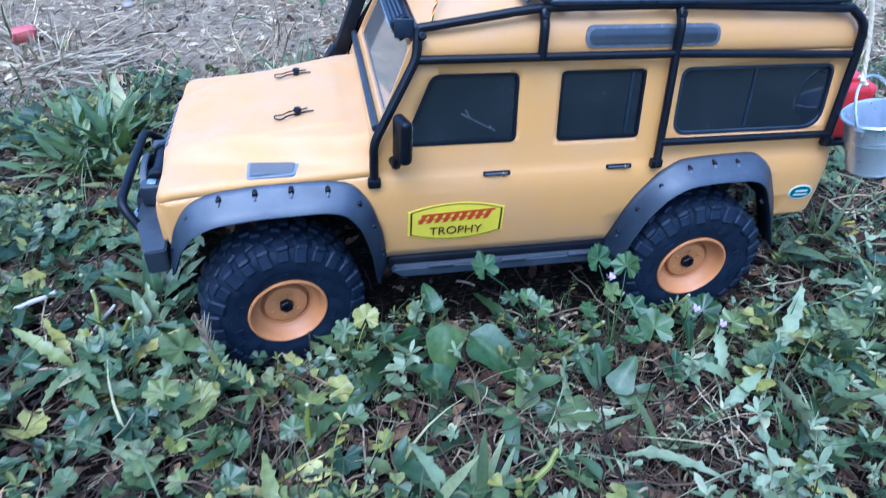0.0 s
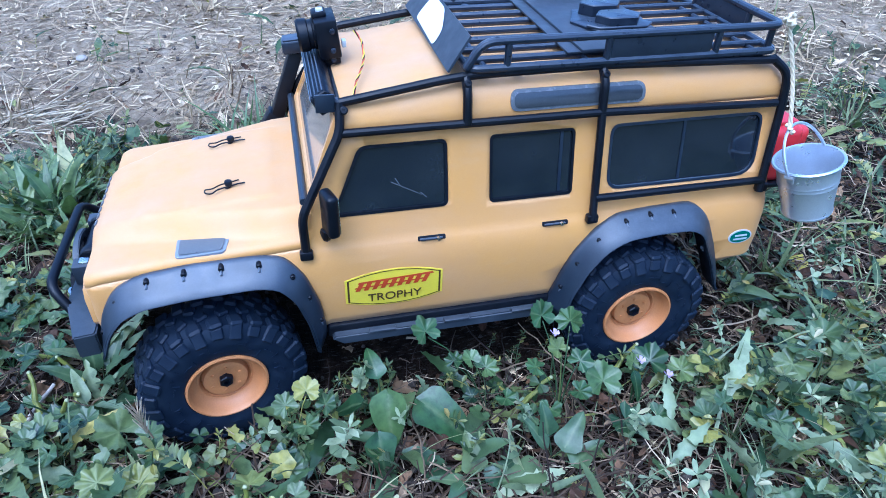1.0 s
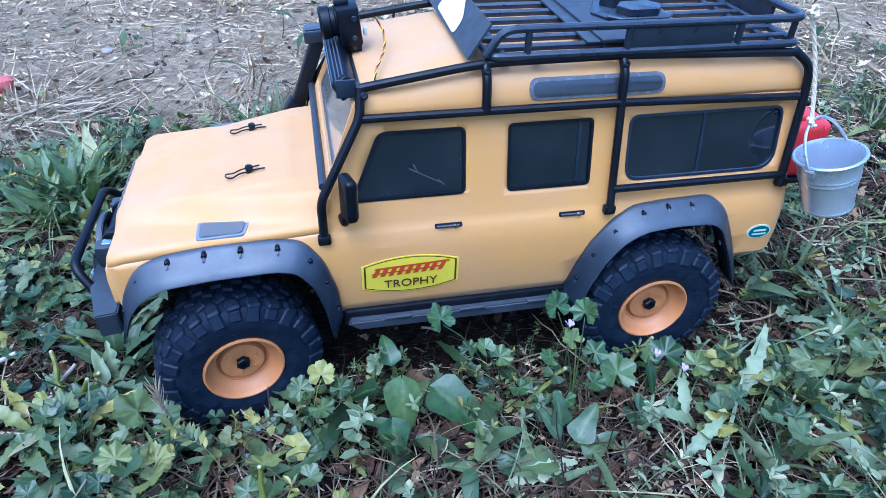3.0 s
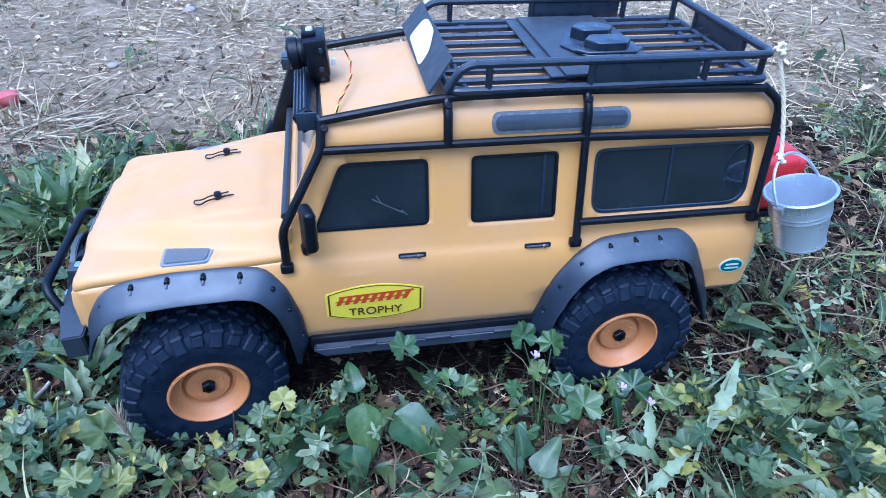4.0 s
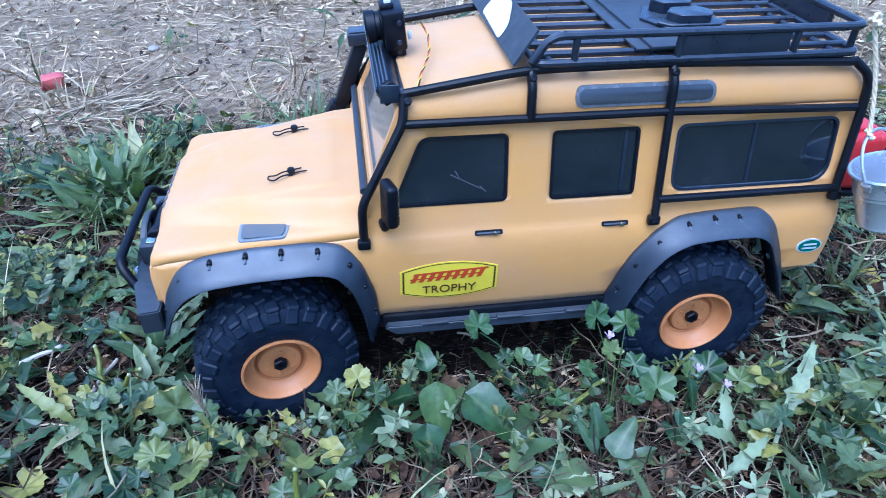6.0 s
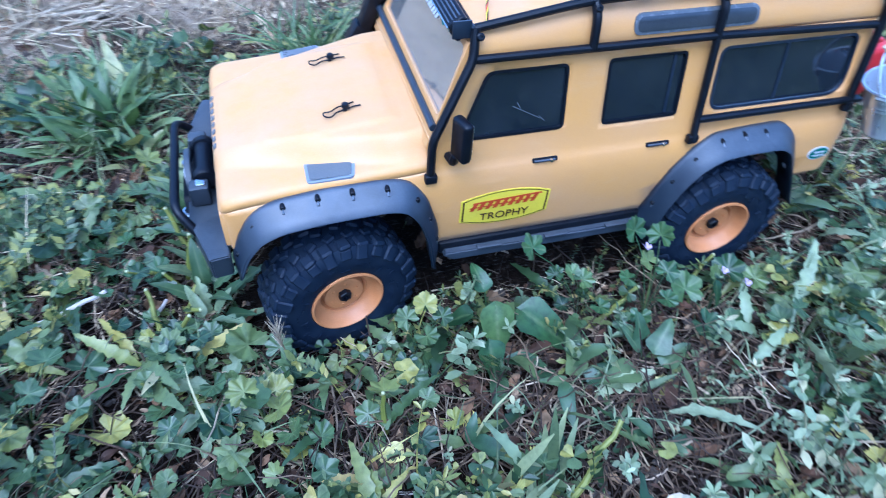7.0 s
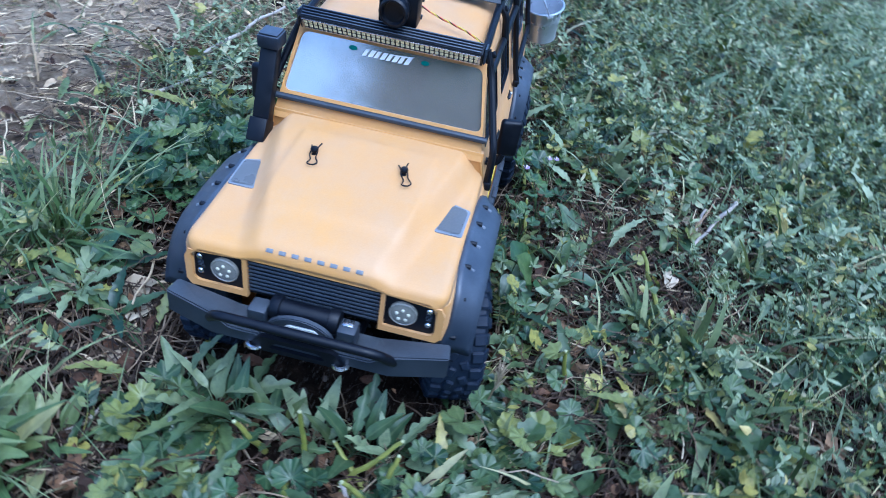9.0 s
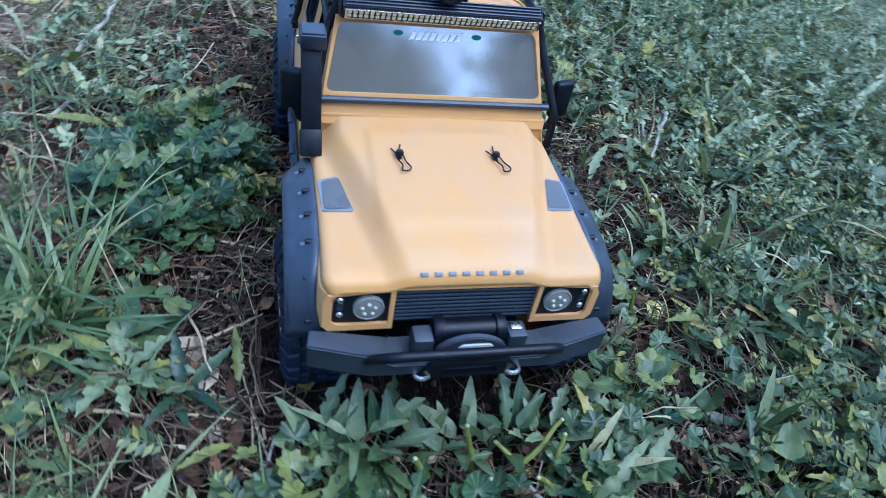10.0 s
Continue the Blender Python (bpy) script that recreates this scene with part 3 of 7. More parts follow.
for s in (-1, 1):
    for o, i, bolts in ((F_OUT, F_IN, F_BOLT), (R_OUT, R_IN, R_BOLT)):
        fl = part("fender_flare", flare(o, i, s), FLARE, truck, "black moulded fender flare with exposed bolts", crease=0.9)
        th = fl.modifiers.new("thickness", "SOLIDIFY")
        th.thickness, th.offset = 0.0016, -1
        for x, z, turn in bolts:
            c = Vector((x, s * (side_y(x, z) + 0.0052), z))
            face = Euler((radians(-90 * s), 0, 0)).to_matrix().to_4x4()
            m = Matrix.Translation(c) @ face
            down = Vector((0, 0, -0.0046))
            m2 = Matrix.Translation(c + down + Vector((0, s * (0.0044 if abs(turn) < 20 else 0.0012), 0))) @ Euler((radians(-18 * s), 0, 0)).to_matrix().to_4x4() @ face
            if bolt_mesh is None:
                bm = bmesh.new()
                lathe(bm, [(0.0019, -0.004), (0.0019, 0.0022), (0.0014, 0.0028), (0.0008, 0.0028), (0.0008, 0.0016), (0.0, 0.0016)], 10)
                bolt_mesh = part("bolt", bm, BLACK, fl)
                bolt_mesh.matrix_basis = m
                # pale raised sliver below each bolt, painting the highlight of its slot
                bm = bmesh.new()
                lathe(bm, [(0.0017, -0.003), (0.0017, 0.0001), (0.0014, 0.0004), (0.0, 0.0002)], 12)
                bmesh.ops.scale(bm, vec=(0.75, 2.2, 1), verts=bm.verts)
                recess = part("bolt_recess", bm, BOLT_GREY, fl)
                recess.matrix_basis = m2
            else:
                again(bolt_mesh, m, fl)
                again(recess, m2, fl)

# sills (rock sliders), door handles, door seams
for s in (-1, 1):
    bm = bmesh.new()
    box(bm, (0.004, s * 0.0925, 0.0745), (0.178, 0.010, 0.012), 0.003)
    part("sill", bm, BLACK, truck, "black side sill under the doors")
    bm = bmesh.new()
    rail = [(-0.080, 0.0745), (0.090, 0.0745), (0.093, 0.0715), (0.090, 0.0665), (-0.074, 0.0665), (-0.082, 0.0720)]
    slab(bm, rail, (), [("u", -0.074), ("u", 0.09)], lambda x, z, s=s: (x, s * (0.1040 - 0.30 * max(0.0, z - 0.0700)), z), lambda co, s=s: co - Vector((0, s * 0.009, 0)))
    bmesh.ops.bevel(bm, geom=[e for e in bm.edges if e.calc_face_angle(0) > 0.6], offset=0.0012, segments=2, affect="EDGES")
    part("side_step", bm, BUMPER, truck, "black scuffed side step rail")
    for x in (-0.045, 0.012, 0.066):
        bm = bmesh.new()
        box(bm, (x, s * 0.1018, 0.0748), (0.020, 0.0050, 0.0022), 0.0009)
        part("step_pad", bm, BUMPER, truck)
    for x in (-0.006, 0.0865):
        bm = bmesh.new()
        slab(bm, rounded_outline([(x - 0.0105, 0.1455), (x + 0.0095, 0.1455), (x + 0.0095, 0.1485), (x - 0.0105, 0.1485)], 0.001), (), (), lambda u, z, s=s: (u, s * (side_y(u, z) + 0.0004), z), lambda co, s=s: co - Vector((0, s * 0.0012, 0)))
        handle = part("door_handle", bm, BLACK, truck, "black recessed door handle")
        bm = bmesh.new()
        box(bm, (x - 0.001, s * (side_y(x, 0.147) + 0.0016), 0.1471), (0.0165, 0.0022, 0.0014), 0.0005)
        part("grip", bm, FLARE, handle)
        bm = bmesh.new()
        lathe(bm, [(0.0013, -0.001), (0.0013, 0.001), (0.0, 0.0012)], 10, Matrix.Translation((x + 0.004, s * (side_y(x, 0.147) + 0.0022), 0.1471)) @ Euler((radians(90 * -s), 0, 0)).to_matrix().to_4x4())
        part("lock", bm, CHROME, handle)

# door badge and rear badge
for s in (-1, 1):
    def on_door(x, z, out, s=s):
        return Vector((x, s * (side_y(x, z) + out), z))
    cx, cz = -0.0345, 0.1105
    def badge(k):
        pts = []
        for a in range(9):
            u = -1 + 2 * a / 8
            pts.append((cx + 0.0355 * k * u, cz + k * (0.0165 - 0.0060 * u * u)))
        for a in range(9):
            u = 1 - 2 * a / 8
            pts.append((cx + 0.0355 * k * u, cz - k * (0.0165 - 0.0060 * u * u)))
        return pts
    bm = bmesh.new()
    vc = [("v", z) for z in (0.1, 0.105, 0.11, 0.115, 0.12)]
    slab(bm, badge(1.0), (), vc, lambda x, z: on_door(x, z, 0.0005), lambda co, s=s: co - Vector((0, s * 0.001, 0)))
    plate = part("door_badge", bm, YELLOW, truck, "yellow rounded door sticker with red strokes and dark word")
    bm = bmesh.new()
    sheet(bm, badge(0.955), [badge(0.918)], vc, lambda x, z: on_door(x, z, 0.0007))
    part("badge_line", bm, DARK_INK, plate)
    for k in range(9):
        x0, low = cx - 0.0285 + 0.0060 * k, 0.1104 + 0.00022 * k
        high, w, lean = low + 0.0072 + 0.0006 * (k % 2), 0.0034, 0.0034
        bm = bmesh.new()
        sheet(bm, [(x0, low), (x0 + w, low + 0.0003), (x0 + w + lean, high), (x0 + lean - 0.0004, high - 0.0005)], (), vc, lambda x, z: on_door(x, z, 0.0009))
        part("red_stroke", bm, RED_INK, plate)
    for u0, u1, z0, h in ((-0.0265, 0.0290, 0.1172, 0.0016), (-0.0290, 0.0240, 0.1132, 0.0012)):
        bm = bmesh.new()
        sheet(bm, [(cx + u0, z0), (cx + u1, z0 + 0.0022), (cx + u1 - 0.0010, z0 + 0.0022 + h), (cx + u0 + 0.0010, z0 + h)], (), vc, lambda x, z: on_door(x, z, 0.00105))
        part("red_stroke", bm, RED_INK, plate)
    text = bpy.data.curves.new("word", "FONT")
    text.body, text.size, text.align_x, text.extrude = "TROPHY", 0.0102, "CENTER", 0.0002
    tmp = new("word_curve", text)
    word_mesh = bpy.data.meshes.new_from_object(tmp.evaluated_get(bpy.context.evaluated_depsgraph_get()))
    bpy.data.objects.remove(tmp)
    word = new("word", word_mesh)
    word.parent = plate
    word_mesh.materials.append(DARK_INK)
    lean = math.degrees(math.atan2(side_y(-0.03, 0.110) - side_y(-0.03, 0.100), 0.01))
    word.matrix_basis = pose(cx, s * (side_y(cx, 0.104) + 0.0009), 0.0998, 90 + lean if s < 0 else 90 - lean, 0, 0 if s < 0 else 180)
    bm = bmesh.new()
    oval = [(0.2475 + 0.0105 * math.cos(2 * math.pi * k / 24), 0.1155 + 0.0066 * math.sin(2 * math.pi * k / 24)) for k in range(24)]
    slab(bm, oval, (), (), lambda x, z: on_door(x, z, 0.0006), lambda co, s=s: co - Vector((0, s * 0.001, 0)))
    ov = part("oval_badge", bm, CLEAR_EDGE, truck, "small green oval badge with pale rim")
    bm = bmesh.new()
    sheet(bm, [(0.2475 + 0.0092 * math.cos(2 * math.pi * k / 24), 0.1155 + 0.0055 * math.sin(2 * math.pi * k / 24)) for k in range(24)], (), (), lambda x, z: on_door(x, z, 0.0009))
    part("badge_face", bm, GREEN_INK, ov)
    for z, w in ((0.1172, 0.0055), (0.1138, 0.0062)):
        bm = bmesh.new()
        sheet(bm, [(0.2475 - w, z - 0.0009), (0.2475 + w, z - 0.0009), (0.2475 + w, z + 0.0009), (0.2475 - w, z + 0.0009)], (), (), lambda x, zz: on_door(x, zz, 0.0012))
        part("badge_bar", bm, CLEAR_EDGE, ov)
    bm = bmesh.new()
    box(bm, (0.2620, s * 0.0868, 0.1515), (0.007, 0.0016, 0.0035), 0.0005)
    part("reflector", bm, RED, truck)

# ---- roll cage ----
R = 0.0029


def cage_part(name, points, r=R, corner=0.006, label=""):
    bm = bmesh.new()
    tube(bm, rounded(points, corner), r, 10)
    return part(name, bm, BLACK, cage_root, label)


cage_root = new("roll_cage")
cage_root.parent = truck
tagged(cage_root, "black tubular roll cage round the cabin")
for s in (-1, 1):
    # front post, gutter rail
    cage_part("post", [(-0.0935, s * 0.0945, 0.146), (-0.0935, s * 0.0945, 0.176), (-0.0640, s * 0.0790, 0.2270), (-0.0625, s * 0.0725, 0.2440)], 0.0031)
    cage_part("gutter_rail", [(-0.0640, s * 0.0785, 0.2255), (0.1145, s * 0.0800, 0.2262), (0.2530, s * 0.0800, 0.2225)])
    cage_part("roof_rail", [(-0.0625, s * 0.0710, 0.2430), (0.018, s * 0.0700, 0.2550), (0.1145, s * 0.0700, 0.2560), (0.2450, s * 0.0720, 0.2525)], 0.0030, 0.02)
    for x in (0.0190, 0.1145):
        cage_part("hoop", [(x, s * 0.0685, 0.2555), (x, s * 0.0770, 0.2470), (x, s * 0.0800, 0.2255)], 0.0031)
    cage_part("post", [(0.1145, s * 0.0805, 0.2255), (0.1140, s * 0.0925, 0.1650), (0.1130, s * 0.0975, 0.1490)])
    cage_part("post", [(0.2450, s * 0.0700, 0.2535), (0.2570, s * 0.0765, 0.2440), (0.2575, s * 0.0805, 0.2240), (0.2520, s * 0.0945, 0.1560)], 0.0031, 0.014)
    cage_part("waist_rail", [(0.1140, s * 0.0935, 0.1655), (0.2520, s * 0.0935, 0.1655)])
    for x, z, y, w in ((-0.0935, 0.1465, 0.0952, 0.009), (0.1130, 0.1500, 0.0960, 0.009), (0.2540, 0.1590, 0.0930, 0.009)):
        bm = bmesh.new()
        box(bm, (x, s * y, z), (w, 0.006, 0.007), 0.0015)
        part("foot", bm, BLACK, cage_root)
    for x in (-0.0605, 0.0190, 0.1145):
        bm = bmesh.new()
        y, z = (0.0775, 0.2405) if x < 0 else (0.0755, 0.2515)
        lathe(bm, [(0.0026, -0.002), (0.0026, 0.0016), (0.0018, 0.0022), (0.0011, 0.0022), (0.0011, 0.0012), (0.0, 0.0012)], 12, Matrix.Translation((x, s * y, z)) @ Euler((radians(60 * -s), 0, 0)).to_matrix().to_4x4())
        part("screw", bm, BLACK, cage_root)
cage_part("cross_bar", [(-0.0912, -0.0875, 0.1835), (-0.0912, 0.0875, 0.1835)], 0.0027, label="dark bar along the foot of the windscreen").data.materials[0] = GRILLE
cage_part("cross_bar", [(-0.0640, -0.0715, 0.2425), (-0.0640, 0.0715, 0.2425)], 0.0026)

# ---- roof rack ----
rack = new("roof_rack")
rack.parent = truck
tagged(rack, "black tubular roof rack with lengthwise bars and plates")


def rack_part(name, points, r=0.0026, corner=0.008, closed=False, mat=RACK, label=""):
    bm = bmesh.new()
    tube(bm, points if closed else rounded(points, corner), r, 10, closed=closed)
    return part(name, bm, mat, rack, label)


X0, X1, RY, ZL, ZU = 0.020, 0.2440, 0.0715, 0.2590, 0.2765
lower = [(x, y, ZL) for x, y in rounded_outline([(X0, -RY), (X1, -RY), (X1, RY), (X0, RY)], 0.008, 5)]
rack_part("ring", lower, 0.0028, closed=True)
rack_part("top_rail", [(0.0185, -RY, ZL + 0.001), (0.0290, -RY, ZU), (X1, -RY, ZU), (X1, RY, ZU), (0.0290, RY, ZU), (0.0185, RY, ZL + 0.001)], 0.0028, 0.009)
for x, y in ((0.046, -RY), (0.046, RY), (0.115, -RY), (0.115, RY), (0.196, -RY), (0.196, RY), (X1, -0.035), (X1, 0.035)):
    rack_part("upright", [(x, y, ZL), (x, y, ZU)], 0.0024)
for x in (X1 - 0.004,):
    for y in (-RY + 0.004, RY - 0.004):
        rack_part("upright", [(x, y, ZL), (x, y, ZU)], 0.0024)
for k in range(7):
    y = -0.0560 + 0.01867 * k
    rack_part("bar", [(X0, y, ZL), (X1, y, ZL)], 0.0026)
for x in (0.033, 0.105, 0.175, 0.232):
    rack_part("cross_bar", [(x, -RY, ZL - 0.002), (x, RY, ZL - 0.002)], 0.0022)
for s in (-1, 1):
    bm = bmesh.new()
    box(bm, (0.1520, s * RY, (ZL + ZU) / 2), (0.079, 0.0022, ZU - ZL), 0.0006)
    part("side_plate", bm, RACK, rack)
    for x in (0.055, 0.235):
        bm = bmesh.new()
        box(bm, (x, s * 0.066, 0.2560), (0.006, 0.006, 0.006), 0.0012)
        part("clamp", bm, FLARE, rack)
bm = bmesh.new()
box(bm, (X1, 0, (ZL + ZU) / 2), (0.0022, 0.070, ZU - ZL), 0.0006)
part("rear_plate", bm, RACK, rack)
# wind deflector with a pale sticker
D0, D1 = Vector((0.0065, 0, 0.2585)), Vector((0.0225, 0, 0.2795))
dd = (D1 - D0).normalized()
dn = Vector((-dd.z, 0, dd.x))
bm = bmesh.new()
slab(bm, [(-0.071, 0.0), (0.071, 0.0), (0.066, 0.0255), (-0.066, 0.0255)], (), (), lambda y, v: D0 + dd * v + Vector((0, y, 0)), lambda co: co - dn * 0.0015)
deflector = part("wind_deflector", bm, BUMPER, rack, "sloping dark plate at the rack's front")
bm = bmesh.new()
sheet(bm, rounded_outline([(-0.026, 0.0015), (0.034, 0.0030), (0.032, 0.0200), (0.022, 0.0240), (-0.004, 0.0240), (-0.024, 0.0130)], 0.005), (), (), lambda y, v: D0 + dd * v + Vector((0, y, 0)) + dn * 0.0004)
part("sticker", bm, WHITE, rack, "white rounded sticker")
# middle plate with two stacked six-sided pads
bm = bmesh.new()
box(bm, (0.1340, 0.002, 0.2630), (0.066, 0.130, 0.0030), 0.001)
for s in (-1, 1):
    box(bm, (0.1340 + s * 0.0375, 0.002, 0.2618), (0.0100, 0.126, 0.0016), 0.0005)
part("plate", bm, BUMPER, rack, "dark plate across the rack's bars")


def six_sided(cx, cy, lx, ly, z, h, cut):
    bm = bmesh.new()
    line6 = [(cx - lx / 2, cy), (cx - lx / 2 + cut, cy - ly / 2), (cx + lx / 2 - cut, cy - ly / 2), (cx + lx / 2, cy), (cx + lx / 2 - cut, cy + ly / 2), (cx - lx / 2 + cut, cy + ly / 2)]
    slab(bm, line6, (), (), lambda x, y: (x, y, z), lambda co: co + Vector((0, 0, h)))
    bmesh.ops.bevel(bm, geom=list(bm.edges), offset=0.0006, segments=1, affect="EDGES")
    return bm


hatch = part("hatch", six_sided(0.1425, -0.010, 0.058, 0.052, 0.2643, 0.0026, 0.012), RACK, rack, "black six-sided base pad on the rack plate")
part("hatch_step", six_sided(0.1445, -0.0270, 0.052, 0.016, 0.2667, 0.0022, 0.008), RACK, hatch)
part("hatch_step", six_sided(0.1440, -0.0235, 0.035, 0.020, 0.2687, 0.0060, 0.007), RACK, hatch)
part("hatch_step", six_sided(0.1420, 0.0040, 0.033, 0.019, 0.2667, 0.0085, 0.007), RACK, hatch)

# ---- light bar ----
LBX, LBZ, LBY = -0.0712, 0.2438, 0.0715
bm = bmesh.new()
tilt = pose(LBX, 0, LBZ, 0, -32, 0)
prof = [(-0.0066, -0.0064), (0.0042, -0.0064), (0.0064, -0.0032), (0.0064, 0.0036), (0.0044, 0.0066), (-0.0066, 0.0066)]
slab(bm, prof, (), (), lambda x, z: tilt @ Vector((x, -LBY, z)), lambda co: co + Vector((0, 2 * LBY, 0)))
bmesh.ops.bevel(bm, geom=list(bm.edges), offset=0.0006, segments=1, affect="EDGES")
bar = part("light_bar", bm, BLACK, truck, "black roof light bar with two rows of small yellowish lamps")
for k in range(4):
    bm = bmesh.new()
    box(bm, (-0.0046 + 0.0026 * k, 0, 0.0069), (0.0010, 2 * LBY - 0.004, 0.0012), 0.0002)
    fin = part("cooling_fin", bm, FLARE, bar)
    fin.matrix_basis = tilt
bm = bmesh.new()
slab(bm, [(-LBY + 0.002, -0.0050), (LBY - 0.002, -0.0050), (LBY - 0.002, 0.0050), (-LBY + 0.002, 0.0050)], [[(-LBY + 0.004, -0.0040), (LBY - 0.004, -0.0040), (LBY - 0.004, 0.0040), (-LBY + 0.004, 0.0040)]], (),
     lambda y, z: tilt @ Vector((-0.0074, y, z)), lambda co: co + (tilt.to_3x3() @ Vector((0.001, 0, 0))))
part("bezel", bm, CHROME, bar)
bm = bmesh.new()
box(bm, (0, 0, 0), (0.0010, 0.0028, 0.0031), 0.0005, seg=1)
led = part("led", bm, LED, bar)
first = True
for row in (-0.0019, 0.0019):
    for k in range(36):
        m = tilt @ pose(-0.0068, -0.0664 + 0.00379 * k, row)
        if first:
            led.matrix_basis, first = m, False
        else:
            again(led, m)
for s in (-1, 1):
    bm = bmesh.new()
    box(bm, (LBX, s * (LBY + 0.001), LBZ), (0.0125, 0.0016, 0.0120), 0.0006)
    tube(bm, rounded([(LBX + 0.006, s * (LBY - 0.002), LBZ + 0.001), (LBX + 0.011, s * LBY, LBZ - 0.002), (-0.0625, s * 0.0715, 0.2440)], 0.003), 0.0022, 8)
    part("bracket", bm, FLARE, bar)

# ---- snorkel, mirrors ----
bm = bmesh.new()
for a, b, cx, cy in (((-0.1075, 0.0925, 0.1560), (-0.0825, 0.0905, 0.2205), 0.0110, 0.0138), ((-0.1135, 0.0915, 0.1500), (-0.1035, 0.0925, 0.1660), 0.0165, 0.0150)):
    a, b = Vector(a), Vector(b)
    d = b - a
    m = Matrix.Translation((a + b) / 2) @ pose(0, 0, 0, 0, math.degrees(math.atan2(d.x, d.z)), 0)
    box(bm, (0, 0, 0), (cx, cy, d.length), 0.0014, m)
snorkel = part("snorkel", bm, BLACK, truck, "black snorkel along the windscreen post")
bm = bmesh.new()
box(bm, (0, 0, 0), (0.0180, 0.0175, 0.0105), 0.0018, pose(-0.0845, 0.0905, 0.2255, 0, -4, 0))
box(bm, (0, 0, 0.0057), (0.0150, 0.0150, 0.0016), 0.0006, pose(-0.0845, 0.0905, 0.2255, 0, -4, 0))
part("snorkel_head", bm, FLARE, snorkel)
for s in (-1, 1):
    bm = bmesh.new()
    tube(bm, rounded([(-0.0800, s * 0.0890, 0.1600), (-0.0790, s * 0.0985, 0.1605), (-0.0785, s * 0.1010, 0.1690)], 0.003), 0.0032, 8)
    mirror = part("mirror", bm, BLACK, truck, "black rectangular wing mirror on a short arm")
    bm = bmesh.new()
    box(bm, (0, 0, 0), (0.0080, 0.0170, 0.0310), 0.0030, pose(-0.0760, s * 0.1035, 0.1830, 0, 0, -16 * s), 3)
    case = part("mirror_case", bm, BLACK, mirror)
    bm = bmesh.new()
    box(bm, (0.0040, 0, 0), (0.0006, 0.0135, 0.0265), 0.0002, pose(-0.0760, s * 0.1035, 0.1830, 0, 0, -16 * s))
    part("mirror_glass", bm, CHROME, mirror)

# ---- front bumper with winch and bull bar ----
bm = bmesh.new()
top = [(-0.2360, -0.098), (-0.2500, -0.100), (-0.2610, -0.062), (-0.2640, -0.048), (-0.2640, 0.048), (-0.2610, 0.062), (-0.2500, 0.100), (-0.2360, 0.098), (-0.2400, 0.050), (-0.2400, -0.050)]
slab(bm, top, (), (), lambda x, y: (x, y, 0.1045 if abs(y) > 0.055 else 0.0990), lambda co: co - Vector((0, 0, 0.0100 if abs(co.y) < 0.055 else 0.0190)))
bmesh.ops.bevel(bm, geom=list(bm.edges), offset=0.0010, segments=2, affect="EDGES")
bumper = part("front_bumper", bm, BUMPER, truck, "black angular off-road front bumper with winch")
bm = bmesh.new()
tube(bm, rounded([(-0.2580, -0.064, 0.0980), (-0.2705, -0.0545, 0.1150), (-0.2705, 0.0545, 0.1150), (-0.2580, 0.064, 0.0980)], 0.010), 0.0034, 12)
part("bull_bar", bm, BLACK, bumper)
bm = bmesh.new()
lathe(bm, [(0.0, -0.0235), (0.0080, -0.0235), (0.0088, -0.0220), (0.0088, -0.0170), (0.0070, -0.0165), (0.0070, 0.0165), (0.0088, 0.0170), (0.0088, 0.0220), (0.0080, 0.0235), (0.0, 0.0235)], 24, Matrix.Translation((-0.2490, 0, 0.1130)) @ Euler((radians(90), 0, 0)).to_matrix().to_4x4())
winch = part("winch", bm, BLACK, truck, "black winch with arched guide plate and two side boxes")
bm = bmesh.new()
arch_line = [(0.0240 * math.cos(math.pi * k / 14), 0.1030 + 0.0170 * math.sin(math.pi * k / 14)) for k in range(15)]
slab(bm, arch_line, [rounded_outline([(-0.0135, 0.1062), (0.0095, 0.1062), (0.0075, 0.1145), (-0.0115, 0.1145)], 0.003)], (), lambda y, z: (-0.2632, y, z), lambda co: co + Vector((0.0045, 0, 0)))
bmesh.ops.bevel(bm, geom=[e for e in bm.edges if e.calc_face_angle(0) > 0.9], offset=0.0007, segments=2, affect="EDGES")
part("guide_plate", bm, BUMPER, winch)
for y in (-0.0305, 0.0305):
    bm = bmesh.new()
    box(bm, (-0.2535, y, 0.1080), (0.014, 0.0125, 0.0165), 0.0016)
    part("winch_box", bm, BUMPER, winch)
bm = bmesh.new()
slab(bm, rounded_outline([(-0.0135, 0.1058), (0.0135, 0.1058), (0.0105, 0.1142), (-0.0105, 0.1142)], 0.003), (), (), lambda y, z: (-0.2640, y - 0.002, z), lambda co: co + Vector((0.002, 0, 0)))
part("fairlead", bm, CLEAR_EDGE, winch, "pale grey rope guide")
bm = bmesh.new()
slab(bm, rounded_outline([(-0.034, 0.0880), (0.034, 0.0880), (0.026, 0.1010), (-0.026, 0.1010)], 0.004), [rounded_outline([(-0.020, 0.0920), (0.020, 0.0920), (0.015, 0.0975), (-0.015, 0.0975)], 0.0025)], (), lambda y, z: (-0.2670, y, z), lambda co: co + Vector((0.004, 0, 0)))
part("skid_plate", bm, BLACK, bumper)
for y in (-0.030, 0.030):
    bm = bmesh.new()
    ring = [(-0.2650 - 0.0040 * math.sin(2 * math.pi * k / 16), y + 0.0045 * math.cos(2 * math.pi * k / 16), 0.0905) for k in range(16)]
    tube(bm, ring, 0.0016, 6, closed=True)
    part("tow_ring", bm, CHROME, bumper)
bm = bmesh.new()
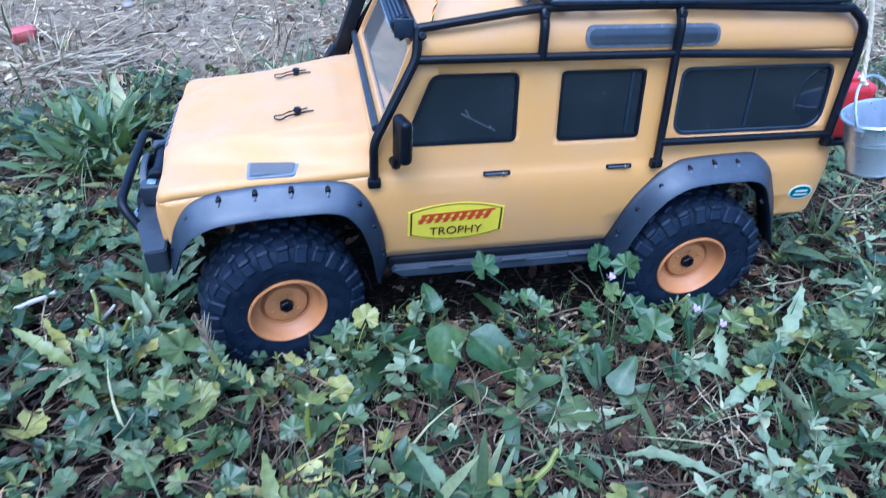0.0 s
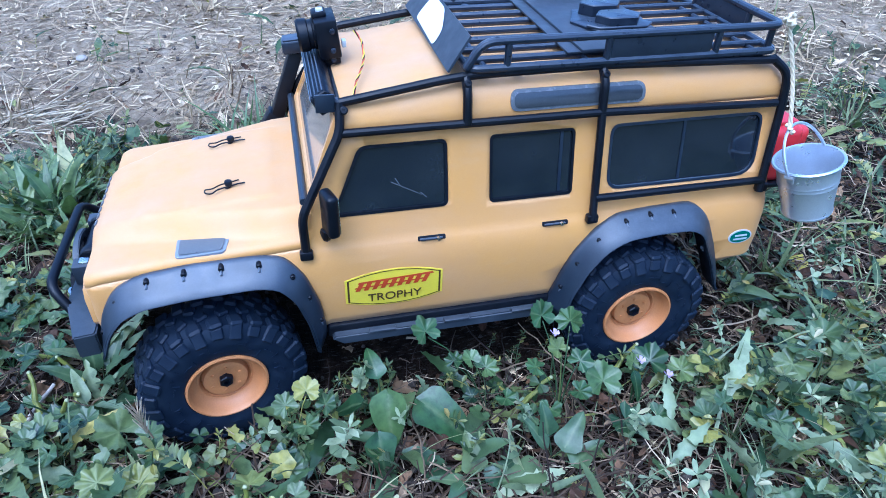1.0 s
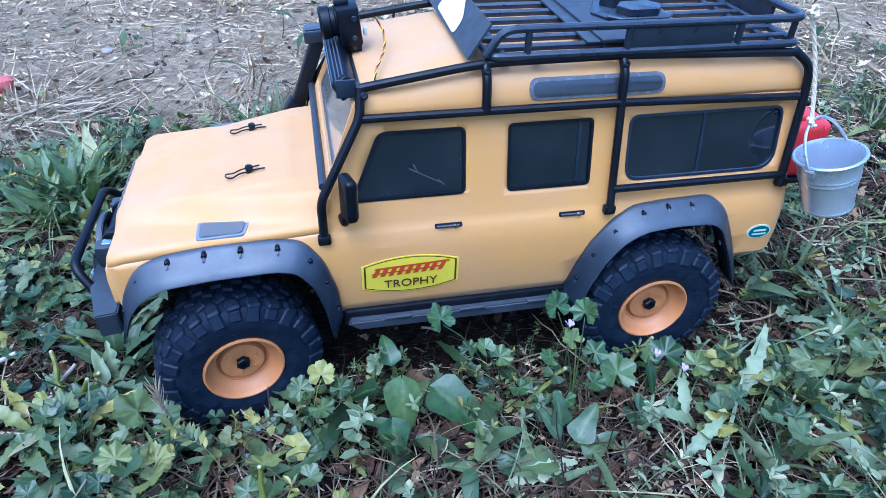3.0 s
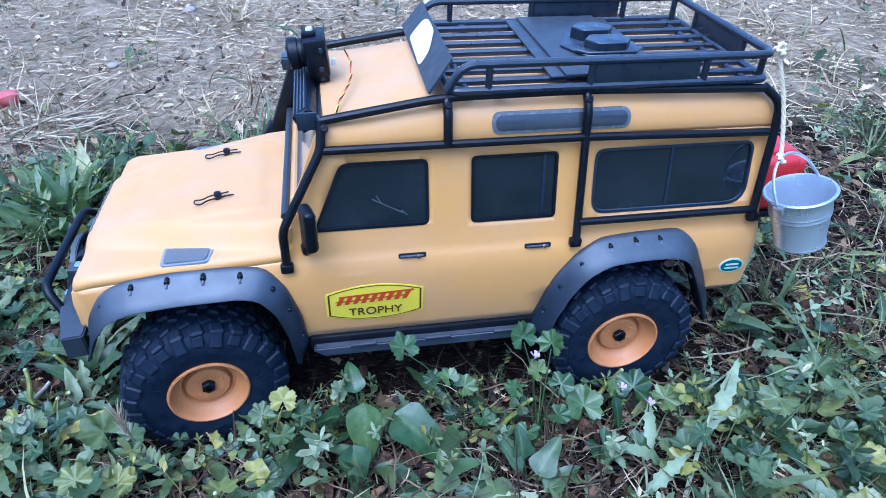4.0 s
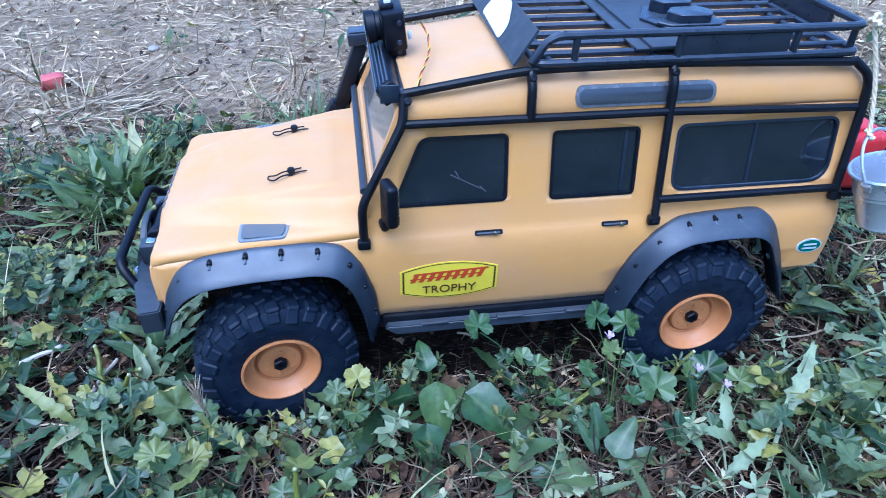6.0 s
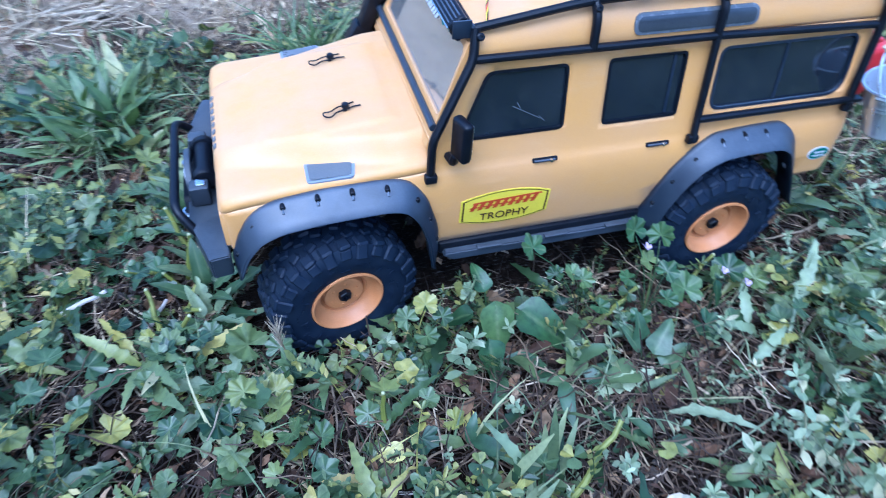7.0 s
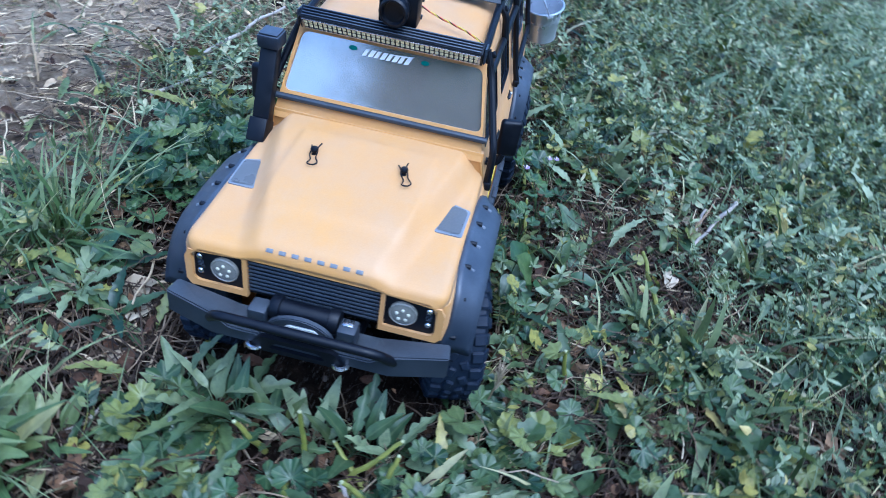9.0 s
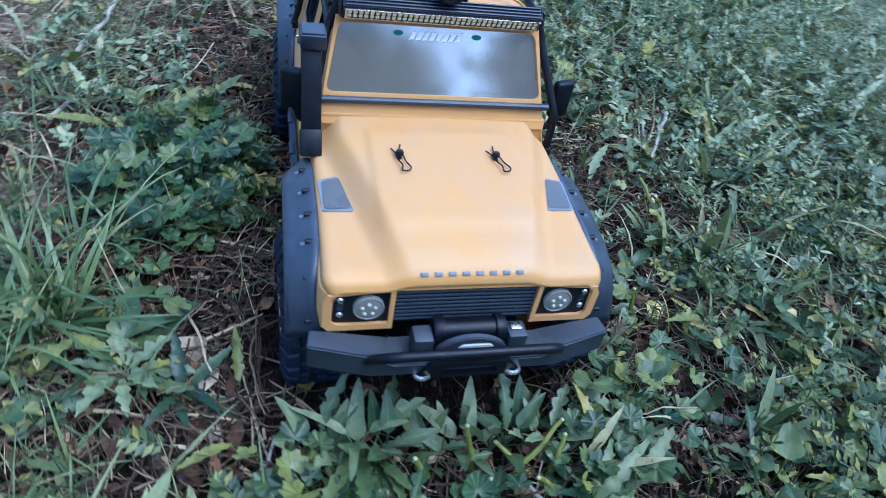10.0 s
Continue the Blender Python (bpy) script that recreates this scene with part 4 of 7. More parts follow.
box(bm, (-0.2520, -0.030, 0.1165), (0.007, 0.0075, 0.0030), 0.001)
part("winch_bolt", bm, CHROME, winch)

# ---- chassis and axles, seen through the arches ----
bm = bmesh.new()
for s in (-1, 1):
    box(bm, (0.0, s * 0.030, 0.083), (0.470, 0.008, 0.014), 0.001)
box(bm, (0.0, 0, 0.084), (0.16, 0.066, 0.030), 0.004)
box(bm, (0.0, 0, 0.100), (0.18, 0.150, 0.010), 0.003)
part("chassis", bm, BLACK, truck)
for x, z in ((-0.1636, 0.0515), (0.1604, 0.0605)):
    bm = bmesh.new()
    tube(bm, [(x, -0.085, z), (x, 0.085, z)], 0.008, 12)
    bmesh.ops.create_uvsphere(bm, u_segments=16, v_segments=10, radius=0.017, matrix=Matrix.Translation((x, 0.015, z)))
    for s in (-1, 1):
        tube(bm, [(x + 0.006, s * 0.055, z), (x + 0.012, s * 0.050, z + 0.060)], 0.006, 10)
    part("axle", bm, BLACK, truck)
bm = bmesh.new()
box(bm, (0.258, 0, 0.088), (0.016, 0.150, 0.012), 0.003)
part("rear_bumper", bm, BLACK, truck)

# ---- wheels ----
TR, TW = 0.0590, 0.0215


def tyre_mesh():
    bm = bmesh.new()
    prof = [(0.0275, -0.0165), (0.0300, -0.0195), (0.0360, -0.0212), (0.0440, -0.0212), (0.0512, -0.0200), (0.0558, -0.0170), (0.0570, -0.010), (0.0573, 0.0),
            (0.0570, 0.010), (0.0558, 0.0170), (0.0512, 0.0200), (0.0440, 0.0212), (0.0360, 0.0212), (0.0300, 0.0195), (0.0275, 0.0165)]
    lathe(bm, prof, 72)
    for k in range(60):
        # raised dashes on the side wall
        if k % 5 == 0:
            continue
        m = Euler((0, 0, 2 * math.pi * k / 60)).to_matrix().to_4x4()
        for side in (-1, 1):
            box(bm, (0.0365 + 0.004 * ((k // 3) % 2), 0, side * 0.0212), (0.0010 if k % 3 else 0.0050, 0.0030 if k % 3 else 0.0008, 0.0010), 0.0, m)
    return bm


LUGS = 26


def lug_meshes():
    """The tread's pieces, each at the wheel's centre line: shoulder lugs long and short, and centre blocks, for both sides."""
    out = {}
    for side in (-1, 1):
        for long in (0, 1):
            bm = bmesh.new()
            box(bm, (0, 0, 0), (0.0050, 0.0100, 0.0105), 0.0016, pose(0.0563, 0, side * 0.0138, 6 * side, 0, 0), 1)
            box(bm, (0, 0, 0), (0.0120 if long else 0.0085, 0.0088, 0.0026), 0.0011, pose(0.0516, 0, side * 0.0198, 0, side * 24, 0), 1)
            out["shoulder", side, long] = bm
        bm = bmesh.new()
        box(bm, (0, 0, 0), (0.0055, 0.0085, 0.0070), 0.0012, pose(0.0565, 0.0005 * side, side * 0.0050, 24 * side, 0, 0), 1)
        out["centre", side] = bm
    return out


RIM_PROFILE = [(0.0285, 0.0175), (0.0292, 0.0192), (0.0288, 0.0205), (0.0276, 0.0208), (0.0266, 0.0196), (0.0258, 0.0170), (0.0240, 0.0125), (0.0215, 0.0100), (0.0200, 0.0094),
               (0.0188, 0.0098), (0.0180, 0.0085), (0.0172, 0.0062), (0.0166, 0.0060), (0.0162, 0.0095), (0.0156, 0.0112), (0.0140, 0.0118), (0.0080, 0.0114), (0.0065, 0.0108), (0.0, 0.0108)]
wheel_src = None
for x, z, s, steer in ((-0.1636, 0.0515, -1, 12), (0.1604, 0.0605, -1, 0), (-0.1636, 0.0515, 1, 2), (0.1604, 0.0605, 1, 0)):
    m = Matrix.Translation((x, s * 0.0945, z)) @ pose(0, 0, 0, 0, 0, steer) @ Euler((radians(90) if s < 0 else radians(-90), 0, 0)).to_matrix().to_4x4() @ pose(0, 0, 0, 0, 0, 17 * x * 100)
    if wheel_src is None:
        wheel = new("wheel")
        wheel.parent = truck
        tagged(wheel, "knobbly black off-road tyre on an orange dished rim")
        part("tyre", tyre_mesh(), RUBBER, wheel, "dusty black rubber tyre with block tread", crease=0.5)
        made_lugs = {}
        for key, bm in lug_meshes().items():
            o = part("tread_lug", bm, RUBBER, wheel, crease=0.5)
            made_lugs[key] = o
        for k in range(LUGS):
            for side in (-1, 1):
                a = 360 * (k + (0.5 if side > 0 else 0)) / LUGS
                for key, turn in ((("shoulder", side, k % 2), a), (("centre", side), a + 180 / LUGS)):
                    if k < 2 and (key[0] == "shoulder" or k == 0):
                        made_lugs[key].matrix_basis = pose(0, 0, 0, 0, 0, turn)
                    else:
                        again(made_lugs[key], pose(0, 0, 0, 0, 0, turn), wheel)
        bm = bmesh.new()
        lathe(bm, RIM_PROFILE, 56)
        lathe(bm, [(0.0285, 0.0175), (0.0275, -0.016)], 56)
        part("rim", bm, RIM, wheel, "orange plastic dished rim")
        bm = bmesh.new()
        lathe(bm, [(0.0052, 0.0095), (0.0052, 0.0145), (0.0046, 0.0152), (0.0024, 0.0152), (0.0024, 0.0130), (0.0, 0.0130)], 6)
        part("hub_nut", bm, BLACK, wheel, smooth=False)
        for k in range(6):
            bm = bmesh.new()
            a = 2 * math.pi * k / 6
            lathe(bm, [(0.0011, 0.010), (0.0011, 0.0126), (0.0, 0.0129)], 8, Matrix.Translation((0.0108 * math.cos(a), 0.0108 * math.sin(a), 0)))
            part("wheel_bolt", bm, RIM, wheel)
        wheel_src = wheel
        wheel.matrix_basis = m
    else:
        made = new("wheel")
        made.parent = truck
        made.matrix_basis = m
        tagged(made, "knobbly black off-road tyre on an orange dished rim")
        for ch in wheel_src.children:
            o = again(ch, ch.matrix_basis.copy(), made)
            if "label" in ch:
                tagged(o, ch["label"])

# ---- red can at the truck's rear ----
can = bmesh.new()
box(can, (0.2920, -0.016, 0.1630), (0.040, 0.088, 0.050), 0.007, seg=3)
box(can, (0.3110, -0.046, 0.1760), (0.016, 0.024, 0.020), 0.006, seg=3)
can_ob = part("jerry_can", can, RED, truck, "red plastic can on the rear of the truck")
bm = bmesh.new()
box(bm, (0.2920, -0.016, 0.1890), (0.032, 0.074, 0.004), 0.0018)
tube(bm, rounded([(0.2920, -0.030, 0.189), (0.2920, -0.024, 0.195), (0.2920, 0.002, 0.195), (0.2920, 0.008, 0.189)], 0.004), 0.0026, 8)
part("can_handle", bm, RED, can_ob)
bm = bmesh.new()
box(bm, (0.2900, -0.016, 0.1365), (0.042, 0.092, 0.004), 0.001)
box(bm, (0.268, -0.016, 0.150), (0.010, 0.060, 0.024), 0.001)
part("can_bracket", bm, BLACK, can_ob)

# ---- small camera on the roof ----
TRUCK_M = truck.matrix_world.copy()
cam_ob = thing("roof_camera", "small black plastic camera on a swivel mount above the light bar", "camera", TRUCK_M @ pose(-0.0620, -0.002, 0.2410))
bm = bmesh.new()
box(bm, (0.002, 0, 0.0225), (0.0150, 0.0300, 0.0260), 0.0016, pose(0, 0, 0, 0, -6, 0))
box(bm, (-0.001, 0.001, 0.0365), (0.0100, 0.0130, 0.0050), 0.0018, pose(0, 0, 0, 0, -6, 0))
part("camera_body", bm, BLACK, cam_ob)
bm = bmesh.new()
lathe(bm, [(0.0, 0.0), (0.0100, 0.0), (0.0105, 0.0030), (0.0098, 0.0036), (0.0098, 0.0062), (0.0108, 0.0068), (0.0112, 0.0125), (0.0100, 0.0140), (0.0085, 0.0140), (0.0075, 0.0110), (0.0040, 0.0104), (0.0, 0.0108)], 24, pose(-0.0060, 0.001, 0.0230, 0, -96, 0))
part("camera_lens", bm, BLACK, cam_ob)
bm = bmesh.new()
box(bm, (0.0000, 0, 0.0050), (0.0110, 0.0160, 0.0110), 0.0010)
box(bm, (0.0045, -0.0090, 0.0080), (0.0060, 0.0050, 0.0060), 0.0010)
box(bm, (0.0, 0, -0.0030), (0.0080, 0.0120, 0.0060), 0.0010)
part("swivel", bm, BLACK, cam_ob)
for y, z in ((-0.0158, 0.0290), (-0.0158, 0.0160), (-0.012, 0.0085)):
    bm = bmesh.new()
    lathe(bm, [(0.0019, 0), (0.0019, 0.0008), (0.0010, 0.0011), (0.0, 0.0007)], 10, pose(0.0025, y, z, 90, 0, 0))
    part("screw", bm, FLARE, cam_ob)
bm = bmesh.new()
box(bm, (0.0, -0.001, 0.0392), (0.0050, 0.0055, 0.0034), 0.0013, pose(0, 0, 0, 0, -6, 0))
part("silver_cap", bm, CLEAR_EDGE, cam_ob)
bm = bmesh.new()
box(bm, (0.0108, -0.004, 0.0170), (0.0030, 0.0060, 0.0050), 0.0008)
part("plug", bm, CLEAR_EDGE, cam_ob)
wire_root = thing("wire", "twisted red and yellow wires across the roof from the camera", "wire", TRUCK_M)
for mat, off in ((WIRE_RED, 0.0), (WIRE_YELLOW, math.pi), (BLACK, math.pi / 2)):
    bm = bmesh.new()
    pts = []
    base = rounded([(-0.0430, 0.0, 0.2640), (-0.0390, -0.010, 0.2600), (-0.0400, -0.026, 0.2535), (-0.0440, -0.040, 0.2515), (-0.0500, -0.056, 0.2490), (-0.0530, -0.0680, 0.2440)], 0.008, 6)
    for k, p in enumerate(base):
        a = k * 1.1 + off
        pts.append(p + Vector((0.0005 * math.cos(a), 0, 0.0005 * math.sin(a))))
    tube(bm, pts, 0.00042, 6)
    part("strand", bm, mat, wire_root)

# ---- bucket on a rope at the rear corner ----
bucket = thing("bucket", "small galvanised steel bucket hanging by a rope from the rack", "bucket", pose(0.2900, -0.1140, 0.1390, -13, -10, 24))
bm = bmesh.new()
lathe(bm, [(0.0, 0.0022), (0.0158, 0.0022), (0.0162, 0.0), (0.0176, 0.0), (0.0180, 0.0014), (0.0174, 0.0030), (0.0202, 0.0255), (0.0209, 0.0262), (0.0206, 0.0275), (0.0206, 0.0288), (0.0213, 0.0296), (0.0209, 0.0309),
           (0.0222, 0.0425), (0.0240, 0.0428), (0.0248, 0.0438), (0.0240, 0.0449), (0.0226, 0.0445), (0.0217, 0.0420), (0.0203, 0.0300), (0.0168, 0.0040), (0.0, 0.0036)], 56)
part("pail", bm, GALVANISED, bucket)
bm = bmesh.new()
arc = [(0.0238 * math.cos(a) - 0.002 * math.sin(a), 0.011 * math.sin(a), 0.0400 + 0.0310 * math.sin(a)) for a in (math.pi * k / 20 for k in range(21))]
tube(bm, arc, 0.0011, 8)
part("handle", bm, GALVANISED, bucket)
for s in (-1, 1):
    bm = bmesh.new()
    box(bm, (s * 0.0236, 0, 0.0395), (0.0022, 0.0060, 0.0068), 0.0009)
    tube(bm, [(s * 0.0236, -0.0035, 0.041), (s * 0.0236, 0.0035, 0.041)], 0.0018, 8)
    part("ear", bm, GALVANISED, bucket)
rope = thing("rope", "cream cotton rope tied to the rack corner holding the bucket", "rope")
bm = bmesh.new()
A, B = Vector((0.2475, -0.0800, 0.2750)), bucket.matrix_world @ Vector((-0.0060, 0.0110, 0.0700))
for off in (0, math.pi * 2 / 3, math.pi * 4 / 3):
    pts = []
    for k in range(40):
        f = k / 39
        p = A.lerp(B, f) + Vector((0.004, 0.002, 0)) * math.sin(f * math.pi)
        a = 14 * f * 2 + off
        pts.append(p + Vector((math.cos(a), math.sin(a), 0)) * 0.0008)
    tube(bm, pts, 0.00085, 6)
part("cord", bm, ROPE, rope)
for tiltx, c in ((0, A), (70, A + Vector((0.001, 0, 0.002))), (20, B + Vector((0, 0, 0.0)))):
    bm = bmesh.new()
    m = Matrix.Translation(c) @ pose(0, 0, 0, tiltx, 40, 10)
    tube(bm, [m @ Vector((0.0036 * math.cos(2 * math.pi * k / 14), 0.0036 * math.sin(2 * math.pi * k / 14), 0.0008 * math.sin(3 * k))) for k in range(14)], 0.0013, 6, closed=True)
    part("knot", bm, ROPE, rope)

# ---- ground ----
def soil_build(nt, n, p, link):
    broad = tex(n, link, 5, 6, 0.6)
    mid = tex(n, link, 60, 6, 0.7)
    fine = tex(n, link, 420, 4, 0.7)
    fibre = tex(n, link, 90, 5, 0.75, stretch=(1.0, 5.0, 1.0))
    col = ramp(n, link, mid, [(0.34, (0.006, 0.0040, 0.0028)), (0.56, (0.026, 0.017, 0.0110)), (0.82, (0.115, 0.080, 0.052))])
    pale = ramp(n, link, fibre, [(0.56, (0, 0, 0)), (0.74, (0.40, 0.40, 0.40))])
    col = mix(n, link, pale, col, (0.50, 0.455, 0.375))
    far = n.new("ShaderNodeVectorMath")
    far.operation = "LENGTH"
    link(n.new("ShaderNodeTexCoord").outputs["Object"], far.inputs[0])
    meadow = ramp(n, link, tex(n, link, 14, 6, 0.75), [(0.35, (0.060, 0.056, 0.030)), (0.5, (0.150, 0.170, 0.085)), (0.68, (0.31, 0.32, 0.19))])
    reach = n.new("ShaderNodeMapRange")
    reach.inputs["From Min"].default_value, reach.inputs["From Max"].default_value = 0.7, 1.5
    link(far.outputs["Value"], reach.inputs["Value"])
    col = mix(n, link, reach.outputs[0], col, meadow)
    sep = n.new("ShaderNodeSeparateXYZ")
    link(n.new("ShaderNodeTexCoord").outputs["Object"], sep.inputs[0])
    edge = n.new("ShaderNodeMath")
    edge.operation = "MULTIPLY_ADD"
    edge.inputs[1].default_value, edge.inputs[2].default_value = 0.9, 0.0
    link(sep.outputs["Y"], edge.inputs[0])
    wob = n.new("ShaderNodeMath")
    wob.operation = "ADD"
    link(edge.outputs[0], wob.inputs[0])
    link(broad, wob.inputs[1])
    track = ramp(n, link, wob.outputs[0], [(0.72, (0, 0, 0)), (0.94, (0.95, 0.95, 0.95))])
    col = mix(n, link, track, col, ramp(n, link, mid, [(0.3, (0.25, 0.180, 0.108)), (0.46, (0.44, 0.335, 0.210)), (0.7, (0.66, 0.53, 0.365))]))
    patch = ramp(n, link, broad, [(0.36, (0.68, 0.65, 0.63)), (0.60, (1.0, 1.0, 1.0))])
    col = mix(n, link, 1.0, col, patch, "MULTIPLY")
    link(col, p.inputs["Base Color"])
    p.inputs["Roughness"].default_value = 0.95
    p.inputs["Specular IOR Level"].default_value = 0.08
    m = n.new("ShaderNodeMath")
    m.operation = "ADD"
    link(mid, m.inputs[0])
    link(fine, m.inputs[1])
    bump(n, link, p, m.outputs[0], 1.0, 0.010)


SOIL = material("dry_soil", soil_build)


def ground_z(x, y):
    near = 0.008 * noise.noise(Vector((x * 6, y * 6, 0.3))) + 0.004 * noise.noise(Vector((x * 17, y * 17, 4.0)))
    far = 0.05 * noise.noise(Vector((x * 0.5, y * 0.5, 9.0))) * smoothstep(1.0, 4.0, math.hypot(x, y))
    dip = 0.0
    for wx in (-0.162, 0.162):
        for wy in (-0.102, 0.098):
            dip -= 0.006 * math.exp(-((x - wx) ** 2 + (y - wy) ** 2) / 0.0022)
    return near + far + dip + 0.002


line = [-2.4 + 0.03 * k for k in range(161)]
out = [2.7, 3.2, 4.0, 5.5, 8, 12, 20, 40, 90, 200, 450]
axis = [-v for v in out[::-1]] + line + out
verts = [(x, y, ground_z(x, y)) for y in axis for x in axis]
N = len(axis)
faces = [(j * N + i, j * N + i + 1, (j + 1) * N + i + 1, (j + 1) * N + i) for j in range(N - 1) for i in range(N - 1)]
me = bpy.data.meshes.new("ground")
me.from_pydata(verts, [], faces)
me.polygons.foreach_set("use_smooth", [True] * len(faces))
me.materials.append(SOIL)
tagged(new("ground", me), "dry grey-brown soil strewn with straw and weeds", "ground", kind="structure")

# ---- plant materials ----
def leafy(name, stops, per_object, rough=0.38, vein=0.15, through_light=0.18, scale=70):
    def build(nt, n, p, link):
        if per_object:
            r = n.new("ShaderNodeObjectInfo").outputs["Random"]
        else:
            r = n.new("ShaderNodeNewGeometry").outputs["Random Per Island"]
        col = ramp(n, link, r, stops)
        rib = n.new("ShaderNodeAttribute")
        rib.attribute_name = "rib"
        col = mix(n, link, ramp(n, link, rib.outputs["Fac"], [(0.60, (0, 0, 0)), (1.0, (0.30, 0.30, 0.30))]), col, (0.24, 0.27, 0.13))
        blot = ramp(n, link, tex(n, link, scale, 5, 0.6), [(0.28, (0.50, 0.53, 0.48)), (0.5, (0.95, 0.95, 0.92)), (0.74, (1.28, 1.24, 1.12))])
        col = mix(n, link, 1.0, col, blot, "MULTIPLY")
        link(col, p.inputs["Base Color"])
        p.inputs["Roughness"].default_value = rough
        p.inputs["Specular IOR Level"].default_value = 0.4
        bump(n, link, p, tex(n, link, 700, 3), vein, 0.001)
        t = n.new("ShaderNodeBsdfTranslucent")
        link(mix(n, link, 1.0, col, (1.2, 1.25, 0.6), "MULTIPLY"), t.inputs[0])
        m = n.new("ShaderNodeMixShader")
        m.inputs[0].default_value = through_light
        link(p.outputs[0], m.inputs[1])
        link(t.outputs[0], m.inputs[2])
        link(m.outputs[0], n["Material Output"].inputs[0])
    return material(name, build)


GREENS = [(0.0, (0.018, 0.036, 0.013)), (0.22, (0.046, 0.075, 0.025)), (0.48, (0.086, 0.120, 0.044)), (0.68, (0.136, 0.162, 0.058)), (0.84, (0.20, 0.208, 0.052)), (0.95, (0.29, 0.260, 0.055)), (1.0, (0.40, 0.31, 0.11))]
BLUE_GREENS = [(0.0, (0.070, 0.098, 0.040)), (0.5, (0.140, 0.172, 0.074)), (0.85, (0.24, 0.262, 0.120)), (1.0, (0.42, 0.37, 0.19))]
STRAWS = [(0.0, (0.17, 0.110, 0.060)), (0.25, (0.36, 0.265, 0.155)), (0.6, (0.53, 0.41, 0.25)), (0.9, (0.70, 0.57, 0.37)), (1.0, (0.26, 0.17, 0.095))]
STEMS = [(0.0, (0.020, 0.0110, 0.0065)), (0.35, (0.050, 0.030, 0.0175)), (0.65, (0.100, 0.065, 0.038)), (0.88, (0.22, 0.155, 0.092)), (1.0, (0.54, 0.43, 0.29))]
FIELD_STRAWS = [(0.0, (0.18, 0.125, 0.072)), (0.3, (0.36, 0.270, 0.165)), (0.7, (0.52, 0.405, 0.255)), (0.93, (0.68, 0.55, 0.36)), (1.0, (0.26, 0.20, 0.09))]
BROWNS = [(0.0, (0.040, 0.019, 0.010)), (0.4, (0.098, 0.048, 0.023)), (0.75, (0.19, 0.108, 0.052)), (1.0, (0.36, 0.25, 0.145))]
LEAF_THING = leafy("weed_leaf", [(0.0, (0.018, 0.040, 0.019)), (0.2, (0.042, 0.074, 0.028)), (0.5, (0.080, 0.118, 0.045)), (0.75, (0.130, 0.160, 0.056)), (0.92, (0.205, 0.215, 0.048)), (1.0, (0.32, 0.28, 0.060))], True, 0.32, scale=130)
PALE_LEAF = leafy("pale_weed_leaf", [(0.0, (0.105, 0.140, 0.070)), (0.5, (0.165, 0.205, 0.105)), (1.0, (0.24, 0.275, 0.140))], True, 0.42, scale=130)
DARK_LEAF = leafy("dark_weed_leaf", [(0.0, (0.022, 0.050, 0.017)), (0.5, (0.052, 0.098, 0.033)), (0.85, (0.088, 0.135, 0.042)), (1.0, (0.150, 0.175, 0.046))], True, 0.32, scale=130)
STALK = leafy("yellow_green_stalk", [(0.0, (0.17, 0.19, 0.030)), (1.0, (0.27, 0.27, 0.060))], True, 0.45)
TUFT_LEAF = leafy("tuft_leaf", [(0.0, (0.070, 0.115, 0.038)), (0.5, (0.125, 0.175, 0.062)), (0.9, (0.20, 0.235, 0.095)), (1.0, (0.36, 0.33, 0.14))], True, 0.4)
LEAF_STUFF = leafy("ground_cover_leaf", GREENS, False, scale=130)
GRASS = leafy("grass_blade", BLUE_GREENS, False, 0.55)
BROAD = leafy("broad_leaf", [(0.0, (0.040, 0.076, 0.034)), (0.5, (0.074, 0.112, 0.048)), (1.0, (0.130, 0.158, 0.052))], True, 0.36)
STRAW = leafy("straw", STRAWS, False, 0.7, through_light=0.08)
FIELD_STRAW = leafy("field_straw", FIELD_STRAWS, False, 0.8, through_light=0.06)
STRAW_THING = leafy("dry_stalk", STRAWS, True, 0.7, through_light=0.05)
STEM = leafy("dry_stem", STEMS, False, 0.75, through_light=0.04)
BROWN = leafy("dead_leaf", BROWNS, False, 0.75, through_light=0.1)
PALE_DRY = leafy("pale_dry_leaf", [(0.0, (0.33, 0.26, 0.17)), (0.5, (0.46, 0.37, 0.25)), (1.0, (0.56, 0.47, 0.34))], True, 0.7, through_light=0.1)
YELLOW_LEAF = leafy("yellowed_leaf", [(0.0, (0.42, 0.36, 0.06)), (1.0, (0.58, 0.52, 0.18))], True, 0.5)
CRUMB = worn("soil_crumb", (0.05, 0.038, 0.028), (0.14, 0.115, 0.09), 0.95, scale=100, relief=0.002)
STONE = worn("grey_stone", (0.27, 0.24, 0.20), (0.38, 0.35, 0.30), 0.85, scale=80, relief=0.001)
TWIG = worn("pale_twig", (0.36, 0.31, 0.25), (0.52, 0.48, 0.42), 0.8, scale=90, relief=0.0008)
RED_TWIG = worn("red_brown_twig", (0.22, 0.085, 0.05), (0.30, 0.14, 0.09), 0.8, scale=90, relief=0.0008)
PETAL = worn("lilac_petal", (0.40, 0.30, 0.46), (0.55, 0.45, 0.58), 0.6, scale=200)
CREAM = worn("cut_tip", (0.34, 0.35, 0.17), (0.44, 0.43, 0.26), 0.6, scale=200)


